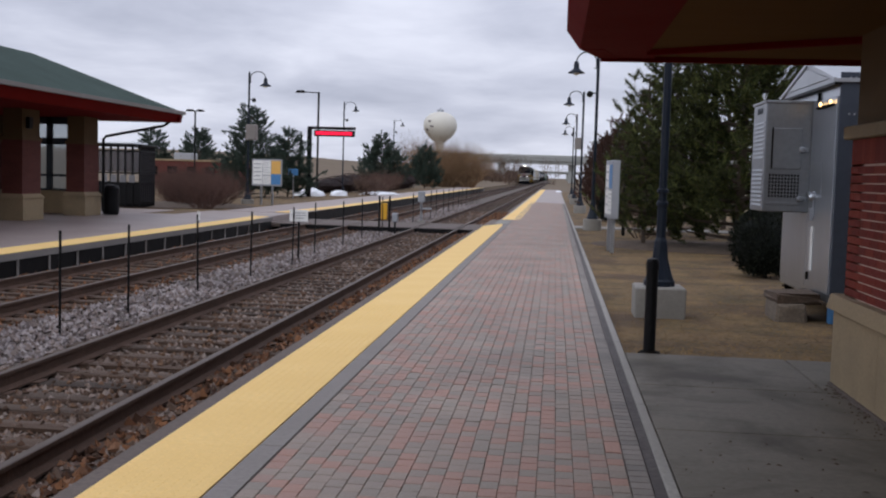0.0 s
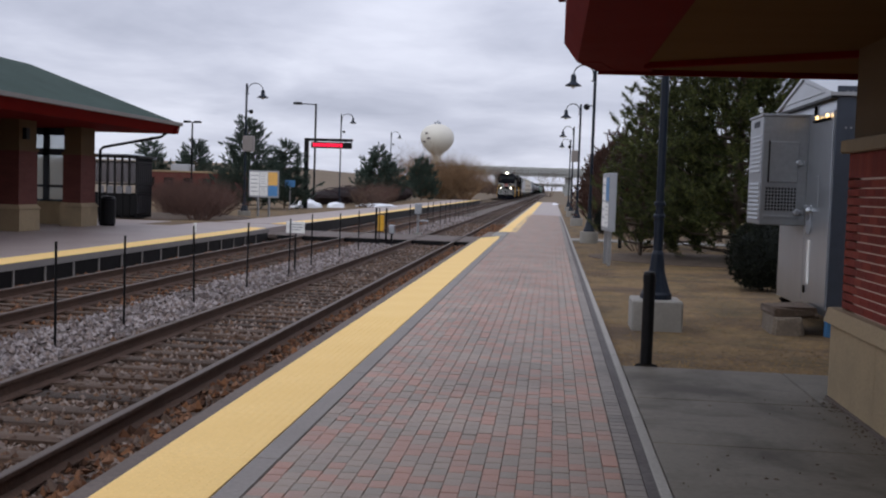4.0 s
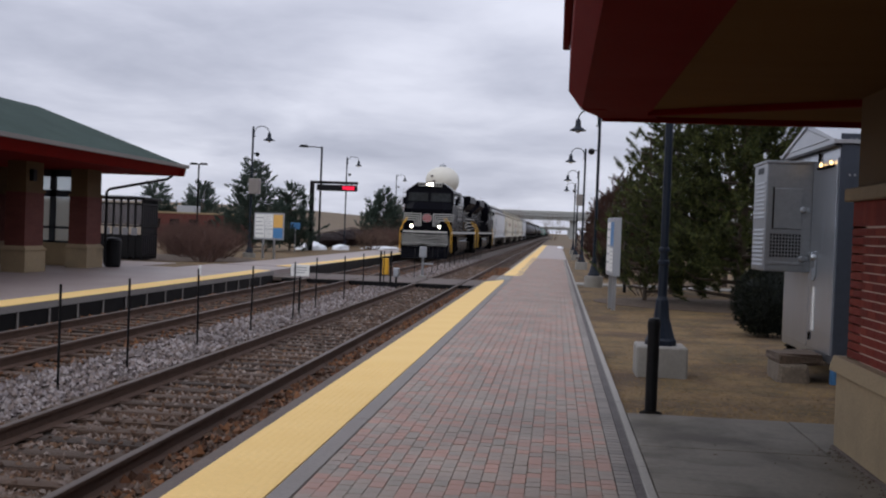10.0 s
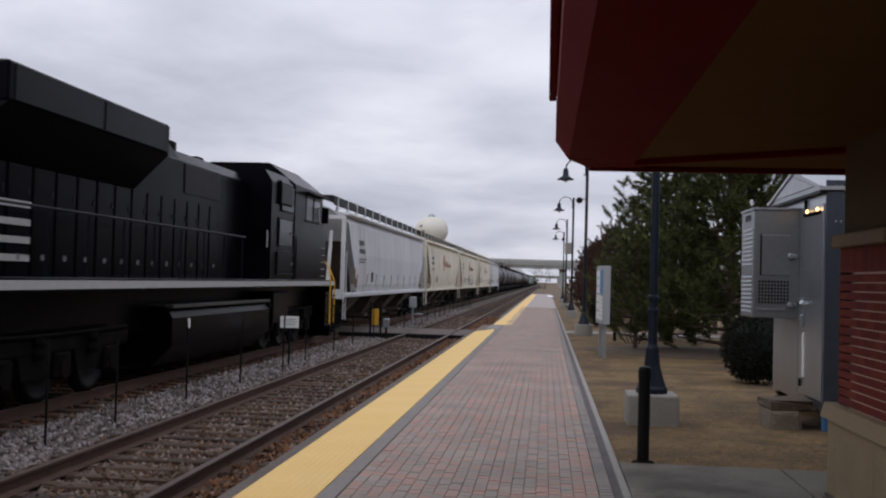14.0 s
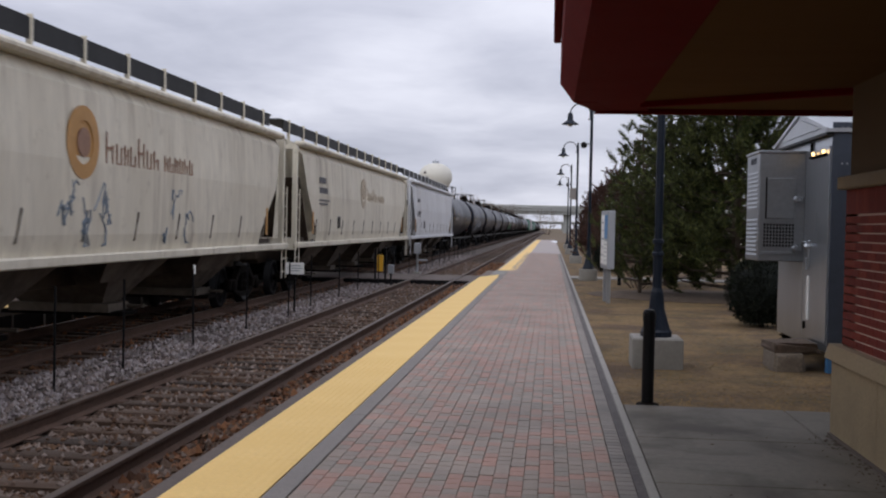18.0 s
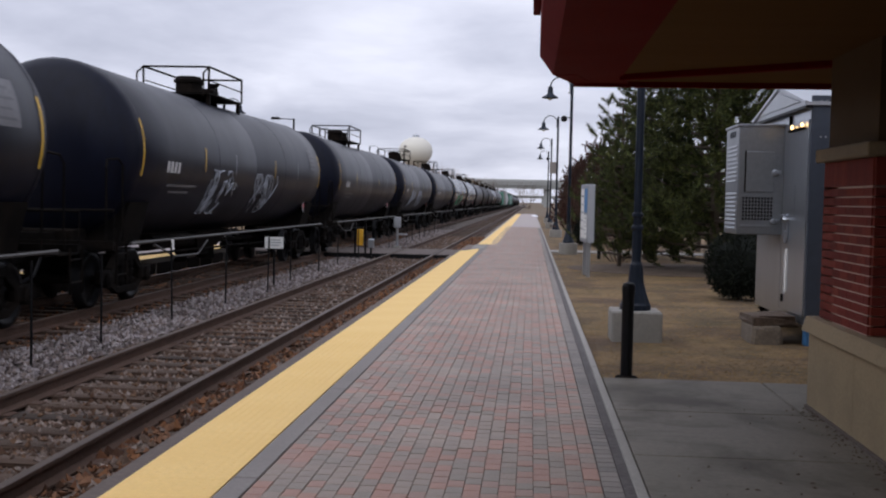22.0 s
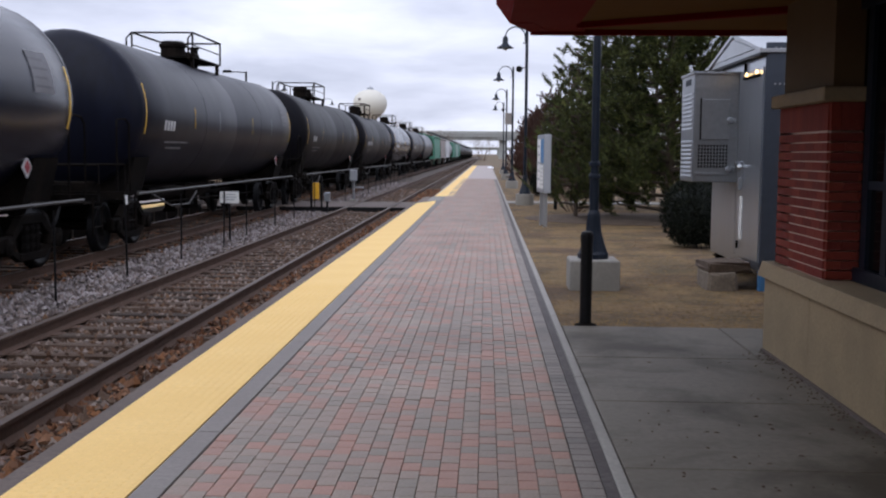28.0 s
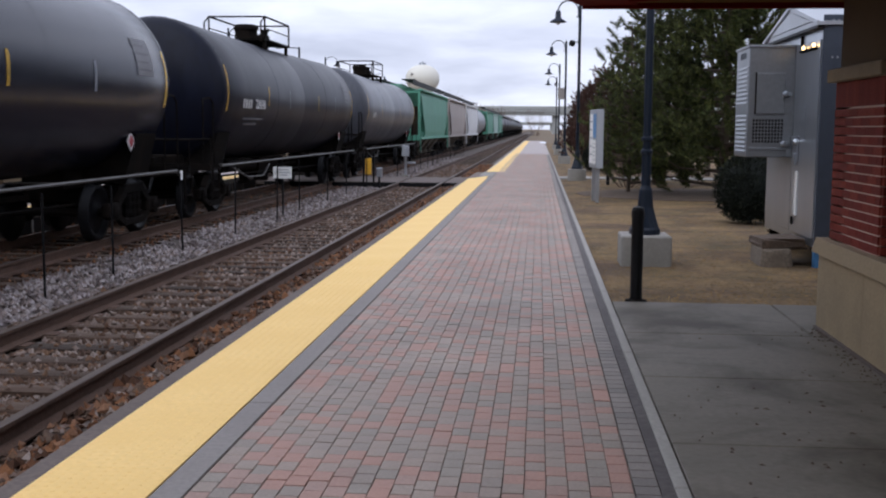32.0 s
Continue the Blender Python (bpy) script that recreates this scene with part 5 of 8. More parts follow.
    # livery
    if striped:
        for k in range(4):
            z = 2.4 + 0.13 * k
            xi = 0.36 + 0.12 * (3 - k)
            for s in (-1, 1):
                bm = B()
                box(bm, min(s * xi, s * 0.95), max(s * xi, s * 0.95), 1.465, 1.485, z, z + 0.045)
                frustum(bm, [(s * 0.94, 1.465, z), (s * 0.96, 1.485, z), (s * 1.525, 2.0, z), (s * 1.505, 2.0, z)], [(s * 0.94, 1.465, z + 0.055), (s * 0.96, 1.485, z + 0.055), (s * 1.525, 2.0, z + 0.055), (s * 1.505, 2.0, z + 0.055)])
                box(bm, min(s * 1.5, s * 1.52), max(s * 1.5, s * 1.52), 1.99, 2.7 + 0.45 * k, z, z + 0.045)
                box(bm, min(s * xi, s * (xi + 0.055)), max(s * xi, s * (xi + 0.055)), 1.46, 1.48, 1.84, z + 0.055)
                part("nose_stripe", bm, M_STRIPE, loco)
        bm = B()
        lathe(bm, [(0.0, 0.0), (0.27, 0.0), (0.27, 0.03), (0.0, 0.03)], 24, (0, 1.44, 2.56), "y")
        for v in bm.verts:
            v.co.z = 2.56 + (v.co.z - 2.56) * 0.85
        em = part("emblem", bm, M_EMBLEM, loco, "red oval emblem with white ring")
        for k, w in ((1, 0.3), (0, 0.42), (-1, 0.3)):
            part("emblem_bar", box(B(), -w / 2, w / 2, 1.425, 1.44, 2.54 + 0.13 * k, 2.58 + 0.13 * k), M_STRIPE, em)
        part("emblem_ring", lathe(B(), [(0.0, 0.006), (0.3, 0.006), (0.3, 0.032), (0.0, 0.032)], 24, (0, 1.44, 2.56), "y"), M_STRIPE, em).matrix_basis = Matrix.Translation((0, 0, 2.56 * 0.15)) @ Matrix.Diagonal((1, 1, 0.85, 1))
        for s in (-1, 1):
            part("side_stripe", box(B(), min(s * 0.942, s * 0.95), max(s * 0.942, s * 0.95), 10.45, 15.6, 3.03, 3.08), M_STRIPE, loco)
            for k in range(4):
                part("side_stripe", box(B(), min(s * 0.942, s * 0.952), max(s * 0.942, s * 0.952), 18.4, 20.5, 2.1 + 0.2 * k, 2.17 + 0.2 * k), M_STRIPE, loco)
            part("side_stripe", box(B(), min(s * 0.942, s * 0.95), max(s * 0.942, s * 0.95), 10.45, 18.0, 2.56, 2.61), M_STRIPE, loco)
        bm = B()
        for s in (-1, 1):
            box(bm, min(s * 0.942, s * 0.948), max(s * 0.942, s * 0.948), 10.45, 17.4, 2.61, 3.03)
        part("grey_band", bm, M_LOCOGREY, loco)
        for s in (-1, 1):
            part("nose_side_band", box(B(), min(s * 1.5, s * 1.506), max(s * 1.5, s * 1.506), 2.06, 9.0, 2.02, 3.36), M_LOCOGREY, loco)
            part("cab_line", box(B(), min(s * 1.5, s * 1.514), max(s * 1.5, s * 1.514), 2.6, 9.0, 3.37, 3.42), M_STRIPE, loco)
        y = 10.7
        for w in (0.26, 0.26, 0.32, 0, 0.26, 0.26, 0.26, 0.26, 0, 0.26, 0.26, 0.26, 0.26, 0.26, 0.26, 0.26):
            if w:
                part("letter_bar", box(B(), 0.95, 0.956, y, y + w * 0.7, 3.14, 3.36), M_LETTER, loco)
                part("letter_bar", box(B(), -0.956, -0.95, y, y + w * 0.7, 3.14, 3.36), M_LETTER, loco)
            y += (w or 0.12) + 0.06
    else:
        for s in (-1, 1):
            for k in range(4):
                part("white_stripe", box(B(), min(s * 0.942, s * 0.952), max(s * 0.942, s * 0.952), 18.9, 20.4, 2.0 + 0.24 * k, 2.09 + 0.24 * k), M_STRIPE, loco)
                part("white_stripe", box(B(), min(s * 1.402, s * 1.412), max(s * 1.402, s * 1.412), 6.6, 7.6, 2.55 + 0.12 * k, 2.6 + 0.12 * k), M_STRIPE, loco)
            for k in range(3):
                part("white_stripe", box(B(), min(s * 1.402, s * 1.412), max(s * 1.402, s * 1.412), 7.7 + 0.22 * k, 7.85 + 0.22 * k, 2.55, 2.95), M_STRIPE, loco)
        for k in range(4):
            part("white_stripe", box(B(), -0.9, 0.9, 20.602, 20.612, 1.9 + 0.28 * k, 2.02 + 0.28 * k), M_STRIPE, loco)
        words("unit_number", number, 0.42, M_STRIPE, loco, Matrix.Translation((0.15, 20.625, 3.35)) @ Matrix.Rotation(math.pi, 4, "Z") @ Matrix.Rotation(math.pi / 2, 4, "X"))
    if striped:
        words("unit_number", number, 0.42, M_LETTER, loco, Matrix.Translation((0.958, 11.3, 2.2)) @ Matrix.Rotation(math.pi / 2, 4, "Z") @ Matrix.Rotation(math.pi / 2, 4, "X"))
    if striped:
        # the cab end is more compact than the long hood
        for ob in loco.children_recursive:
            if ob.type == "MESH" and ob.data.name.split(".")[0] != "wheel" and ob.parent.name.split(".")[0] != "truck" and ob.name.split(".")[0] != "truck":
                for v in ob.data.vertices:
                    if ob.matrix_basis.translation.y == 0 and v.co.y < 10:
                        v.co.y = 0.9 + 0.91 * v.co.y
    return loco


loco_a = locomotive("black locomotive with white stripes and lit headlights", True, "1066", "freight train")
CONSIST.append((loco_a, -1.0, 0))
loco_b = locomotive("plain black locomotive running cab backward, white numbers", False, "8088", "freight train")
CONSIST.append((loco_b, 44.6, 180))

# ---- covered hoppers ----


def hopper_section(z_low=1.36, z_eave=3.9, w=1.6):
    return [(-w + 0.05, z_low), (-w, z_low + 0.3), (-w - 0.02, z_low + 1.3), (-w + 0.04, z_eave - 0.25), (-w + 0.2, z_eave), (-0.9, z_eave + 0.2), (0, z_eave + 0.28), (0.9, z_eave + 0.2), (w - 0.2, z_eave), (w - 0.04, z_eave - 0.25), (w + 0.02, z_low + 1.3), (w, z_low + 0.3), (w - 0.05, z_low)]


def covered_hopper(label, body_mat, length, logo=None, far=False, scribbled=False, number="", faded=False):
    car = thing("covered_hopper", pose(0, 0, 0), label, "freight car", "freight train")
    a, b = 1.0, length - 1.0
    bm = B()
    # the side sheets come in at the ends below the eaves
    sec = hopper_section()
    r0, r1 = ([bm.verts.new((x, y, z)) for x, z in sec] for y in (a + 0.1, b - 0.1))
    n = len(sec)
    for k in range(n - 1):
        bm.faces.new((r0[k], r0[k + 1], r1[k + 1], r1[k]))
    bm.faces.new((r0[n - 1], r0[0], r1[0], r1[n - 1]))
    bm.faces.new(r0[::-1]), bm.faces.new(r1)
    # slope the lower ends inward
    for v in bm.verts:
        if v.co.z < 3.0:
            pull = 1.7 * min(1.0, (3.0 - v.co.z) / 1.2)
            v.co.y += pull if v.co.y < length / 2 else -pull
    body = part("body", bm, body_mat, car)
    for s in (-1, 1):
        part("side_sill", box(B(), min(s * 1.5, s * 1.66), max(s * 1.5, s * 1.66), 0.5, length - 0.5, 1.25, 1.39, 0.02), body_mat, car)
        part("roof_edge", box(B(), min(s * 1.36, s * 1.655), max(s * 1.36, s * 1.655), a - 0.05, b + 0.05, 3.86, 3.99, 0.045), body_mat, body)
    # end frames
    for y, s in ((0.62, 1), (length - 0.62, -1)):
        bm = B()
        for x in (-1.5, 1.5):
            box(bm, x - 0.06, x + 0.06, y - 0.06, y + 0.06, 1.2, 3.85)
        box(bm, -1.5, 1.5, y - 0.05, y + 0.05, 1.2, 1.5)
        box(bm, -1.5, 1.5, y - 0.04, y + 0.04, 3.75, 3.87)
        for x in (-1.0, 1.0):
            frustum(bm, [(x - 0.05, y - 0.04, 1.4), (x + 0.05, y - 0.04, 1.4), (x + 0.05, y + 0.04, 1.4), (x - 0.05, y + 0.04, 1.4)], [(x - 0.05, y + s * 0.5 - 0.04, 3.4), (x + 0.05, y + s * 0.5 - 0.04, 3.4), (x + 0.05, y + s * 0.5 + 0.04, 3.4), (x - 0.05, y + s * 0.5 + 0.04, 3.4)])
        part("end_frame", bm, body_mat, car)
        part("end_deck", box(B(), -1.35, 1.35, min(y + s * 0.5, y + s * 1.7), max(y + s * 0.5, y + s * 1.7), 1.4, 1.5), M_HOPDIRT, car)
        part("stub_sill", box(B(), -0.5, 0.5, min(y, y + s * 1.7), max(y, y + s * 1.7), 0.95, 1.4), M_HOPDIRT, car)
        part("slope_sheet", frustum(B(), [(-1.4, y + s * 1.95, 1.4), (1.4, y + s * 1.95, 1.4), (1.4, y + s * 2.05, 1.4), (-1.4, y + s * 2.05, 1.4)], [(-1.5, y + s * 0.46, 3.05), (1.5, y + s * 0.46, 3.05), (1.5, y + s * 0.5, 3.05), (-1.5, y + s * 0.5, 3.05)]), M_HOPDIRT, car)
        for x in (-1.58, 1.58):
            bm = B()
            ladder(bm, x, y - 0.2, y + 0.2, 0.55, 2.75, 7, 0.017)
            part("end_ladder", bm, body_mat, car)
        coupler(car, y, -s)
    # hopper outlets
    for k in range(4):
        yc = 4.4 + (length - 8.8) * k / 3
        bm = B()
        frustum(bm, [(-0.7, yc - 0.32, 0.5), (0.7, yc - 0.32, 0.5), (0.7, yc + 0.32, 0.5), (-0.7, yc + 0.32, 0.5)], [(-1.46, yc - 1.55, 1.48), (1.46, yc - 1.55, 1.48), (1.46, yc + 1.55, 1.48), (-1.46, yc + 1.55, 1.48)])
        box(bm, -0.85, 0.85, yc - 0.42, yc + 0.42, 0.36, 0.5)
        outlet = part("discharge_hopper", bm, M_OUTLET, car)
        part("gate_frame", box(B(), -1.05, 1.05, yc - 0.3, yc + 0.3, 0.3, 0.37, 0.01), M_GRIME, outlet)
        part("gate_capstan", tube(B(), [(-1.15, yc + 0.36, 0.42), (1.15, yc + 0.36, 0.42)], 0.035, 6), M_OUTLET, outlet)
        if not far:
            for s in (-1, 1):
                part("side_panel", frustum(B(), [(s * 1.1, yc - 1.4, 0.9), (s * 1.12, yc - 1.4, 0.9), (s * 1.12, yc + 0.2, 0.9), (s * 1.1, yc + 0.2, 0.9)], [(s * 1.5, yc - 1.85, 1.45), (s * 1.52, yc - 1.85, 1.45), (s * 1.52, yc - 0.2, 1.45), (s * 1.5, yc - 0.2, 1.45)]), M_OUTLET, car)
    part("centre_sill", box(B(), -0.45, 0.45, 1.0, length - 1.0, 0.82, 1.46), M_HOPDIRT, car)
    # running boards on the roof
    for s in (-1, 1):
        bm = B()
        box(bm, min(s * 0.55, s * 1.15), max(s * 0.55, s * 1.15), 0.4, length - 0.4, 4.46, 4.5)
        box(bm, min(s * 1.15, s * 1.17), max(s * 1.15, s * 1.17), 0.6, length - 0.6, 4.2, 4.48)
        part("running_board", bm, M_GRATE, car)
        if not far:
            bracket = mesh_of("board_bracket", box(B(), min(s * 1.12, s * 1.2), max(s * 1.12, s * 1.2), -0.02, 0.02, 3.95, 4.53), body_mat)
            for k in range(13):
                again("board_bracket", bracket, car, pose(0, 1.2 + (length - 2.4) * k / 12, 0))
    for k in range(1 if far else 5):
        part("hatch", box(B(), -0.4, 0.4, 2 + k * (length - 4) / 5, 4 + k * (length - 4) / 5, 4.15, 4.3, 0.03), body_mat, car)
    if not far:
        for s in (-1, 1):
            strap = mesh_of("side_strap", frustum(B(), [(s * 1.555, -0.025, 1.56), (s * 1.6, -0.025, 1.56), (s * 1.6, 0.025, 1.56), (s * 1.555, 0.025, 1.56)], [(s * 1.56, 0.1, 2.0), (s * 1.62, 0.1, 2.0), (s * 1.62, 0.15, 2.0), (s * 1.56, 0.15, 2.0)]), M_OUTLET)
            for k in range(10):
                again("side_strap", strap, car, pose(0, 2.6 + (length - 5.2) * k / 9, 0))
            for row, (z, hh, widths) in enumerate(((3.0, 0.16, (0.16, 0.16, 0.16, 0.16)), (2.72, 0.16, (0.13,) * 6), (2.5, 0.05, (0.5, 0.3, 0.4)), (2.4, 0.05, (0.6, 0.4)))):
                if number and row == 1:
                    continue
                yy = 3.0
                for w in widths:
                    part("mark_bar", box(B(), min(s * 1.605, s * 1.628), max(s * 1.605, s * 1.628), yy, yy + w, z, z + hh), M_GREYTEXT, car)
                    yy += w + 0.05
            part("routing_card", box(B(), min(s * 1.6, s * 1.625), max(s * 1.6, s * 1.625), 5.6, 5.95, 1.75, 2.1), M_BLACK, car)
            bm = B()
            for yy in (2.2, length - 2.4):
                box(bm, min(s * 1.6, s * 1.625), max(s * 1.6, s * 1.625), yy, yy + 0.1, 1.6, 2.2)
            part("reflector", bm, M_ORANGE, car)
    if logo:
        bm = B()
        lathe(bm, [(0.5, -0.006), (0.5, 0.006), (0.3, 0.008), (0.3, -0.006)], 28, (1.622, logo, 2.92), "x")
        part("logo_ring", bm, M_PALEMARK if faded else M_ORANGE, car)
        bm = B()
        lathe(bm, [(0.0, -0.006), (0.2, -0.006), (0.2, 0.012), (0.0, 0.012)], 20, (1.625, logo, 2.92), "x")
        part("logo_dot", bm, M_PALEMARK if faded else M_BROWNTEXT, car)
        yy = logo + 0.75
        for k, (w, hh) in enumerate(((0.3, 0.45), (0.22, 0.3), (0.16, 0.3), (0.24, 0.3), (0.28, 0.45), (0.22, 0.3), (0.24, 0.3), (0, 0), (0.16, 0.26), (0.18, 0.26), (0.16, 0.26), (0.18, 0.26), (0.18, 0.26), (0.18, 0.26))):
            if w:
                bm = B()
                box(bm, 1.616, 1.626, yy, yy + 0.036, 2.68, 2.68 + hh)
                box(bm, 1.616, 1.626, yy + w * 0.72, yy + w * 0.72 + 0.034, 2.68, 2.68 + hh * (0.85 if k % 3 else 0.6))
                box(bm, 1.616, 1.626, yy + 0.036, yy + w * 0.72, 2.68 + hh * (0.0 if k % 2 else 0.45), 2.68 + hh * (0.09 if k % 2 else 0.54))
                part("name_bar", bm, M_PALEMARK if faded else M_BROWNTEXT, car)
            yy += (w or 0.1) + 0.07
    if number:
        words("car_number", number, 0.4, M_GREYTEXT, car, Matrix.Translation((1.625, 2.9, 2.3)) @ Matrix.Rotation(math.pi / 2, 4, "Z") @ Matrix.Rotation(math.pi / 2, 4, "X"))
    if scribbled:
        rnd = random.Random(12)
        bm = B()
        for k in range(16):
            y, z = logo - 0.6 + rnd.uniform(0, 1.5) + (3.4 if k % 3 == 2 else 0), rnd.uniform(1.6, 2.1)
            pts = []
            for q in range(7):
                y += rnd.uniform(-0.12, 0.18)
                z = min(2.4, max(1.5, z + rnd.uniform(-0.28, 0.28)))
                pts.append((1.612, y, z))
            tube(bm, pts, 0.014, 4)
        part("graffiti", bm, M_BLUEGRAY, car, "blue-grey sprayed scribbles")["kind"] = "stuff"
    freight_truck(car, 2.15)
    freight_truck(car, length - 2.15)
    return car


HOP_AT = [44.7, 67.9, 89.75, 111.6, 133.45, 155.4]
hop_specs = [("pale grey covered hopper with dirty streaks", M_HOPGREY, None), ("cream covered hopper with orange sun logo, dirty ends", M_HOPCREAM, 9.9), ("cream covered hopper with sun logo and scribbles", M_HOPCREAM, 9.9), ("off-white covered hopper with orange sun logo", M_HOPCREAM, 9.9), ("pale grey covered hopper ahead of the tank cars", M_HOPGREY, None)]
for k, (label, material, logo) in enumerate(hop_specs):
    CONSIST.append((covered_hopper(label, material, HOP_AT[k + 1] - HOP_AT[k] - 0.1, logo, False, k == 2, "648444" if k == 4 else "", k == 3), HOP_AT[k], 0))

# ---- tank cars ----


def tank_car(label, tank_mat, number="", far=False, marks=0):
    car = thing("tank_car", pose(0, 0, 0), label, "freight car", "freight train")
    ln, R, zc = 18.4, 1.52, 2.62
    a, b = 1.15, ln - 1.15
    bm = B()
    prof = []
    for k in range(7):
        t = k / 6 * math.pi / 2
        prof.append((max(0.0, R * math.sin(t)), a - 0.0 + 0.55 * (1 - math.cos(t))))
    prof += [(R, a + 2), (R, ln / 2 - 0.05), (R - 0.005, ln / 2), (R, ln / 2 + 0.05), (R, b - 2)]
    prof += [(r, ln - y) for r, y in reversed(prof[:7])]
    lathe(bm, prof, 40 if not far else 24, (0, 0, 0), "y")
    # the barrel hangs a little lower in the middle
    for v in bm.verts:
        v.co.z += zc - 0.07 * (1 - min(1.0, abs(v.co.y - ln / 2) / (ln / 2 - 1.2)))
    tank = part("tank", bm, tank_mat, car, smooth=True)
    for y in (a + 0.62, b - 0.62, ln / 2 - 3.0, ln / 2 + 3.0):
        bm = B()
        lathe(bm, [(R + 0.0005, -0.015), (R + 0.003, -0.008), (R + 0.003, 0.008), (R + 0.0005, 0.015)], 40, (0, y, zc - 0.07 * (1 - min(1.0, abs(y - ln / 2) / (ln / 2 - 1.2)))), "y")
        part("weld_seam", bm, tank_mat, tank, smooth=True)
        if far:
            break
    for y, s in ((0.0, 1), (ln, -1)):
        f = lambda v: y + s * v
        bm = B()
        box(bm, -0.35, 0.35, min(f(0.6), f(3.4)), max(f(0.6), f(3.4)), 0.85, 1.25)
        frustum(bm, [(-1.1, f(1.7), 1.0), (1.1, f(1.7), 1.0), (1.1, f(2.7), 1.0), (-1.1, f(2.7), 1.0)], [(-1.3, f(1.75), 1.75), (1.3, f(1.75), 1.75), (1.3, f(2.65), 1.75), (-1.3, f(2.65), 1.75)])
        part("saddle", bm, M_GRIME, car)
        bm = B()
        box(bm, -1.5, 1.5, min(f(0.55), f(0.65)), max(f(0.55), f(0.65)), 1.0, 1.14)
        box(bm, -1.5, 1.5, min(f(0.55), f(1.3)), max(f(0.55), f(1.3)), 1.0, 1.03)
        part("end_platform", bm, M_GRIME, car)
        if not far:
            bm = B()
            tube(bm, [(-1.5, f(0.6), 1.14), (-1.5, f(0.6), 1.62), (1.5, f(0.6), 1.62), (1.5, f(0.6), 1.14)], 0.02, 6)
            part("end_rail", bm, M_GRIME, car)
            for x in (-1.32, 1.32):
                hoop = [(x, f(0.72), 1.1), (x, f(0.72), 2.3), (x * 0.98, f(0.8), 2.42), (x * 0.98, f(1.25), 2.45), (x, f(1.38), 2.36), (x, f(1.42), 1.1)]
                part("corner_hoop", tube(B(), hoop, 0.02, 6), M_GRIME, car)
            part("draft_box", box(B(), -0.62, 0.62, min(f(1.05), f(1.65)), max(f(1.05), f(1.65)), 1.03, 1.3, 0.03), M_GRIME, car)
            for x in (-1.54, 1.54):
                bm = B()
                ladder(bm, x, min(f(0.6), f(1.0)), max(f(0.6), f(1.0)), 0.45, 1.1, 2)
                part("step", bm, M_GRIME, car)
            if s < 0:
                bm = B()
                lathe(bm, [(0.28, -0.02), (0.28, 0.02), (0.24, 0.02), (0.24, -0.02)], 16, (-0.9, f(0.5), 1.9), "y")
                box(bm, -1.15, -0.65, f(0.5) - 0.01, f(0.5) + 0.01, 1.88, 1.92)
                part("brake_wheel", bm, M_GRIME, car)
        coupler(car, f(0.62), -s)
    # long side rails below the barrel
    if not far:
        for s in (-1, 1):
            bm = B()
            tube(bm, [(s * 1.5, 1.3, 1.08), (s * 1.5, ln - 1.3, 1.08)], 0.028, 6)
            for k in range(5):
                y = 2.4 + (ln - 4.8) * k / 4
                tube(bm, [(s * 1.5, y, 1.08), (s * 0.6, y, 1.07)], 0.014, 5)
            part("side_rail", bm, M_SIDERAIL, car)
        bm = B()
        box(bm, -0.25, 0.25, ln / 2 - 0.4, ln / 2 + 0.4, 0.5, 1.15)
        lathe(bm, [(0.22, 0.35), (0.22, 0.8)], 12, (0, ln / 2 + 0.9, 0))
        tube(bm, [(0.5, ln / 2 - 4.5, 0.95), (0.5, ln / 2 - 1.5, 0.95)], 0.17, 10)
        box(bm, -0.05, 0.05, 4, ln - 4, 0.72, 0.8)
        part("brake_gear", bm, M_GRIME, car)
        part("bottom_outlet", lathe(B(), [(0.3, 1.05), (0.26, 0.85), (0.15, 0.8), (0.13, 0.45), (0.17, 0.43), (0.17, 0.36), (0.0, 0.36)], 14, (0, ln / 2 - 0.9, 0)), M_GRIME, car)
        part("skid_plate", frustum(B(), [(-0.6, ln / 2 - 1.6, 0.72), (0.6, ln / 2 - 1.6, 0.72), (0.6, ln / 2 - 0.2, 0.72), (-0.6, ln / 2 - 0.2, 0.72)], [(-0.8, ln / 2 - 2.3, 1.1), (0.8, ln / 2 - 2.3, 1.1), (0.8, ln / 2 + 0.5, 1.1), (-0.8, ln / 2 + 0.5, 1.1)]), M_GRIME, car)
        for s in (-1, 1):
            part("air_hose_pipe", tube(B(), [(s * 1.2, 3.2, 0.98), (s * 1.25, 4.2, 0.72), (s * 1.25, 5.6, 0.7), (s * 1.2, 6.4, 0.95)], 0.02, 5), M_SIDERAIL, car)
        bm = B()
        for s in (-1, 1):
            tube(bm, [(s * 0.6, 3.0, 0.75), (s * 0.6, ln - 3.0, 0.62)], 0.025, 5)
        part("brake_rod", bm, M_GRIME, car)
    # top platform, dome and valves
    zt = zc + R - 0.07
    bm = B()
    box(bm, -0.75, 0.75, ln / 2 - 1.35, ln / 2 + 1.35, zt + 0.08, zt + 0.12)
    for s in (-1, 1):
        for dy in (-1.2, 1.2):
            box(bm, s * 0.7 - 0.04, s * 0.7 + 0.04, ln / 2 + dy - 0.04, ln / 2 + dy + 0.04, zt - 0.25, zt + 0.1)
    top = part("top_platform", bm, M_GRIME, car)
    bm = B()
    lathe(bm, [(0.3, zt - 0.1), (0.3, zt + 0.4), (0.34, zt + 0.41), (0.34, zt + 0.48), (0.3, zt + 0.5), (0.27, zt + 0.55), (0.0, zt + 0.57)], 18, (0, ln / 2 - 0.45, 0))
    part("manway", bm, M_GRIME, top)
    bm = B()
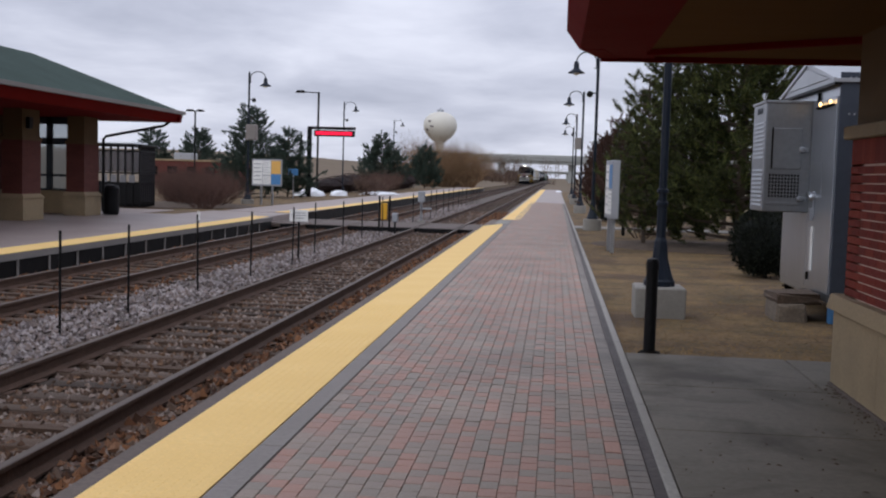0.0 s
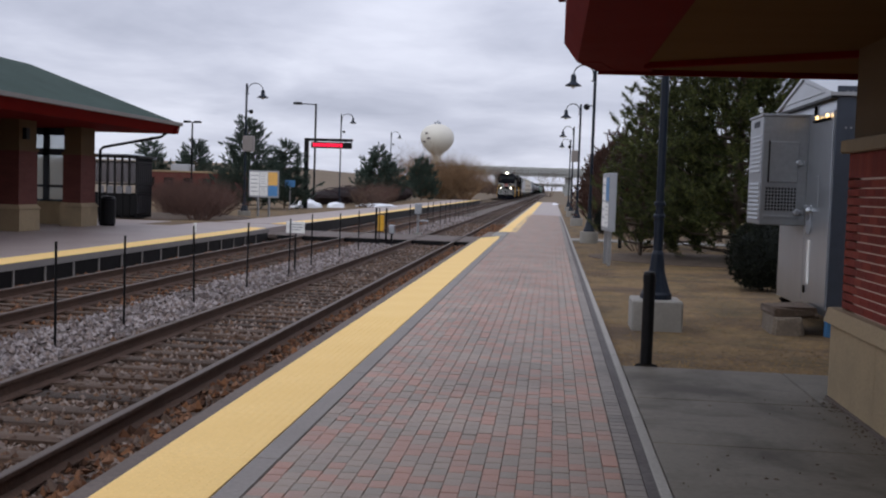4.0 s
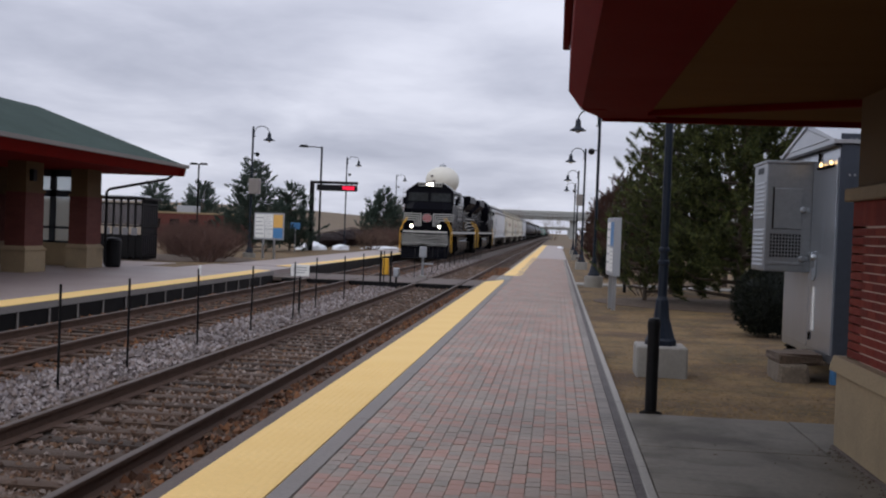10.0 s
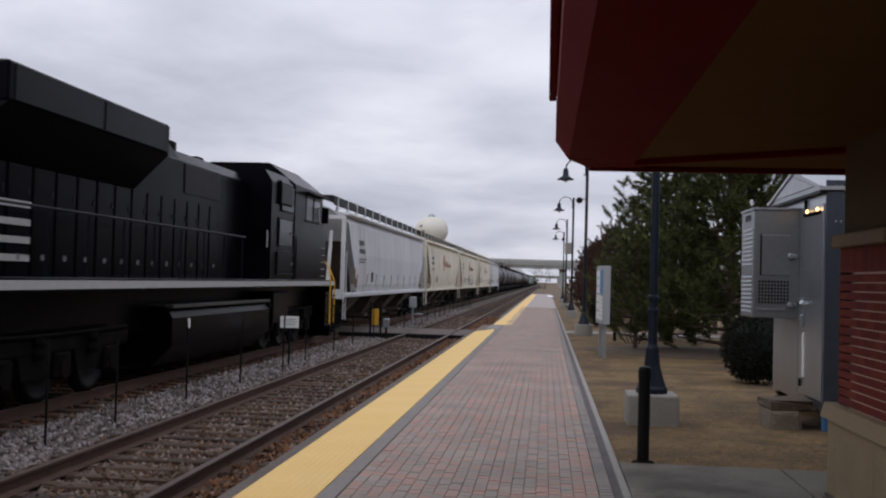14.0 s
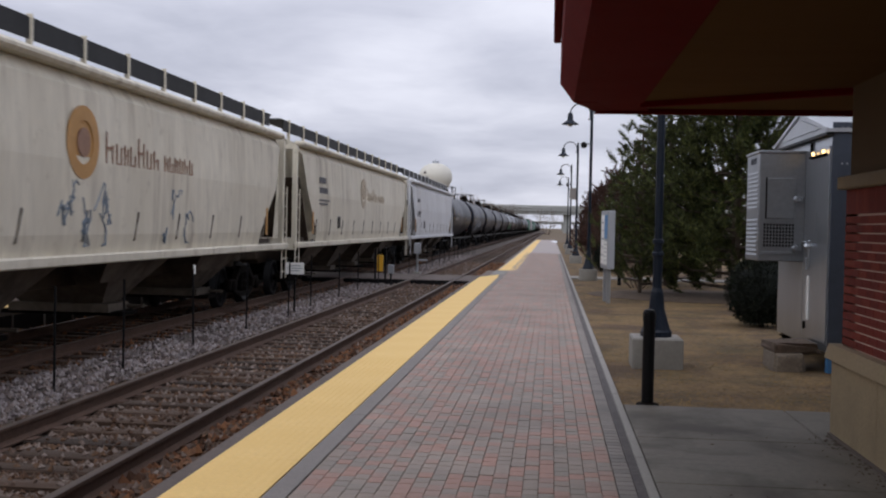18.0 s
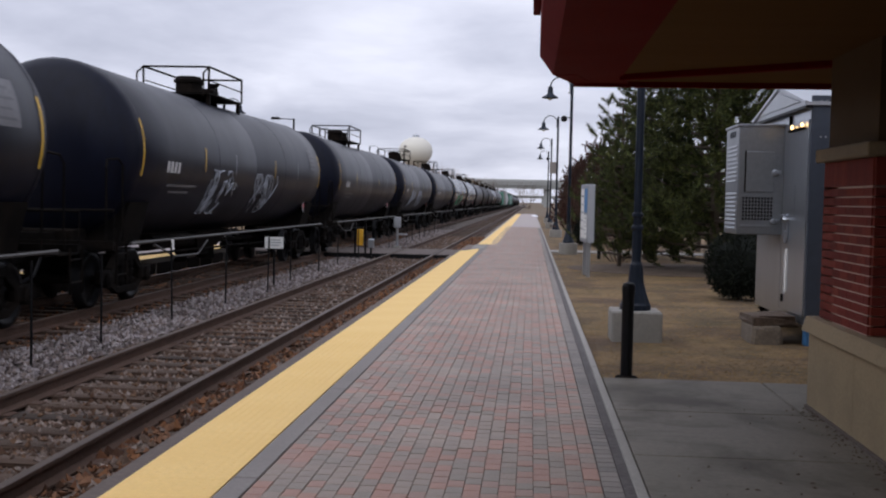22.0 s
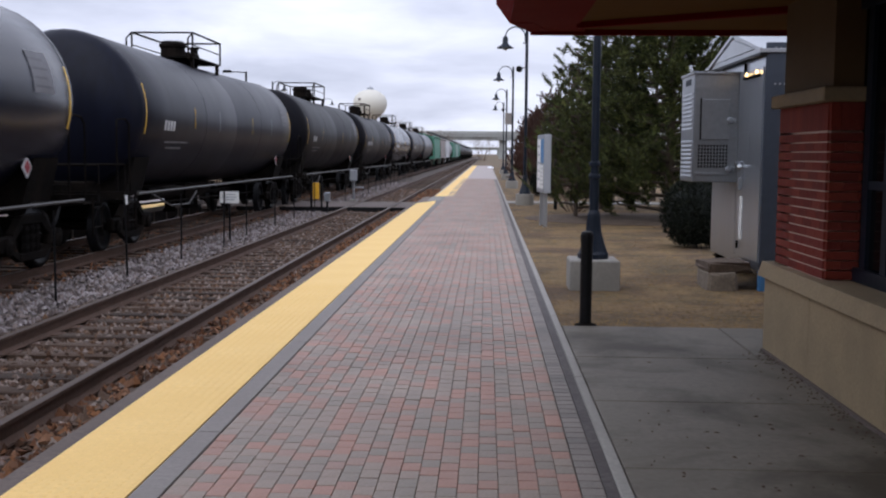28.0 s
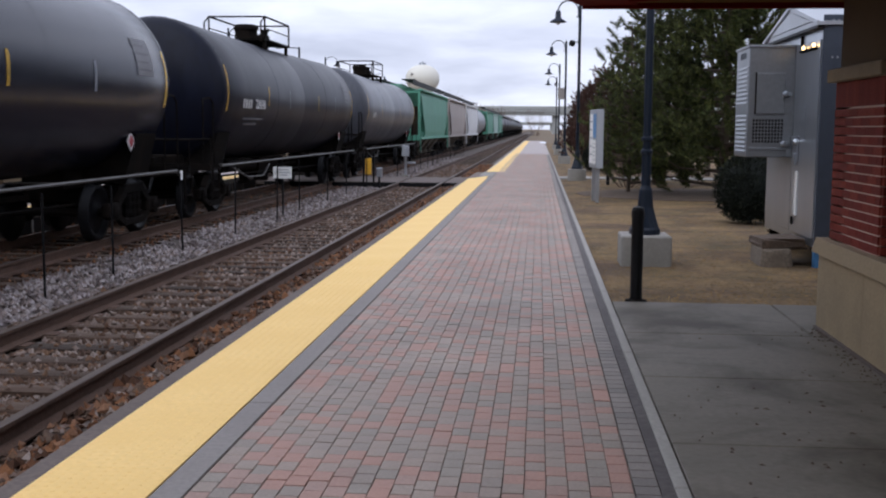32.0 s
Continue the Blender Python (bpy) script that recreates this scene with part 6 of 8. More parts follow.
    box(bm, -0.3, 0.3, ln / 2 + 0.45, ln / 2 + 0.95, zt + 0.1, zt + 0.38, 0.04)
    lathe(bm, [(0.1, zt), (0.1, zt + 0.5), (0.14, zt + 0.5), (0.14, zt + 0.56)], 10, (0.1, ln / 2 + 1.15, 0))
    part("valve_housing", bm, M_GRIME, top)
    bm = B()
    for s in (-1, 1):
        x = s * 0.75
        for dy in (-1.35, 0, 1.35):
            if dy:
                tube(bm, [(x, ln / 2 + dy, zt + 0.1), (x, ln / 2 + dy, zt + 0.68)], 0.025, 6)
        tube(bm, [(x, ln / 2 - 1.35, zt + 0.68), (x, ln / 2 + 1.35, zt + 0.68)], 0.025, 6)
        if not far:
            tube(bm, [(x, ln / 2 - 1.75, zt + 0.0), (x, ln / 2 - 1.75, zt + 0.5), (x, ln / 2 - 1.35, zt + 0.68)], 0.022, 6)
            tube(bm, [(x, ln / 2 - 1.35, zt + 0.38), (x, ln / 2 + 1.35, zt + 0.38)], 0.016, 5)
    for dy in (-1.35, 1.35):
        tube(bm, [(-0.75, ln / 2 + dy, zt + 0.68), (0.75, ln / 2 + dy, zt + 0.68)], 0.025, 6)
    part("top_railing", bm, M_GRIME, top)
    if not far:
        # markings follow the barrel
        def patch(name, material, y0, y1, z0, z1, label=""):
            steps = 5
            sag = -0.07 * (1 - min(1.0, abs((y0 + y1) / 2 - ln / 2) / (ln / 2 - 1.2)))
            for s in (-1, 1):
                bm = B()
                rows = []
                for k in range(steps + 1):
                    z = z0 + (z1 - z0) * k / steps
                    dz = z - zc
                    x = math.sqrt(max(0.01, (R + 0.008) ** 2 - dz * dz))
                    rows.append((bm.verts.new((s * x, y0, z + sag)), bm.verts.new((s * x, y1, z + sag))))
                for p, q in zip(rows, rows[1:]):
                    bm.faces.new((p[0], p[1], q[1], q[0]))
                part(name, bm, material, tank, label)

        for y in (5.2, 7.4, 11.0, 13.6):
            patch("reflector", M_MARKYEL if y in (5.2, 11.0) else M_GRAFFITI, y, y + 0.05, 2.4, 2.85)
        for y in (1.78, ln - 1.84):
            patch("reflector_arc", M_MARKYEL, y, y + 0.06, 2.2, 3.15, "faded yellow reflective strip")
        patch("data_panel", M_GREYPANEL, 15.3, 16.0, 2.7, 3.3)
        for k in range(4):
            patch("panel_line", M_GREYTEXT, 15.36, 15.9 - 0.08 * (k % 2), 2.78 + 0.13 * k, 2.815 + 0.13 * k)
        patch("spec_line", M_GREYPANEL, 3.2, 4.9, 2.06, 2.1)
        patch("spec_line", M_GREYPANEL, 3.4, 4.5, 1.94, 1.98)
        y = 3.0
        for w in (0.22, 0.22, 0.22, 0.22):
            patch("mark_bar", M_LETTER, y, y + w * 0.6, 2.3, 2.5)
            y += w * 0.6 + 0.06
        if number:
            m = Matrix.Translation((R + 0.012, 3.95, 2.29)) @ Matrix.Rotation(math.pi / 2, 4, "Z") @ Matrix.Rotation(math.pi / 2, 4, "X")
            words("car_number", number, 0.3, M_LETTER, tank, m)
        rnd = random.Random(marks * 13 + 5)
        if marks in (1, 3, 5):
            bm = B()
            for k in range(26):
                y, z = rnd.uniform(5.3, 7.2) + (3.6 if k % 2 else 0.0), rnd.uniform(1.8, 2.3)
                pts = []
                for q in range(9):
                    y += rnd.uniform(-0.12, 0.22)
                    z = min(2.45, max(1.55, z + rnd.uniform(-0.3, 0.3)))
                    pts.append((math.sqrt((R + 0.006) ** 2 - (z - zc) ** 2), y, z - 0.04))
                tube(bm, pts, 0.018, 4)
            part("graffiti", bm, M_TEAL if marks == 5 else M_GRAFFITI, tank, "pale sprayed scribbles")["kind"] = "stuff"
        for name, material, d in (("placard", M_LETTER, 0.17), ("placard_face", M_EMBLEM, 0.1)):
            x = 1.24 + 0.012 * (name == "placard_face")
            part(name, box(B(), 0, 0.012, -d * 0.7, d * 0.7, -d * 0.7, d * 0.7), material, tank, at=Matrix.Translation((x, 15.6, 1.62)) @ Matrix.Rotation(math.pi / 4, 4, "X"))
    freight_truck(car, 2.25)
    freight_truck(car, ln - 2.25)
    return car


TANK = 18.5
numbers = {0: "303116", 4: "302704", 5: "301361", 9: "302146", 10: "302233", 11: "224246"}
for k in range(13):
    shiny = k in (5, 6, 10)
    label = "glossy black tank car with top platform" if shiny else ("sprayed black tank car with yellow reflectors" if k in (1, 3) else "black tank car with yellow reflectors and railed top")
    CONSIST.append((tank_car(label, M_TANKSHINY if shiny else M_TANKPALE if k == 12 else M_TANKBROWN if k in (8, 9) else M_TANK, numbers.get(k, ""), False, k), 155.4 + TANK * k, 0))
tail = [("h", M_HOPGREEN, "green covered hopper"), ("h", M_HOPBROWN, "taupe covered hopper"), ("h", M_HOPGREY, "white covered hopper"), ("t", M_TANKGREY, "light grey tank car"), ("h", M_HOPGREEN, "green covered hopper"), ("h", M_HOPTEAL, "faded teal covered hopper"), ("h", M_HOPGREEN, "green covered hopper"), ("t", M_TANK, "black tank car")]
for k, (kind, material, label) in enumerate(tail):
    far_car = covered_hopper(label + " towards the train's end", material, 18.4, None, True) if kind == "h" else tank_car(label + " towards the train's end", material, "", True)
    CONSIST.append((far_car, 155.4 + TANK * (13 + k), 0))
last = CONSIST[-1][0]
for k in range(12):
    CONSIST.append((copy_thing(last, pose(0, 0, 0)), 155.4 + TANK * (21 + k), 0))

# ---- street furniture ----


def lamp_post(at, label, reach=-0.66, top=5.72, plinth=0.34, dome=False, box_z=0.0, square=False):
    post = thing("street_lamp", at, label, "street lamp", "platform lamps")
    if plinth:
        bm = B()
        if square:
            box(bm, -0.31, 0.31, -0.31, 0.31, -0.15, plinth, 0.02)
        else:
            lathe(bm, [(0.3, -0.1), (0.3, plinth - 0.01), (0.28, plinth)], 20)
        part("plinth", bm, M_CONC, post)
    bm = B()
    p = plinth
    lathe(bm, [(0.195, p), (0.195, p + 0.06), (0.175, p + 0.09), (0.145, p + 0.18), (0.1, p + 0.34), (0.085, p + 0.5), (0.078, p + 0.56), (0.055, p + 0.62)], 14)
    part("flared_base", bm, M_NAVY, post)
    bm = B()
    tube(bm, [(0, 0, p + 0.5), (0, 0, p + 1.08)], 0.06, 12)
    tube(bm, [(0, 0, p + 1.06), (0, 0, top)], 0.05, 12)
    lathe(bm, [(0.045, top), (0.04, top + 0.05), (0.0, top + 0.08)], 10)
    part("pole", bm, M_NAVY, post)
    part("collar", lathe(B(), [(0.062, p + 1.0), (0.075, p + 1.01), (0.075, p + 1.05), (0.062, p + 1.06)], 14), M_NAVY, post)
    part("collar", lathe(B(), [(0.062, p + 1.16), (0.072, p + 1.17), (0.072, p + 1.21), (0.055, p + 1.22)], 14), M_NAVY, post)
    s = -1 if reach < 0 else 1
    r = abs(reach) / 2
    pts = [(s * 0.05, 0, top - 0.45), (s * 0.06, 0, top - 0.25)]
    for k in range(9):
        a = math.pi * k / 8
        pts.append((s * (r - r * math.cos(a) + 0.05), 0, top - 0.25 + 0.33 * math.sin(a)))
    bm = B()
    tube(bm, pts, 0.022, 8)
    box(bm, min(0, s * 0.12), max(0, s * 0.12), -0.02, 0.02, top - 0.46, top - 0.42)
    part("arm", bm, M_NAVY, post)
    hx, hz = s * (2 * r + 0.05), top - 0.28
    bm = B()
    lathe(bm, [(0.0, hz + 0.06), (0.06, hz + 0.05), (0.09, hz - 0.03), (0.095, hz - 0.17), (0.13, hz - 0.22), (0.27, hz - 0.31), (0.28, hz - 0.335), (0.25, hz - 0.33), (0.1, hz - 0.27)], 18, (hx, 0, 0))
    shade = part("shade", bm, M_NAVY, post, smooth=True)
    bm = B()
    lathe(bm, [(0.09, hz - 0.3), (0.1, hz - 0.36), (0.0, hz - 0.42)], 12, (hx, 0, 0))
    part("globe", bm, M_WHITE, shade)
    if dome:
        bm = B()
        tube(bm, [(0, 0, top - 1.25), (s * 0.2, 0, top - 1.25)], 0.018, 6)
        lathe(bm, [(0.0, top - 1.18), (0.07, top - 1.2), (0.11, top - 1.27), (0.09, top - 1.36), (0.0, top - 1.4)], 12, (s * 0.24, 0, 0))
        part("dome_camera", bm, M_BLACK, post)
    if box_z:
        bm = B()
        box(bm, -0.1, 0.42, -0.18, 0.18, box_z, box_z + 0.75, 0.03)
        part("loudspeaker_box", bm, M_GREYSTRIP, post)
    return post


lamp_post(pose(1.36, 13.58, 0), "dark blue lamp post on a square concrete plinth", square=True)
lamp_post(pose(1.28, 35.6, 0), "dark lamp post with a bell shade and dome camera", dome=True)
lamp_post(pose(1.26, 53.0, 0), "dark lamp post with a hooked arm and bell shade", top=5.85)
lamp_post(pose(1.3, 71.5, 0), "dark lamp post with dome camera and grey box", top=5.85, dome=True, box_z=3.6)
lamp_post(pose(1.4, 90.0, 0), "dark lamp post with a hooked arm and bell shade", top=5.9)
lamp_post(pose(-14.76, 50.4, 0), "dark lamp post with bell shade, camera and box", 0.75, 6.25, 0.2, True, 3.05)
lamp_post(pose(-16.05, 80.0, 0), "dark lamp post behind the far platform", 0.85, 6.85, 0.2, True)
lamp_post(pose(-18.15, 119.0, 0), "far dark lamp post with a bell shade", 0.9, 7.55, 0.2, True)
lamp_post(pose(-14.6, 8.0, 0), "dark lamp post near the shelter", 0.75, 6.25, 0.2)


def area_light(at, top, reach, label, both=False):
    pole = thing("light_pole", at, label, "light pole")
    bm = B()
    tube(bm, [(0, 0, -0.1), (0, 0, top)], 0.075, 8)
    part("pole", bm, M_BLACK, pole)
    for s in ((-1, 1) if both else (-1,)):
        bm = B()
        tube(bm, [(0, 0, top - 0.06), (s * reach, 0, top)], 0.04, 6)
        part("arm", bm, M_BLACK, pole)
        bm = B()
        frustum(bm, [(s * reach - 0.35, -0.16, top - 0.08), (s * reach + 0.35, -0.16, top - 0.08), (s * reach + 0.35, 0.16, top - 0.08), (s * reach - 0.35, 0.16, top - 0.08)], [(s * reach - 0.25, -0.12, top + 0.1), (s * reach + 0.25, -0.12, top + 0.1), (s * reach + 0.25, 0.12, top + 0.1), (s * reach - 0.25, 0.12, top + 0.1)])
        part("lamp_head", bm, M_BLACK, pole)


area_light(pose(-17.35, 77, 0), 7.4, 1.35, "tall black pole with a flat lamp head")
area_light(pose(-31.1, 90, 0), 6.55, 0.45, "black car park pole with twin lamp heads", True)
area_light(pose(-29.0, 120, 0), 6.1, 0.6, "far black pole with a flat lamp head")


def make_bollard():
    b = thing("bollard", pose(0.98, 10.42, 0), "black steel bollard with a slotted cap, at the slab's edge", "bollard")
    bm = B()
    lathe(bm, [(0.058, -0.1), (0.058, 0.8), (0.054, 0.815)], 16)
    part("tube", bm, M_BLACK, b)
    bm = B()
    lathe(bm, [(0.063, 0.8), (0.063, 0.87), (0.05, 0.9), (0.0, 0.915)], 16)
    part("cap", bm, M_BLACK, b)
    bm = B()
    lathe(bm, [(0.11, -0.04), (0.11, -0.012), (0.09, 0.0), (0.06, 0.01)], 16)
    part("collar", bm, M_GRIME, b)


make_bollard()


def info_board(at, width, z0, z1, label, posters, legs, depth=0.09):
    board = thing("information_board", at, label, "sign", "information boards")
    bm = B()
    box(bm, -width / 2, width / 2, -depth / 2, depth / 2, z0, z1, 0.012)
    case = part("case", bm, M_ALULIGHT, board)
    for k, (x0, x1, p0, p1, material) in enumerate(posters):
        sheet = part("poster", box(B(), x0, x1, -depth / 2 - 0.006, -depth / 2, p0, p1), material, case)
        if material is M_WHITE:
            rows = 5
            for r in range(rows):
                zz = p1 - (r + 1) * (p1 - p0) / (rows + 1)
                part("text_bar", box(B(), x0 + 0.05, x1 - 0.05 - 0.06 * (r % 2), -depth / 2 - 0.01, -depth / 2 - 0.006, zz, zz + (p1 - p0) * 0.035), M_ALULIGHT, sheet)
    for x in legs:
        part("leg", box(B(), x - 0.04, x + 0.04, -0.04, 0.04, -0.15, z0 + 0.02), M_ALU, board)
    return board


info_board(pose(-13.7, 50.0, 0, 0, 0, -6), 1.5, 0.86, 2.15, "pale framed board with orange and blue posters", [(-0.7, -0.22, 0.95, 2.08, M_WHITE), (-0.19, 0.2, 1.4, 2.08, M_WHITE), (-0.19, 0.2, 0.95, 1.36, M_WHITE), (0.23, 0.7, 1.46, 2.08, M_POSTORANGE), (0.23, 0.7, 0.95, 1.43, M_BLUE)], (-0.28, 0.28))
info_board(pose(1.35, 25.3, 0, 0, 0, -86), 1.3, 0.75, 2.1, "pale grey sign case beside the platform path", [(-0.58, 0.0, 0.85, 2.0, M_WHITE), (0.06, 0.58, 1.45, 2.0, M_BLUE), (0.06, 0.58, 0.85, 1.4, M_WHITE)], (0.35, -0.35), 0.17)

post = thing("marker_post", pose(2.13, 33.0, 0), "thin dark wooden marker post in the grass", "post")
part("shaft", box(B(), -0.05, 0.05, -0.05, 0.05, -0.2, 2.38, 0.01), M_BLACK, post)


def make_display():
    d = thing("departure_display", pose(-16.1, 69, 0), "black gantry with a lit red scrolling display", "display sign")
    part("post", box(B(), -0.13, 0.13, -0.13, 0.13, -0.1, 4.5, 0.01), M_BLACK, d)
    part("beam", box(B(), -0.13, 3.05, -0.1, 0.1, 4.38, 4.56, 0.01), M_BLACK, d)
    bm = B()
    for x in (0.7, 2.6):
        box(bm, x - 0.03, x + 0.03, -0.03, 0.03, 4.28, 4.4)
    part("hanger", bm, M_BLACK, d)
    case = part("case", box(B(), 0.32, 3.0, -0.13, 0.13, 3.93, 4.33, 0.02), M_BLACK, d)
    rnd = random.Random(3)
    x = 0.44
    while x < 2.85:
        w = rnd.choice((0.1, 0.13, 0.16, 0.08))
        ch = part("lit_character", box(B(), x, min(x + w, 2.9), -0.145, -0.133, 4.03, 4.25), M_LED, case)
        CHARACTERS.append((ch, (x - 0.4) / 2.5))
        x += w + 0.03


CHARACTERS = []
make_display()


def make_hut():
    h = thing("relay_hut", pose(3.38, 13.3, 0), "brushed aluminium equipment hut raised on steel feet", "equipment cabinet")
    L_, W_ = 2.9, 1.9
    bm = B()
    box(bm, 0, W_, 0, L_, 0.22, 2.9, 0.008)
    body = part("body", bm, M_ALU, h)
    # gabled roof, its ridge square to the long side
    bm = B()
    a = [bm.verts.new((-0.07, y, z)) for y, z in ((-0.06, 2.9), (L_ + 0.08, 2.9), (L_ + 0.08, 2.94), (L_ / 2, 3.27), (-0.06, 2.94))]
    b = [bm.verts.new((W_ + 0.07, v.co.y, v.co.z)) for v in a]
    bm.faces.new(a), bm.faces.new(b[::-1])
    for k in range(5):
        bm.faces.new((a[k], b[k], b[(k + 1) % 5], a[(k + 1) % 5]))
    roof = part("roof", bm, M_ROOFMETAL, h, "pale metal gabled roof")
    bm = B()
    a = [bm.verts.new((-0.085, y, z)) for y, z in ((0.28, 2.97), (L_ - 0.28, 2.97), (L_ / 2, 3.19))]
    b = [bm.verts.new((-0.07, v.co.y, v.co.z)) for v in a]
    bm.faces.new(a), bm.faces.new(b[::-1])
    for k in range(3):
        bm.faces.new((a[k], b[k], b[(k + 1) % 3], a[(k + 1) % 3]))
    part("gable_panel", bm, M_ROOFMETAL, roof)
    for y0, z0, y1, z1 in ((L_ + 0.08, 2.94, L_ / 2, 3.27), (-0.06, 2.94, L_ / 2, 3.27)):
        bm = B()
        frustum(bm, [(-0.1, y0, z0 - 0.035), (-0.07, y0, z0 - 0.035), (-0.07, y1, z1 - 0.035), (-0.1, y1, z1 - 0.035)], [(-0.1, y0, z0 + 0.012), (-0.07, y0, z0 + 0.012), (-0.07, y1, z1 + 0.012), (-0.1, y1, z1 + 0.012)])
        part("barge_board", bm, M_ROOFMETAL, roof)
    part("eave_strip", box(B(), -0.09, -0.005, -0.05, L_ + 0.06, 2.865, 2.898), M_BLACK, h)
    part("conduit_stub", box(B(), -0.03, 0.0, 0.98, 1.02, 2.73, 2.85, 0.006), M_GRIME, h)
    # thin sheet over the end wall, the dark canopy's reflection put into its colour
    end = part("end_panel", box(B(), -0.012, W_ - 0.02, -0.03, -0.002, 0.24, 3.02, 0.006), M_ENDREFLECT, h, "end wall toned dark blue-grey for the canopy's reflection")
    for z in (2.52, 2.95):
        for k in range(5):
            part("bolt_head", lathe(B(), [(0.014, -0.01), (0.01, 0.0)][::-1], 8, (0.1 + 0.06 * k, -0.032, z), "y"), M_ALULIGHT, end)
    for y in (0.2, L_ - 0.2):
        for x in (0.1, W_ - 0.1):
            bm = B()
            box(bm, x - 0.06, x + 0.06, y - 0.06, y + 0.06, -0.1, 0.23, 0.01)
            if y > 1:
                for k in range(4):
                    box(bm, x - 0.085, x + 0.085, y - 0.085, y + 0.085, -0.02 + 0.06 * k, 0.01 + 0.06 * k, 0.008)
            part("foot", bm, M_BLUE if y < 1 else M_GRIME, h)
    # door leaf with seam, handle, hasp and strip
    door = part("door", box(B(), -0.018, -0.001, 0.07, 1.28, 0.32, 2.74, 0.005), M_ALU, h)
    bm = B()
    box(bm, -0.045, -0.018, 0.92, 1.0, 1.24, 1.58, 0.008)
    lathe(bm, [(0.035, -0.09), (0.05, -0.06), (0.05, -0.02)], 10, (0, 0.96, 1.5), "x")
    box(bm, -0.075, -0.03, 0.93, 0.99, 1.2, 1.36, 0.01)
    part("handle", bm, M_ALU, door, "bright padlocked handle")
    part("hasp", box(B(), -0.05, -0.018, 1.1, 1.27, 1.52, 1.57, 0.008), M_ALU, door)
    part("inspection_cover", box(B(), -0.024, -0.018, 0.62, 1.2, 1.55, 1.95, 0.004), M_ALU, door)
    part("grounding_strip", box(B(), -0.03, -0.018, 0.92, 1.04, 0.55, 1.12, 0.004), M_WHITE, door)
    part("low_latch", box(B(), -0.04, -0.018, 1.1, 1.15, 0.42, 0.52, 0.006), M_GRIME, door)
    part("rear_leaf", box(B(), -0.016, -0.001, 1.32, 2.84, 0.32, 2.74, 0.005), M_ALU, h)
    # wall lamp with two bulbs
    lamp = part("lamp_bracket", box(B(), -0.06, 0.0, 0.2, 0.95, 2.63, 2.66, 0.008), M_GRIME, h)
    for y in (0.25, 0.76):
        bm = B()
        lathe(bm, [(0.0, 2.655), (0.018, 2.66), (0.023, 2.69), (0.0, 2.715)], 12, (-0.05, y, 0))
        part("lit_lamp", bm, M_WARMLAMP, lamp, "lit warm bulb")
    # air conditioner
    y0, y1, xo = 1.3, 2.2, -0.61
    ac = part("air_conditioner", box(B(), xo, 0.0, y0, y1, 1.29, 2.75, 0.012), M_ACGREY, h, "pale grey wall-mounted air conditioner")
    part("top_flange", box(B(), xo - 0.02, 0.0, y0 - 0.02, y1 + 0.02, 2.73, 2.765, 0.006), M_ACGREY, ac)
    part("front_panel", box(B(), xo + 0.1, xo + 0.47, y0 - 0.022, y0, 1.86, 2.4, 0.006), M_ACGREY, ac)
    part("panel_edge", box(B(), xo + 0.085, xo + 0.1, y0 - 0.026, y0, 1.86, 2.41, 0.003), M_GRIME, ac)
    slot = B()
    box(slot, -0.013, 0.013, -0.006, 0.0, -0.016, 0.016)
    slot = mesh_of("vent_slot", slot, M_BLACK)
    for j in range(7):
        for i in range(10):
            again("vent_slot", slot, ac, pose(xo + 0.08 + 0.041 * i, y0, 1.5 + 0.046 * j))
    part("vent_sill", box(B(), xo + 0.04, xo + 0.5, y0 - 0.012, y0, 1.38, 1.42, 0.004), M_ACGREY, ac)
    lou = B()
    frustum(lou, [(-0.012, 0, 0), (0.0, 0, 0.0), (0.0, 0.74, 0.0), (-0.012, 0.74, 0)], [(-0.002, 0, 0.03), (0.0, 0, 0.03), (0.0, 0.74, 0.03), (-0.002, 0.74, 0.03)])
    lou = mesh_of("louvre", lou, M_ACGREY)
    for k in range(20):
        if k not in (9, 10):
            again("louvre", lou, ac, pose(xo, y0 + 0.08, 1.36 + 0.058 * k))
    for k in range(3):
        part("maker_mark", box(B(), xo - 0.008, xo, y0 + 0.25 + 0.14 * k, y0 + 0.33 + 0.14 * k, 2.6, 2.68), M_NAVY, ac)
    for z in (2.12, 1.47):
        bm = B()
        lathe(bm, [(0.03, -0.05), (0.045, -0.03), (0.045, 0.0)], 8, (-0.13, y0 - 0.01, z), "y")
        box(bm, -0.17, -0.05, y0 - 0.03, y0, z - 0.03, z + 0.03, 0.005)
        part("latch", bm, M_ALU, ac, "chrome latch")


make_hut()


def make_block():
    k = thing("stone_step", pose(2.95, 13.85, 0), "rough concrete block step sunk in the grass", "step")
    rnd = random.Random(4)
    bm = B()
    box(bm, -0.17, 0.22, -0.42, 0.4, -0.15, 0.2, 0.04)
    for v in bm.verts:
        v.co += Vector((rnd.uniform(-0.02, 0.02), rnd.uniform(-0.03, 0.03), rnd.uniform(-0.03, 0.02)))
    part("block", bm, M_ROUGHSTONE, k)
    bm = B()
    box(bm, -0.16, 0.4, -0.34, 0.5, 0.17, 0.29, 0.03)
    for v in bm.verts:
        v.co += Vector((rnd.uniform(-0.03, 0.03), rnd.uniform(-0.04, 0.04), rnd.uniform(-0.03, 0.03)))
    part("cap_stone", bm, M_MULCH, k)


make_block()


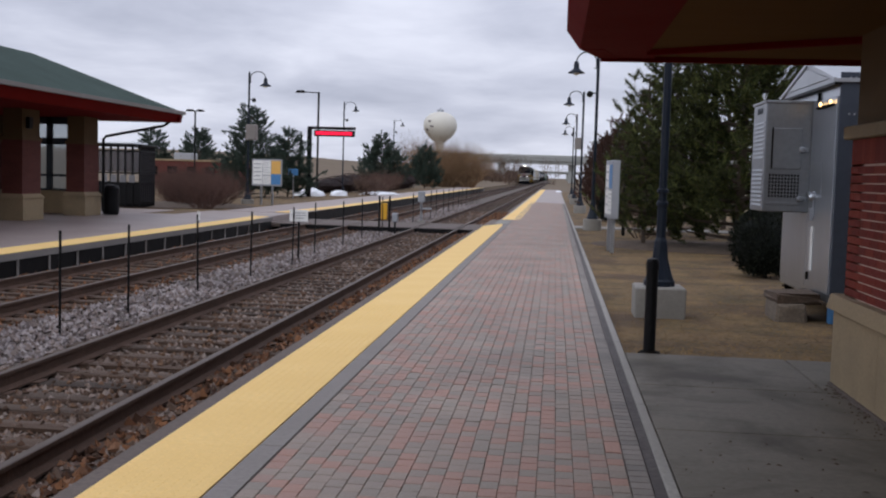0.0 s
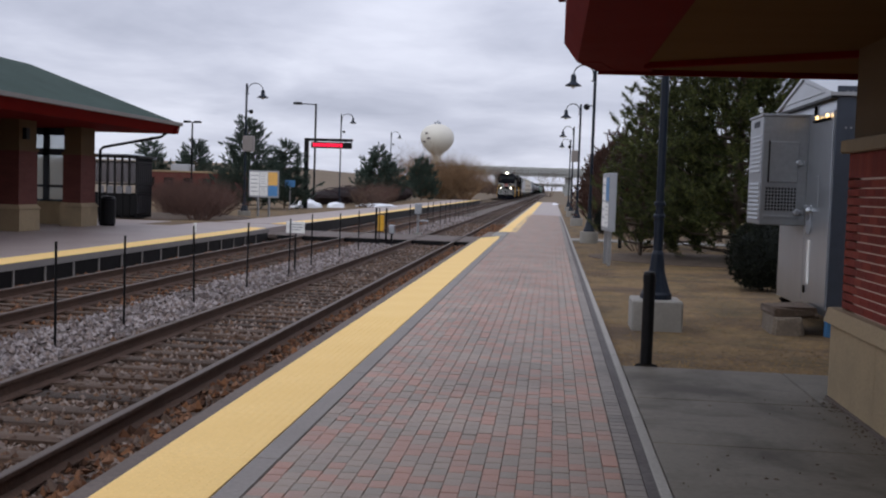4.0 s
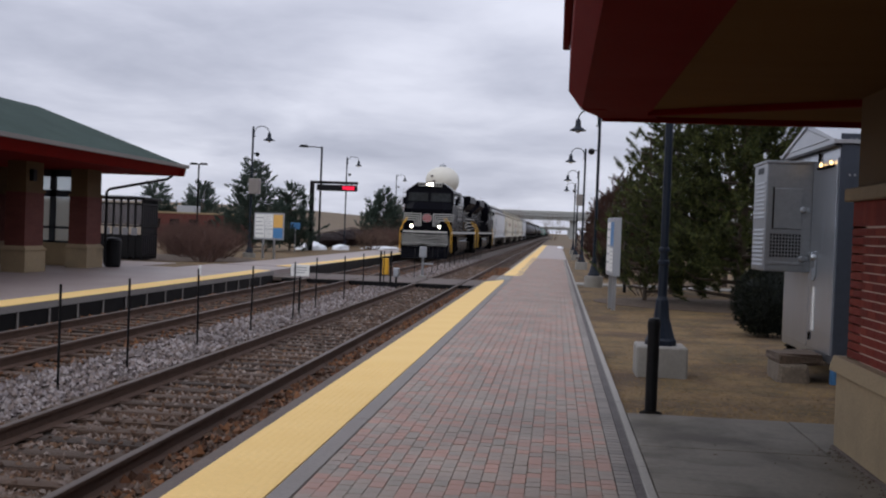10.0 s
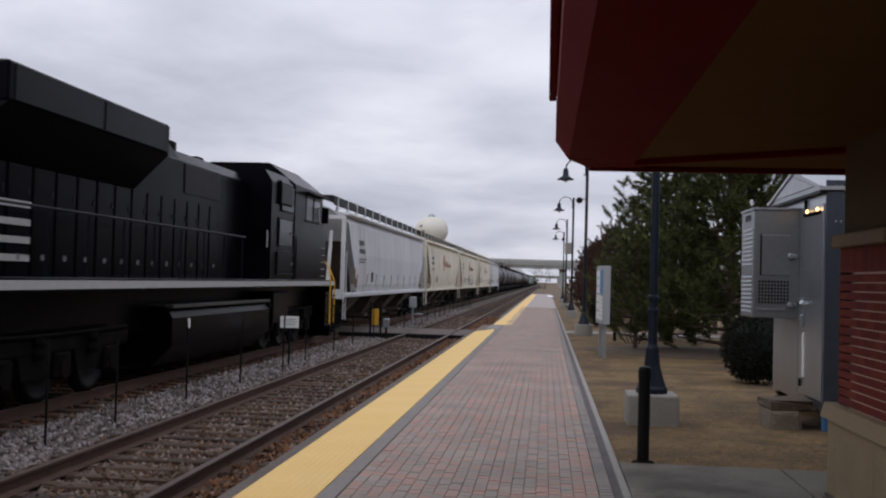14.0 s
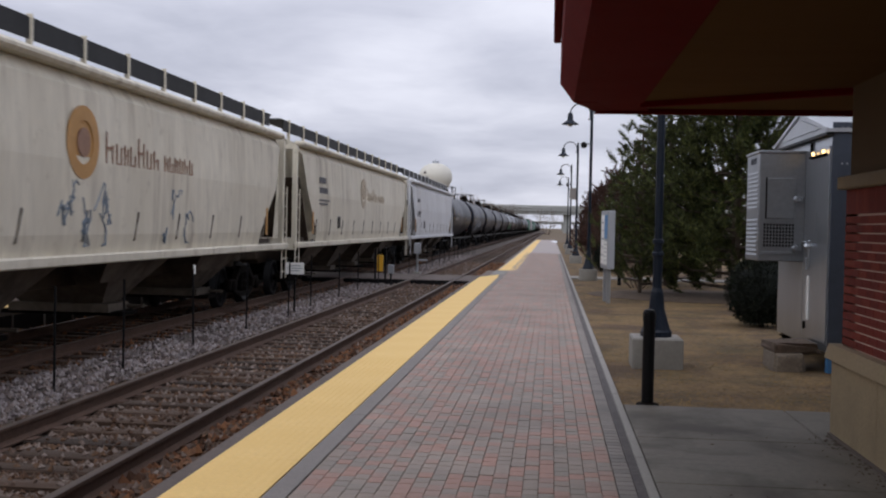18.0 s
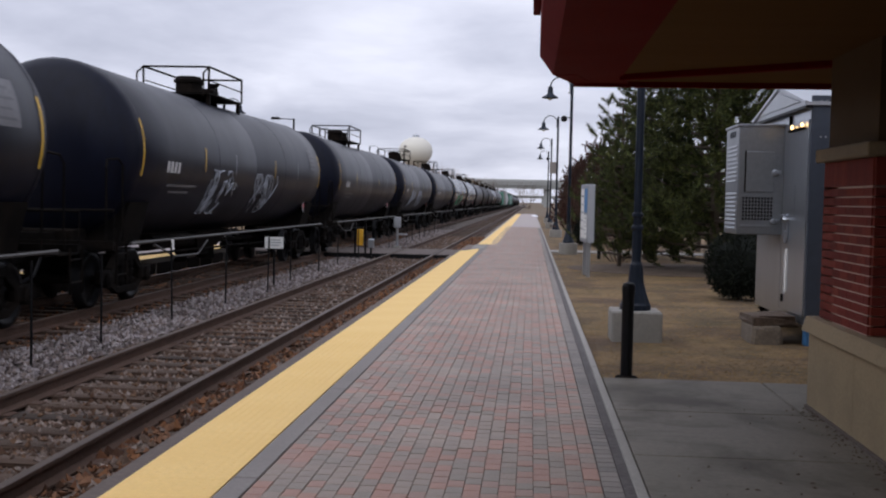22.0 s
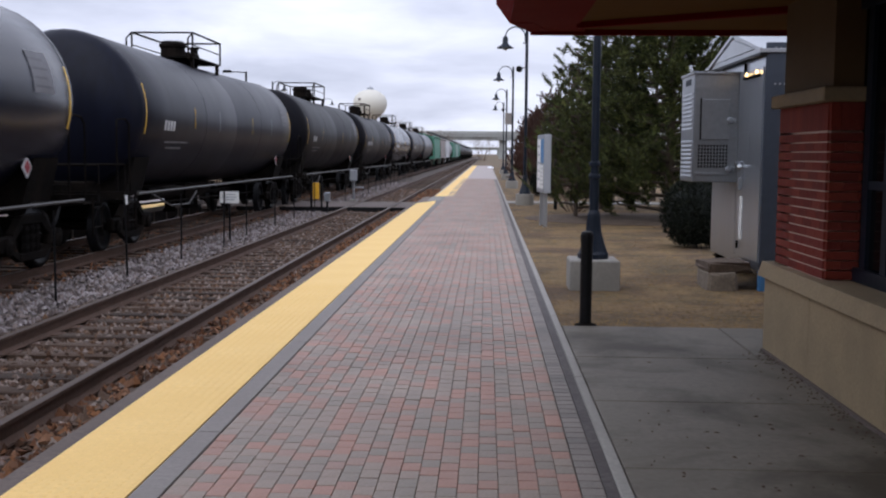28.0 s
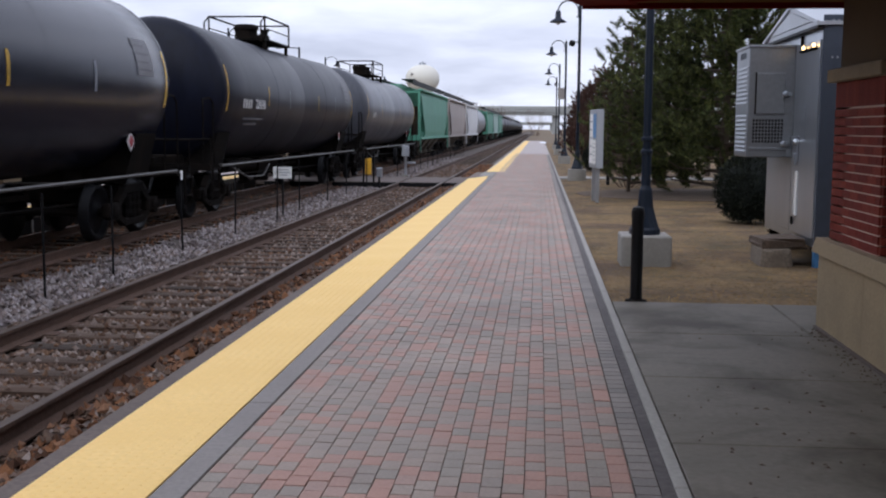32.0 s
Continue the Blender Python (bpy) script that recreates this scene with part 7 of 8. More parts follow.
def make_trash():
    t = thing("litter_bin", pose(-14.78, 34.45, 0), "black round litter bin on the far platform", "bin")
    bm = B()
    lathe(bm, [(0.24, 0.0), (0.27, 0.08), (0.28, 0.8), (0.26, 0.82)], 18)
    part("drum", bm, M_BLACK, t)
    bm = B()
    lathe(bm, [(0.29, 0.82), (0.29, 0.88), (0.2, 0.98), (0.0, 1.0)], 18)
    part("lid", bm, M_BLACK, t)


make_trash()


def make_glass_shelter():
    s = thing("glazed_shelter", pose(-17.45, 41.0, 0), "dark-framed glazed waiting shelter with a snowy roof", "shelter")
    W_, D_, H_ = 2.1, 1.7, 2.4
    part("roof", box(B(), -W_ / 2 - 0.1, W_ / 2 + 0.1, -0.1, D_, H_, H_ + 0.1, 0.02), M_BLACK, s)
    part("snow_cover", box(B(), -W_ / 2, W_ / 2 - 0.3, 0.0, D_ - 0.1, H_ + 0.1, H_ + 0.18, 0.03), M_SNOW, s)
    for k in range(8):
        x = -W_ / 2 + W_ * k / 7
        part("post", box(B(), x - 0.035, x + 0.035, -0.035, 0.035, 0, H_), M_BLACK, s)
    for k in range(1, 8):
        y = (D_ - 0.2) * k / 7
        part("post", box(B(), W_ / 2 - 0.035, W_ / 2 + 0.035, y - 0.035, y + 0.035, 0, H_), M_BLACK, s)
    for z in (0.12, 0.95, 1.32, 2.2):
        part("rail", box(B(), -W_ / 2, W_ / 2, -0.03, 0.03, z, z + 0.06), M_BLACK, s)
        part("rail", box(B(), W_ / 2 - 0.03, W_ / 2 + 0.03, 0, D_ - 0.2, z, z + 0.06), M_BLACK, s)
    for k in range(7):
        x = -W_ / 2 + W_ * k / 7
        part("pane", box(B(), x + 0.04, x + W_ / 7 - 0.04, 0.0, 0.008, 1.4, 2.2), M_SMOKED, s).visible_shadow = False
    part("pane", box(B(), W_ / 2 - 0.004, W_ / 2 + 0.004, 0.05, D_ - 0.2, 0.2, 2.2), M_SMOKED, s).visible_shadow = False
    part("lower_panel", box(B(), -W_ / 2, W_ / 2, 0.0, 0.01, 0.15, 0.95), M_BLACK, s)
    for k in range(5):
        part("notice", box(B(), -0.9 + 0.38 * k, -0.66 + 0.38 * k, -0.045, -0.035, 0.98, 1.28), M_GREYPANEL, s)
    part("bench", box(B(), -0.9, 0.9, 0.6, 1.0, 0.4, 0.46, 0.01), M_BLACK, s)
    part("bench_support", box(B(), -0.8, 0.8, 0.75, 0.85, 0.0, 0.4), M_BLACK, s)


make_glass_shelter()


def make_low_building():
    b = thing("low_building", pose(-38, 95, 0), "low flat-roofed red brick building behind the shrubs", "building")
    part("wall", box(B(), 0, 9.2, 0, 14, -0.3, 2.2), M_BRICKWALL, b)
    part("parapet", box(B(), -0.08, 9.28, -0.08, 14.08, 2.2, 2.36, 0.02), M_STONEBASE, b)
    part("roof_unit", box(B(), 2.1, 3.9, 3, 4.6, 2.3, 3.0, 0.05), M_ALULIGHT, b)
    for x in (0.8, 2.6, 4.4, 6.2):
        part("window", box(B(), x, x + 0.9, -0.03, 0.0, 0.8, 1.7), M_DARKGLASS, b)


make_low_building()

# ---- fence pickets between the tracks, plaque, crossing posts ----
rnd = random.Random(11)
PICKETS = [9.2, 12.1, 14.15, 17.15, 20.1, 23.3, 25.9, 29.5, 32.5, 35.9]
fence = thing("picket_fence", pose(-5.82, 0, 0), "row of thin black steel pickets between the tracks", "fence")
for k, y in enumerate(PICKETS + [44.0 + 3.0 * i for i in range(14)]):
    bm = B()
    top = 0.86 + rnd.uniform(-0.03, 0.03)
    lean = rnd.uniform(-0.02, 0.02)
    tube(bm, [(0, 0, -0.55), (lean, lean, top)], 0.017, 6)
    p = part("picket", bm, M_BLACK, fence, at=pose(rnd.uniform(-0.05, 0.05), y, 0))
    if y == 17.15:
        bm = B()
        tube(bm, [(0, 0, 0.78), (0, 0, 0.93)], 0.023, 8)
        part("white_tip", bm, M_WHITE, p, "white painted tip")
plaque = thing("warning_plaque", pose(-5.88, 24.3, 0), "small white warning plaque fixed to a fence rail", "sign")
part("plate", box(B(), -0.22, 0.22, -0.012, 0.0, 0.47, 0.74, 0.005), M_WHITE, plaque)
for z, w in ((0.66, 0.15), (0.6, 0.17), (0.54, 0.12)):
    part("text_bar", box(B(), -w, w, -0.016, -0.012, z, z + 0.02), M_ALULIGHT, plaque)
part("stake", box(B(), -0.02, 0.02, 0.002, 0.03, -0.55, 0.7), M_BLACK, plaque)


def make_crossing_posts():
    g = thing("crossing_marker", pose(-5.88, 37.0, 0), "yellow crossing marker between two dark posts", "crossing marker")
    for x in (-0.2, 0.16):
        part("post", box(B(), x - 0.03, x + 0.03, -0.03, 0.03, -0.45, 0.85, 0.005), M_BLACK, g)
    part("yellow_box", box(B(), -0.13, 0.08, -0.08, 0.06, 0.02, 0.6, 0.02), M_RAILYEL, g)
    w = thing("crossing_signal", pose(-5.15, 41.4, 0), "small pale grey pedestrian signal by the crossing", "signal")
    bm = B()
    tube(bm, [(0, 0, -0.45), (0, 0, 0.9)], 0.045, 8)
    part("post", bm, M_ALU, w)
    part("head", box(B(), -0.14, 0.14, -0.1, 0.08, 0.55, 0.98, 0.03), M_ALULIGHT, w)
    part("arm", box(B(), -0.05, 0.4, -0.03, 0.03, 0.28, 0.34, 0.01), M_ALU, w)
    part("foot", box(B(), -0.15, 0.15, -0.15, 0.15, -0.5, -0.15, 0.02), M_CONC, w)
    c = thing("junction_box", pose(-5.4, 36.2, 0), "small grey junction box on a stake", "junction box")
    part("box", box(B(), -0.1, 0.1, -0.08, 0.08, 0.0, 0.3, 0.02), M_ALU, c)
    part("stake", box(B(), -0.03, 0.03, -0.03, 0.03, -0.5, 0.02), M_BLACK, c)


make_crossing_posts()

# ---- plants ----


def blades_mesh(name, items, material, parent, label=""):
    """Many thin three-cornered leaves in one mesh; items are (base, tip, width)."""
    rs = np.random.RandomState(9)
    b = np.array([i[0] for i in items], float)
    t = np.array([i[1] for i in items], float)
    w = np.array([i[2] for i in items], float)[:, None]
    d = t - b
    s = np.cross(d, rs.normal(size=d.shape))
    s = s / (np.linalg.norm(s, axis=1)[:, None] + 1e-9) * w
    u = np.cross(d, s)
    u = u / (np.linalg.norm(u, axis=1)[:, None] + 1e-9) * w
    verts = np.stack([b + s, b - s * 0.5 + u * 0.8, b - s * 0.5 - u * 0.8, t], 1).reshape(-1, 3)
    k = np.arange(len(items))[:, None] * 4
    faces = np.concatenate([k + (0, 1, 3), k + (1, 2, 3), k + (2, 0, 3)], 1).reshape(-1, 3)
    return raw_mesh(name, verts.tolist(), faces.tolist(), material, parent, label)


def limbs_mesh(name, segs, material, parent, n=5):
    verts, faces = [], []
    for p0, p1, r0, r1 in segs:
        a, b = Vector(p0), Vector(p1)
        d = (b - a).normalized()
        s = d.cross(Vector((0.3, 0.1, 1))).normalized()
        o = d.cross(s)
        k = len(verts)
        for p, r in ((a, r0), (b, r1)):
            for i in range(n):
                q = 2 * math.pi * i / n
                verts.append(tuple(p + (s * math.cos(q) + o * math.sin(q)) * r))
        faces.extend([(k + i, k + (i + 1) % n, k + n + (i + 1) % n, k + n + i) for i in range(n)])
    return raw_mesh(name, verts, faces, material, parent)


def pine(at, height, radius, label, seed, tufts=900, low=0.5, blade=0.16, material=None, sparse=1.0):
    """A pine: whorls of limbs that turn up at the ends, with tufts of needles."""
    rnd = random.Random(seed)
    tree = thing("pine_tree", at, label, "tree", "conifers")
    segs = [((0, 0, -0.2), (0.05, 0.03, height * 0.5), 0.03 * height * 0.5, 0.02 * height * 0.5), ((0.05, 0.03, height * 0.5), (0, 0, height), 0.02 * height * 0.5, 0.02)]
    blades = []
    limbs = int(26 + height * 6)
    ends = []
    for k in range(limbs):
        z = low + (height - low) * (k + rnd.random() * 0.6) / limbs
        t = (z - low) / (height - low)
        reach = radius * (1 - t) ** 0.75 * (0.45 + 0.55 * min(1, t * 5 + 0.5)) * rnd.uniform(0.65, 1.12) + 0.15
        a = k * 2.399 + rnd.uniform(-0.4, 0.4)
        dx, dy = math.cos(a), math.sin(a)
        p0 = (0, 0, z)
        p1 = (dx * reach * 0.6, dy * reach * 0.6, z + reach * 0.05)
        p2 = (dx * reach, dy * reach, z + reach * 0.3)
        segs += [(p0, p1, 0.03 + 0.012 * reach, 0.02), (p1, p2, 0.02, 0.008)]
        ends.append((p0, p1, p2, reach))
    total = sum(e[3] for e in ends)
    for p0, p1, p2, reach in ends:
        n = max(2, int(tufts * reach / total / 3.6))
        for j in range(n):
            # a shoot: a short side branch that turns up, thick with needles
            u = rnd.uniform(0.2, 1.0) ** 0.7
            c = Vector(p0).lerp(Vector(p1), u / 0.6) if u < 0.6 else Vector(p1).lerp(Vector(p2), (u - 0.6) / 0.4)
            spread = 0.34 * (0.35 + 0.3 * reach)
            c += Vector((rnd.gauss(0, spread), rnd.gauss(0, spread), rnd.gauss(0.0, spread * 0.45)))
            out_ = Vector((c.x, c.y, 0))
            out_ = out_.normalized() if out_.length > 0.05 else Vector((1, 0, 0))
            axis = (out_ * rnd.uniform(0.3, 1.0) + Vector((rnd.gauss(0, 0.3), rnd.gauss(0, 0.3), rnd.uniform(0.25, 1.0)))).normalized()
            long = blade * rnd.uniform(1.2, 2.6)
            size = blade * rnd.uniform(0.75, 1.15)
            for q in range(64):
                w = rnd.random()
                d = (axis * (0.45 + 0.6 * w) + Vector((rnd.gauss(0, 1), rnd.gauss(0, 1), rnd.gauss(0, 1))) * 0.5).normalized()
                e = c + axis * long * w
                blades.append((tuple(e), tuple(e + d * size * (1.05 - 0.4 * w)), size * 0.072))
    limbs_mesh("trunk", segs, M_BARK, tree)
    blades_mesh("crown", blades, material or M_NEEDLE, tree)
    return tree


def twig_bush(name, at, height, radius, label, seed, stems, material, category, depth=3, thick=0.012, upright=0.8):
    rnd = random.Random(seed)
    ob = thing(name, at, label, category, "bare shrubs and trees")
    segs = []

    def grow(p, d, length, r, level):
        mid = p + (d + Vector((rnd.gauss(0, 0.12), rnd.gauss(0, 0.12), rnd.gauss(0, 0.08)))) * length * 0.5
        end = mid + (d + Vector((rnd.gauss(0, 0.2), rnd.gauss(0, 0.2), rnd.gauss(0.08, 0.12)))).normalized() * length * 0.5
        segs.append((p, mid, r, r * 0.8))
        segs.append((mid, end, r * 0.8, r * 0.55))
        if level:
            for q in range(rnd.choice((2, 3, 3))):
                nd = (d * 0.7 + Vector((rnd.gauss(0, 0.5), rnd.gauss(0, 0.5), rnd.gauss(0.25, 0.3)))).normalized()
                grow(mid.lerp(end, rnd.uniform(0.2, 1.0)), nd, length * rnd.uniform(0.5, 0.75), r * 0.55, level - 1)

    for k in range(stems):
        a, s = rnd.uniform(0, 6.28), rnd.uniform(0, 1) ** 0.6
        base = Vector((math.cos(a) * radius * 0.35 * s, math.sin(a) * radius * 0.35 * s, -0.05))
        d = Vector((math.cos(a) * (1.15 - upright) * s * 2.2, math.sin(a) * (1.15 - upright) * s * 2.2, 1)).normalized()
        grow(base, d, height * 0.5 * rnd.uniform(0.75, 1.1), thick, depth)
    limbs_mesh("crown", segs, material, ob, 3)
    return ob


pine(pose(2.35, 28.2, -0.05), 4.35, 1.25, "small dark green pine with upturned shoots", 1, 1100, 0.3, 0.15)
pine(pose(4.6, 27.2, -0.05), 8.6, 2.7, "tall dark green pine beside the station lawn", 2, 6500, 0.2, 0.2)
pine(pose(7.3, 25.6, -0.05), 8.2, 2.6, "tall dark green pine behind the equipment hut", 3, 5000, 0.2, 0.2)
pine(pose(3.6, 33.5, -0.05), 6.6, 2.0, "green pine farther along the lawn", 4, 2200, 0.2, 0.2)
pine(pose(9.5, 33.0, -0.05), 9.0, 3.0, "tall pine at the back of the lawn", 5, 2400, 0.5, 0.22)
pine(pose(12.5, 22.0, -0.05), 8.5, 3.0, "tall pine behind the station", 6, 1600, 0.6, 0.22)
pine(pose(6.2, 40.0, -0.05), 7.0, 2.4, "far green pine beyond the lawn", 7, 1500, 0.5, 0.22)

pine(pose(-18.0, 62, -0.05), 5.3, 2.1, "dense dark spruce behind the information board", 11, 3200, 0.2, 0.2, M_SPRUCE)
pine(pose(-16.75, 66, -0.05), 4.1, 1.75, "dense dark spruce beside a taller one", 12, 2200, 0.2, 0.2, M_SPRUCE)
pine(pose(-18.0, 110, -0.05), 5.4, 3.0, "broad dark spruce beyond the far platform", 13, 2000, 0.3, 0.32, M_SPRUCE)
pine(pose(-15.3, 125, -0.05), 4.9, 2.1, "ragged dark spruce near the willow scrub", 14, 1500, 0.3, 0.32, M_SPRUCE)
pine(pose(-46.5, 120, -0.05), 5.6, 3.0, "round dark evergreen near the horizon", 15, 900, 0.3, 0.45, M_SPRUCE)
pine(pose(-41.0, 120, 0.2), 5.4, 2.6, "round dark evergreen behind the low building", 16, 900, 0.3, 0.45, M_SPRUCE)


for k, (x, y, h) in enumerate(((2.75, 43.5, 4.2), (3.3, 47.0, 3.9), (2.9, 55.0, 4.2), (3.1, 66.0, 4.4), (3.2, 80.0, 4.6), (3.4, 97.0, 4.8))):
    pine(pose(x, y, -0.05), h, 1.35, "dense russet-brown tree beside the platform path", 301 + k, 1500, 0.25, 0.16, M_RUSTLEAF)


def leafy_shrub(at, r, h, label, seed, material, count=2600):
    rnd = random.Random(seed)
    ob = thing("shrub", at, label, "shrub", "clipped shrubs")
    blades = []
    for k in range(count):
        a, u = rnd.uniform(0, 6.28), rnd.uniform(-0.9, 1)
        s = math.sqrt(max(0, 1 - u * u)) * rnd.uniform(0.8, 1.04)
        c = Vector((math.cos(a) * r * s, math.sin(a) * r * s, h * (0.5 + 0.5 * u)))
        d = (c - Vector((0, 0, h * 0.4))).normalized() + Vector((rnd.gauss(0, 0.5), rnd.gauss(0, 0.5), rnd.gauss(0.2, 0.5)))
        blades.append((tuple(c), tuple(c + d.normalized() * 0.1), 0.014))
    bm = B()
    bmesh.ops.create_icosphere(bm, subdivisions=2, radius=1.0)
    for v in bm.verts:
        n = 1 + 0.3 * noise.noise(v.co * 2.2)
        v.co = Vector((v.co.x * r * 0.86 * n, v.co.y * r * 0.86 * n, h * 0.5 + v.co.z * h * 0.46 * n))
    part("inner_mass", bm, material, ob)
    blades_mesh("foliage", blades, material, ob)
    part("stem", tube(B(), [(0, 0, -0.1), (0, 0, h * 0.4)], 0.05, 6), M_BARK, ob)


leafy_shrub(pose(3.85, 19.8, -0.03), 0.62, 1.25, "dark rounded evergreen shrub beside the hut", 21, M_DARKLEAF)
leafy_shrub(pose(2.3, 43.0, -0.03), 0.7, 1.2, "dark rounded evergreen shrub along the lawn", 22, M_DARKLEAF, 1200)
for k in range(9):
    leafy_shrub(pose(-17.3 + 0.12 * k, 80 + 4.4 * k, -0.03), 1.5, 1.15 + 0.2 * (k % 3), "low dark purplish hedge shrub behind the far platform", 230 + k, M_HEDGE, 1500)

twig_bush("bare_tree", pose(8.2, 76, 0), 5.2, 1.8, "brown bare tree far along the platform", 33, 8, M_TWIG, "tree", 4, 0.04, 0.75)
twig_bush("bare_tree", pose(11.4, 100, 0), 6.0, 2.0, "brown bare tree near the end of the platform", 34, 8, M_TWIG, "tree", 4, 0.045, 0.75)
twig_bush("bare_tree", pose(3.1, 37.5, 0), 4.3, 0.8, "thin bare young tree by the lawn", 35, 3, M_TWIG, "tree", 4, 0.025, 0.85)
twig_bush("bare_shrub", pose(2.6, 31.6, 0), 1.5, 0.8, "tangled bare brown shrub under the pines", 36, 14, M_TWIG, "shrub", 3, 0.012, 0.6)
for k in range(12):
    twig_bush("bare_shrub", pose(-14.4 - 0.42 * k, 42.6 + 1.7 * (k % 3) + 0.75 * k, 0), 1.7 + 0.25 * (k % 2), 1.2, "bare purplish shrub in a mulched bed", 40 + k, 64, M_REDTWIG, "shrub", 3, 0.014, 0.55)
for k in range(9):
    twig_bush("bare_shrub", pose(-13.6 - 0.5 * k, 78 + 5.5 * k, 0), 2.1, 1.6, "low bare shrub behind the far platform", 60 + k, 40, M_REDTWIG if k % 2 else M_TWIG, "shrub", 3, 0.02, 0.55)
for k in range(7):
    twig_bush("willow_scrub", pose(-17.6 + 0.95 * k, 148 + 3 * (k % 3), 0), 6.9 - 0.28 * k + 0.9 * math.sin(k * 1.3 + 0.4), 2.4, "dense tan willow scrub beside the tracks", 80 + k, 56, M_WILLOW, "shrub", 4, 0.04, 0.6)
for k in range(10):
    twig_bush("bare_tree", pose(-28 + 3.0 * k - (k % 3) * 4, 190 + 9 * k, 0), 7.5, 3, "distant bare brown tree", 100 + k, 8, M_TWIG, "tree", 4, 0.07, 0.75)


def mulch_bed(at, w, d, label):
    bm = B()
    lathe(bm, [(1.0, -0.1), (1.0, 0.03), (0.8, 0.08), (0.0, 0.14)], 24)
    for v in bm.verts:
        v.co.x *= w
        v.co.y *= d
    ob = part("mulch_bed", bm, M_MULCH, None)
    ob.matrix_basis = at
    tagged(ob, label, "planting bed")


mulch_bed(pose(-16.8, 45.5, -0.04), 3.6, 4.0, "dark mulched planting bed behind the platform")
mulch_bed(pose(4.3, 28.3, -0.06), 3.3, 2.6, "brown needle litter under the pines")


def snow_heap(at, w, d, h, seed, label):
    bm = B()
    bmesh.ops.create_icosphere(bm, subdivisions=3, radius=1.0)
    for v in bm.verts:
        n = 1 + 0.35 * noise.noise(v.co * 2 + Vector((seed, 0, 0)))
        v.co = Vector((v.co.x * w * n, v.co.y * d * n, max(-0.1, v.co.z * h * n)))
    ob = part("snow_mound", bm, M_SNOW, None, smooth=True)
    ob.matrix_basis = at
    tagged(ob, label, "snow")


snow_heap(pose(-16.6, 71.5, -0.04), 0.9, 2.2, 0.5, 1, "leftover heap of old snow")
snow_heap(pose(-15.2, 74.5, -0.04), 0.6, 1.4, 0.35, 2, "grey-white snow pile by the display post")
snow_heap(pose(-13.6, 82, -0.03), 1.6, 2.0, 0.22, 3, "thin patch of old snow")
snow_heap(pose(0.45, 132, -0.1), 0.5, 9.0, 0.16, 4, "bright streak of snow at the platform's end")
bs = thing("blue_sign", pose(-15.9, 64.0, 0), "small blue road sign on a thin post", "sign")
part("plate", box(B(), -0.3, 0.3, -0.02, 0.0, 1.35, 1.75, 0.01), M_BLUE, bs)
part("post", box(B(), -0.03, 0.03, 0.0, 0.05, -0.1, 1.7), M_ALU, bs)

# ---- distance ----


def water_tower():
    t = thing("water_tower", pose(-65.4, 600, 0), "cream pedestal water tower with faded blue marks", "water tower")
    bm = B()
    prof = [(5.0, -2), (3.2, 4), (2.3, 9), (2.2, 18.2), (2.7, 19.4), (4.3, 21.0), (6.3, 22.6), (8.0, 24.6), (9.1, 26.8), (9.5, 29.0), (9.25, 31.2), (8.2, 33.4), (6.4, 35.2), (3.9, 36.4), (1.8, 36.9), (0.0, 37.0)]
    lathe(bm, prof, 36)
    part("bowl", bm, M_TOWER, t, smooth=True)
    bm = B()
    tube(bm, [(0, 0, 36.5), (0, 0, 39.0)], 0.25, 6)
    lathe(bm, [(1.9, 36.4), (1.9, 38.0), (1.8, 38.0), (1.8, 36.4)], 16)
    part("roof_rail", bm, M_ALU, t)
    for x, z, w in ((-5.0, 31.2, 0.8), (-3.6, 28.4, 1.2), (-6.4, 26.6, 0.8)):
        bm = B()
        yy = -math.sqrt(max(1.0, 9.1 ** 2 - x * x))
        box(bm, x - w, x + w, yy - 0.6, yy + 1.2, z - 0.6, z + 0.6, 0.2)
        part("painted_mark", bm, M_GREYSTRIP, t)


water_tower()


def bridge(y, x0, x1, z0, z1, piers, label, width):
    b = thing("road_bridge", pose(0, y, 0), label, "bridge", kind="structure")
    part("deck", box(B(), x0, x1, 0, width, z0 + 1.1, z1 - 0.9), M_BRIDGE, b)
    part("girder", box(B(), x0, x1, 0.6, 1.4, z0, z0 + 1.1), M_BRIDGE, b)
    part("girder", box(B(), x0, x1, width - 1.4, width - 0.6, z0, z0 + 1.1), M_BRIDGE, b)
    part("parapet", box(B(), x0, x1, -0.2, 0.1, z1 - 1.0, z1), M_BRIDGE, b)
    part("parapet", box(B(), x0, x1, width - 0.1, width + 0.2, z1 - 1.0, z1), M_BRIDGE, b)
    for x in piers:
        bm = B()
        box(bm, x - 1.1, x + 1.1, width / 2 - 3, width / 2 + 3, -0.6, z0 - 0.7)
        frustum(bm, [(x - 1.1, width / 2 - 3, z0 - 0.7), (x + 1.1, width / 2 - 3, z0 - 0.7), (x + 1.1, width / 2 + 3, z0 - 0.7), (x - 1.1, width / 2 + 3, z0 - 0.7)], [(x - 1.4, 0.4, z0), (x + 1.4, 0.4, z0), (x + 1.4, width - 0.4, z0), (x - 1.4, width - 0.4, z0)])
        part("pier", bm, M_BRIDGE, b)


bridge(380, -44, 95, 6.5, 9.6, (-19.4, 5.6, 30), "grey concrete road bridge over the railway", 11)
bridge(800, -160, 160, 4.6, 6.6, (-22, 9), "second grey bridge far down the line", 10)

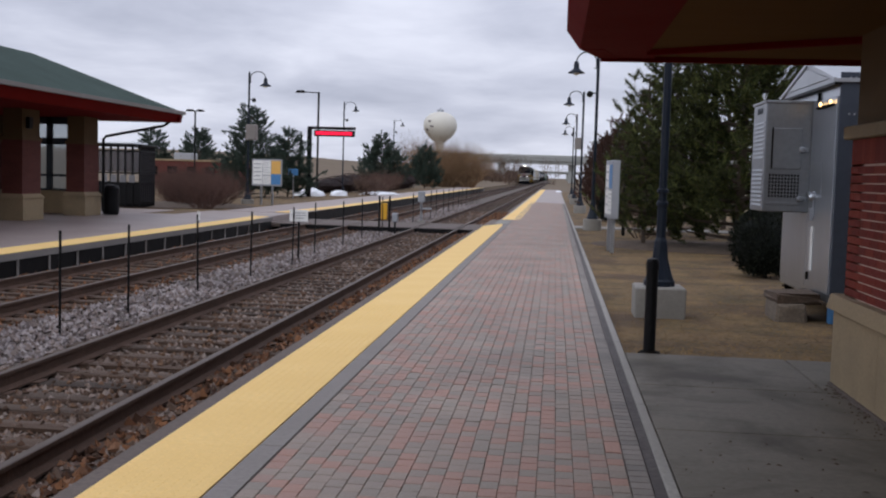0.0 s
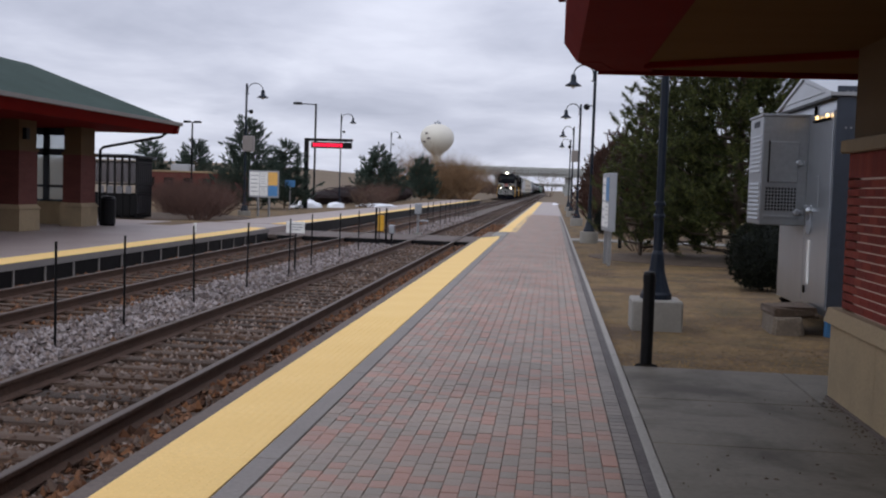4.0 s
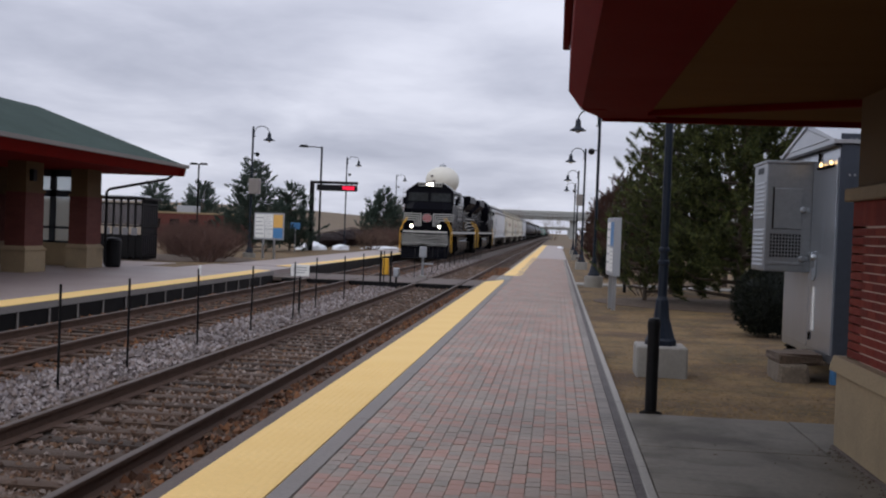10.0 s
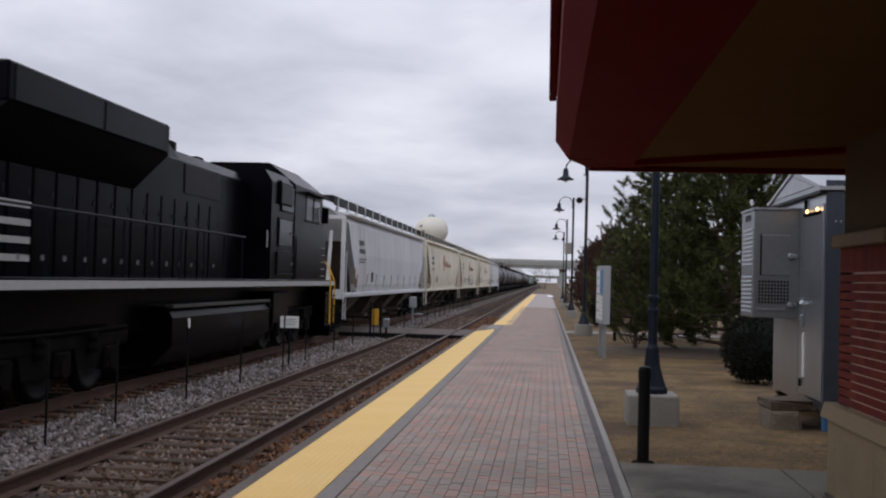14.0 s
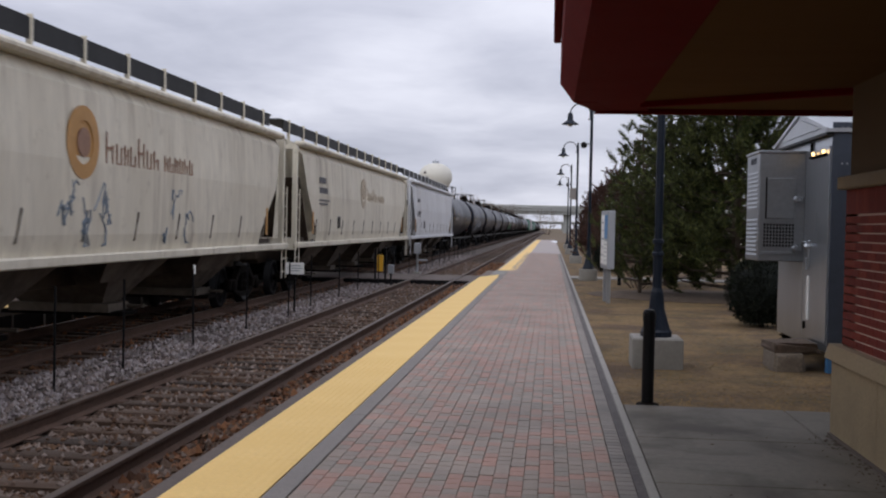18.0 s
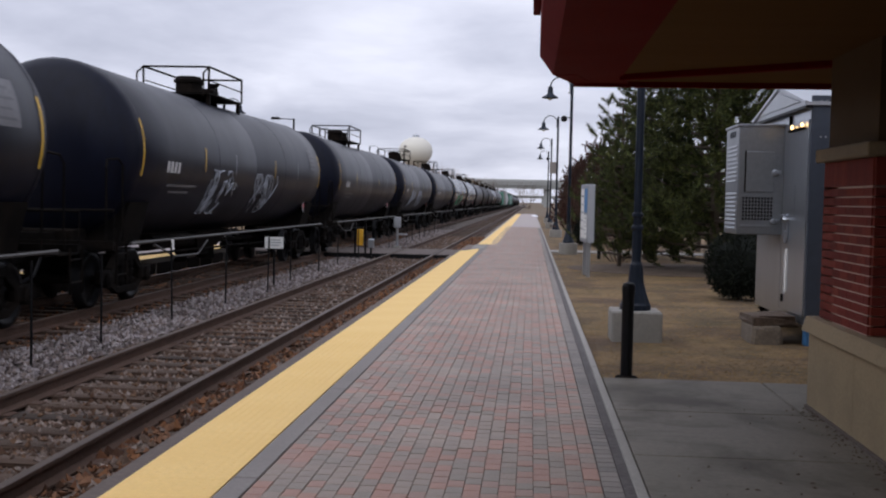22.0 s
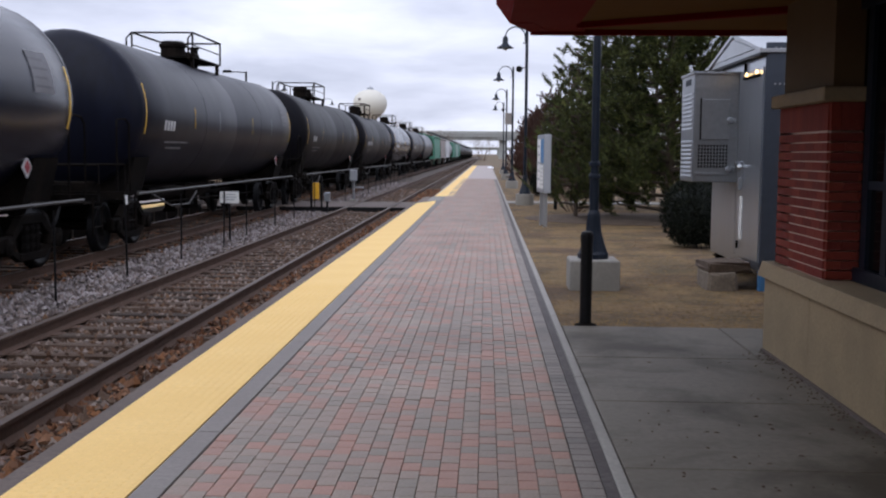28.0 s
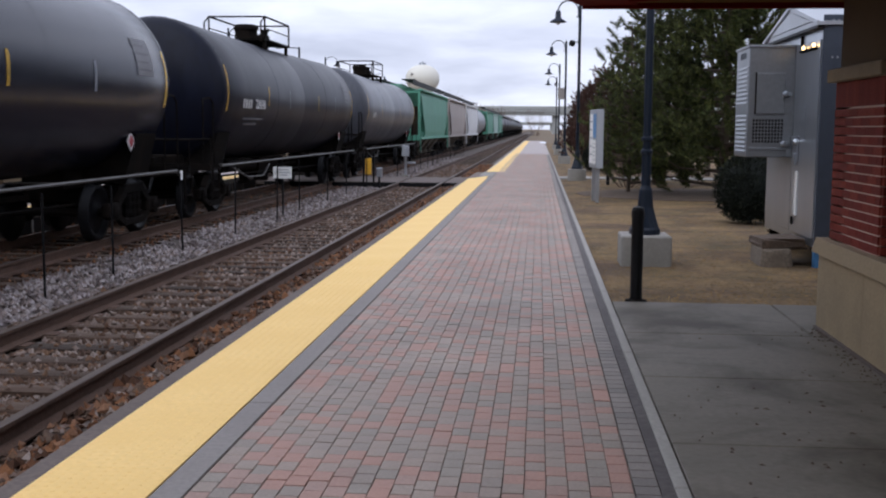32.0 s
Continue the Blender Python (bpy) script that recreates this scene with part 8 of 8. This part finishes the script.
rs = random.Random(77)
items = []
for k in range(2600):
    side = rs.random()
    y = rs.uniform(260, 900)
    x = (rs.uniform(-0.15, -0.035) if side < 0.3 else rs.uniform(0.03, 0.5)) * y
    z = ground_height(x, y)
    h = rs.uniform(2.5, 7.5) * (0.8 if x < 0 else 1.2)
    for q in range(6):
        items.append(((x + rs.gauss(0, 0.8), y, z + h * 0.15), (x + rs.gauss(0, h * 0.32), y + rs.gauss(0, 1), z + h * rs.uniform(0.6, 1.0)), 0.22))
woods = blades_mesh("far_woods", items, M_TWIG, None)
tagged(woods, "distant bare brown trees along the horizon", "woodland", kind="stuff")

# grass blades on the lawn beside the platform
rs = np.random.RandomState(8)
verts, faces = [], []
for k in range(26000):
    y = 10.4 + 26 * rs.random_sample() ** 1.7
    x = 0.74 + rs.random_sample() * min(9.0, 0.4 * y)
    if (x - 0.98) ** 2 + (y - 10.42) ** 2 < 0.01 or (abs(x - 1.36) < 0.33 and abs(y - 13.58) < 0.33):
        continue
    hgt, a = rs.uniform(0.008, 0.022), rs.uniform(0, 6.28)
    w = 0.004 + 0.0003 * y
    dx, dy = math.cos(a), math.sin(a)
    lean = rs.uniform(0.03, 0.09)
    n = len(verts)
    verts.extend([(x - dy * w, y + dx * w, -0.045), (x + dy * w, y - dx * w, -0.045), (x + dx * lean, y + dy * lean, -0.045 + hgt)])
    faces.append((n, n + 1, n + 2))
lawn = raw_mesh("dry_grass", verts, faces, M_BLADES, None, kind="stuff")
tagged(lawn, "dormant straw-coloured lawn grass", "grass")

# dead leaves and grit on the slabs, thickest along the wall
rs = np.random.RandomState(31)
verts, faces = [], []
for k in range(420):
    by_wall = rs.random_sample() < 0.8
    x = 2.34 - abs(rs.normal(0, 0.07)) if by_wall else rs.uniform(0.8, 2.3)
    y = rs.uniform(2.5, 9.0)
    r, a = rs.uniform(0.006, 0.02 if by_wall else 0.024), rs.uniform(0, 6.28)
    n = len(verts)
    for q, (u, v) in enumerate(((1, 0), (0.1, 0.5), (-0.9, 0.1), (0.0, -0.45))):
        verts.append((x + r * (u * math.cos(a) - v * math.sin(a)), y + r * (u * math.sin(a) + v * math.cos(a)), 0.0 + 0.006 * rs.random_sample()))
    verts.append((x, y, 0.012))
    faces.extend([(n, n + 1, n + 4), (n + 1, n + 2, n + 4), (n + 2, n + 3, n + 4), (n + 3, n, n + 4)])
litter = raw_mesh("leaf_litter", verts, faces, M_MULCH, None, kind="stuff")
tagged(litter, "dark dead leaves and grit along the wall", "leaves")

# ---- pavers, bricks ----


def make_pavers():
    pitch_x, pitch_y = 0.1005, 0.138
    rnd = random.Random(6)
    bm = B()
    box(bm, 0.0012, pitch_x - 0.0012, 0.0035, pitch_y - 0.0035, -0.014, 0.004, 0.003)
    mesh = mesh_of("paver", bm, M_PAVER_OB)
    cols = 20
    x0 = -1.535
    verts, faces = [], []
    count = 0
    for i in range(cols):
        shift = pitch_y * (0.5 if i % 2 else 0.0) + rnd.uniform(-0.012, 0.012)
        for j in range(580):
            y = -8.0 + pitch_y * j + shift
            x = x0 + pitch_x * i
            dz = rnd.uniform(-0.0015, 0.0015)
            if 4.9 <= y < 7.0 and count < 300:
                again("paver", mesh, platform, pose(x + rnd.uniform(-0.001, 0.001), y, dz, rnd.uniform(-0.4, 0.4), rnd.uniform(-0.5, 0.5), 0))
                count += 1
            else:
                n = len(verts)
                jx, jy = rnd.uniform(-0.0016, 0.0016), rnd.uniform(-0.003, 0.003)
                xa, xb, ya, yb = x + 0.0012 + jx, x + pitch_x - 0.0012 + jx, y + 0.0035 + jy, y + pitch_y - 0.0035 + jy
                c = 0.0016
                verts.extend([(xa, ya, -0.012), (xb, ya, -0.012), (xb, yb, -0.012), (xa, yb, -0.012), (xa + c, ya + c, 0.004 + dz), (xb - c, ya + c, 0.004 + dz), (xb - c, yb - c, 0.004 + dz), (xa + c, yb - c, 0.004 + dz)])
                faces.extend([(n + 4, n + 5, n + 6, n + 7)] + [(n + k, n + (k + 1) % 4, n + 4 + (k + 1) % 4, n + 4 + k) for k in range(4)])
    ob = raw_mesh("laid_pavers", verts, faces, M_PAVER, platform, "red and grey brick pavers", "stuff")
    # dark border course along the kerb
    verts, faces = [], []
    for j in range(670):
        y = -8.0 + 0.118 * j
        n = len(verts)
        xa, xb, ya, yb = x0 + pitch_x * cols + 0.0035, 0.595, y + 0.003, y + 0.115
        verts.extend([(xa, ya, -0.012), (xb, ya, -0.012), (xb, yb, -0.012), (xa, yb, -0.012), (xa + 0.003, ya + 0.003, 0.003), (xb - 0.003, ya + 0.003, 0.003), (xb - 0.003, yb - 0.003, 0.003), (xa + 0.003, yb - 0.003, 0.003)])
        faces.extend([(n + 4, n + 5, n + 6, n + 7)] + [(n + k, n + (k + 1) % 4, n + 4 + (k + 1) % 4, n + 4 + k) for k in range(4)])
    raw_mesh("border_pavers", verts, faces, M_PAVERGREY, platform, "dark grey border pavers", "stuff")


M_PAVER_OB = by_pieces("clay_paver_single", [(0.315, 0.18, 0.138), (0.262, 0.206, 0.166), (0.29, 0.184, 0.146), (0.222, 0.186, 0.152), (0.33, 0.18, 0.135), (0.268, 0.206, 0.165), (0.238, 0.19, 0.156)], 0.6, how="object", vary=0.2, patch=(0.8, 1.18), spec=0.6)
make_pavers()


def make_bricks():
    pitch, high = 0.0705, 0.0605
    bm = B()
    box(bm, -0.005, 0.03, 0.0015, 0.2085, 0, high, 0.0015)
    stretcher = mesh_of("brick", bm, M_BRICK)
    bm = B()
    box(bm, -0.005, 0.03, 0.0015, 0.1035, 0, high, 0.0015)
    half = mesh_of("brick", bm, M_BRICK)
    bm = B()
    box(bm, -0.005, 0.03, 0.0005, 0.069, 0, 0.2, 0.001)
    soldier = mesh_of("soldier_brick", bm, M_BRICK)
    y0, y1 = 7.785, 9.045
    for c in range(15):
        z = 0.768 + pitch * c
        y = y0
        if c % 2:
            again("brick", half, station, pose(2.425, y, z))
            y += 0.105
        while y + 0.2 < y1:
            again("brick", stretcher, station, pose(2.425, y, z))
            y += 0.21
        if c % 2:
            again("brick", half, station, pose(2.425, y, z))
        # face towards the window
        x = 2.43
        again("brick", half if c % 2 else stretcher, station, pose(x, 7.78, z, 0, 0, -90))
        again("brick", stretcher if c % 2 else half, station, pose(x + (0.105 if c % 2 else 0.21), 7.78, z, 0, 0, -90))
    for k in range(18):
        again("soldier_brick", soldier, station, pose(2.425, y0 + 0.0695 * k, 1.832))
    for k in range(4):
        again("soldier_brick", soldier, station, pose(2.43 + 0.07 * k, 7.78, 1.832, 0, 0, -90))


make_bricks()


# ---- the train's way: the leading end's y at each time ----
HEAD = [(0, 275), (2, 230.5), (4, 185.5), (6, 143.5), (8, 103.2), (10, 63.9), (12, 25.8), (14, -11.8), (16, -48.9), (18, -85.7), (20, -122.1), (22, -158.3), (24, -194.4), (26, -230.5), (28, -266.6), (30, -302.7), (32, -338.8)]


def motions():
    # the message runs out to the left, then a new one comes in from the right
    for ch, along in CHARACTERS:
        off, on = 6.9 - along / 0.27, 8.9 + (1 - along) / 0.33
        rows = [(0, 0.0), (off, 0.0), (off + 0.1, 0.03), (on, 0.03), (on + 0.1, 0.0), (32, 0.0)]
        walk(ch, [(t, pose(0, y, 0)) for t, y in rows])
    for car, back, turn in CONSIST:
        walk(car, [(t, pose(FAR_X, head + back, RAIL_Z, 0, 0, turn)) for t, head in HEAD])


motions()
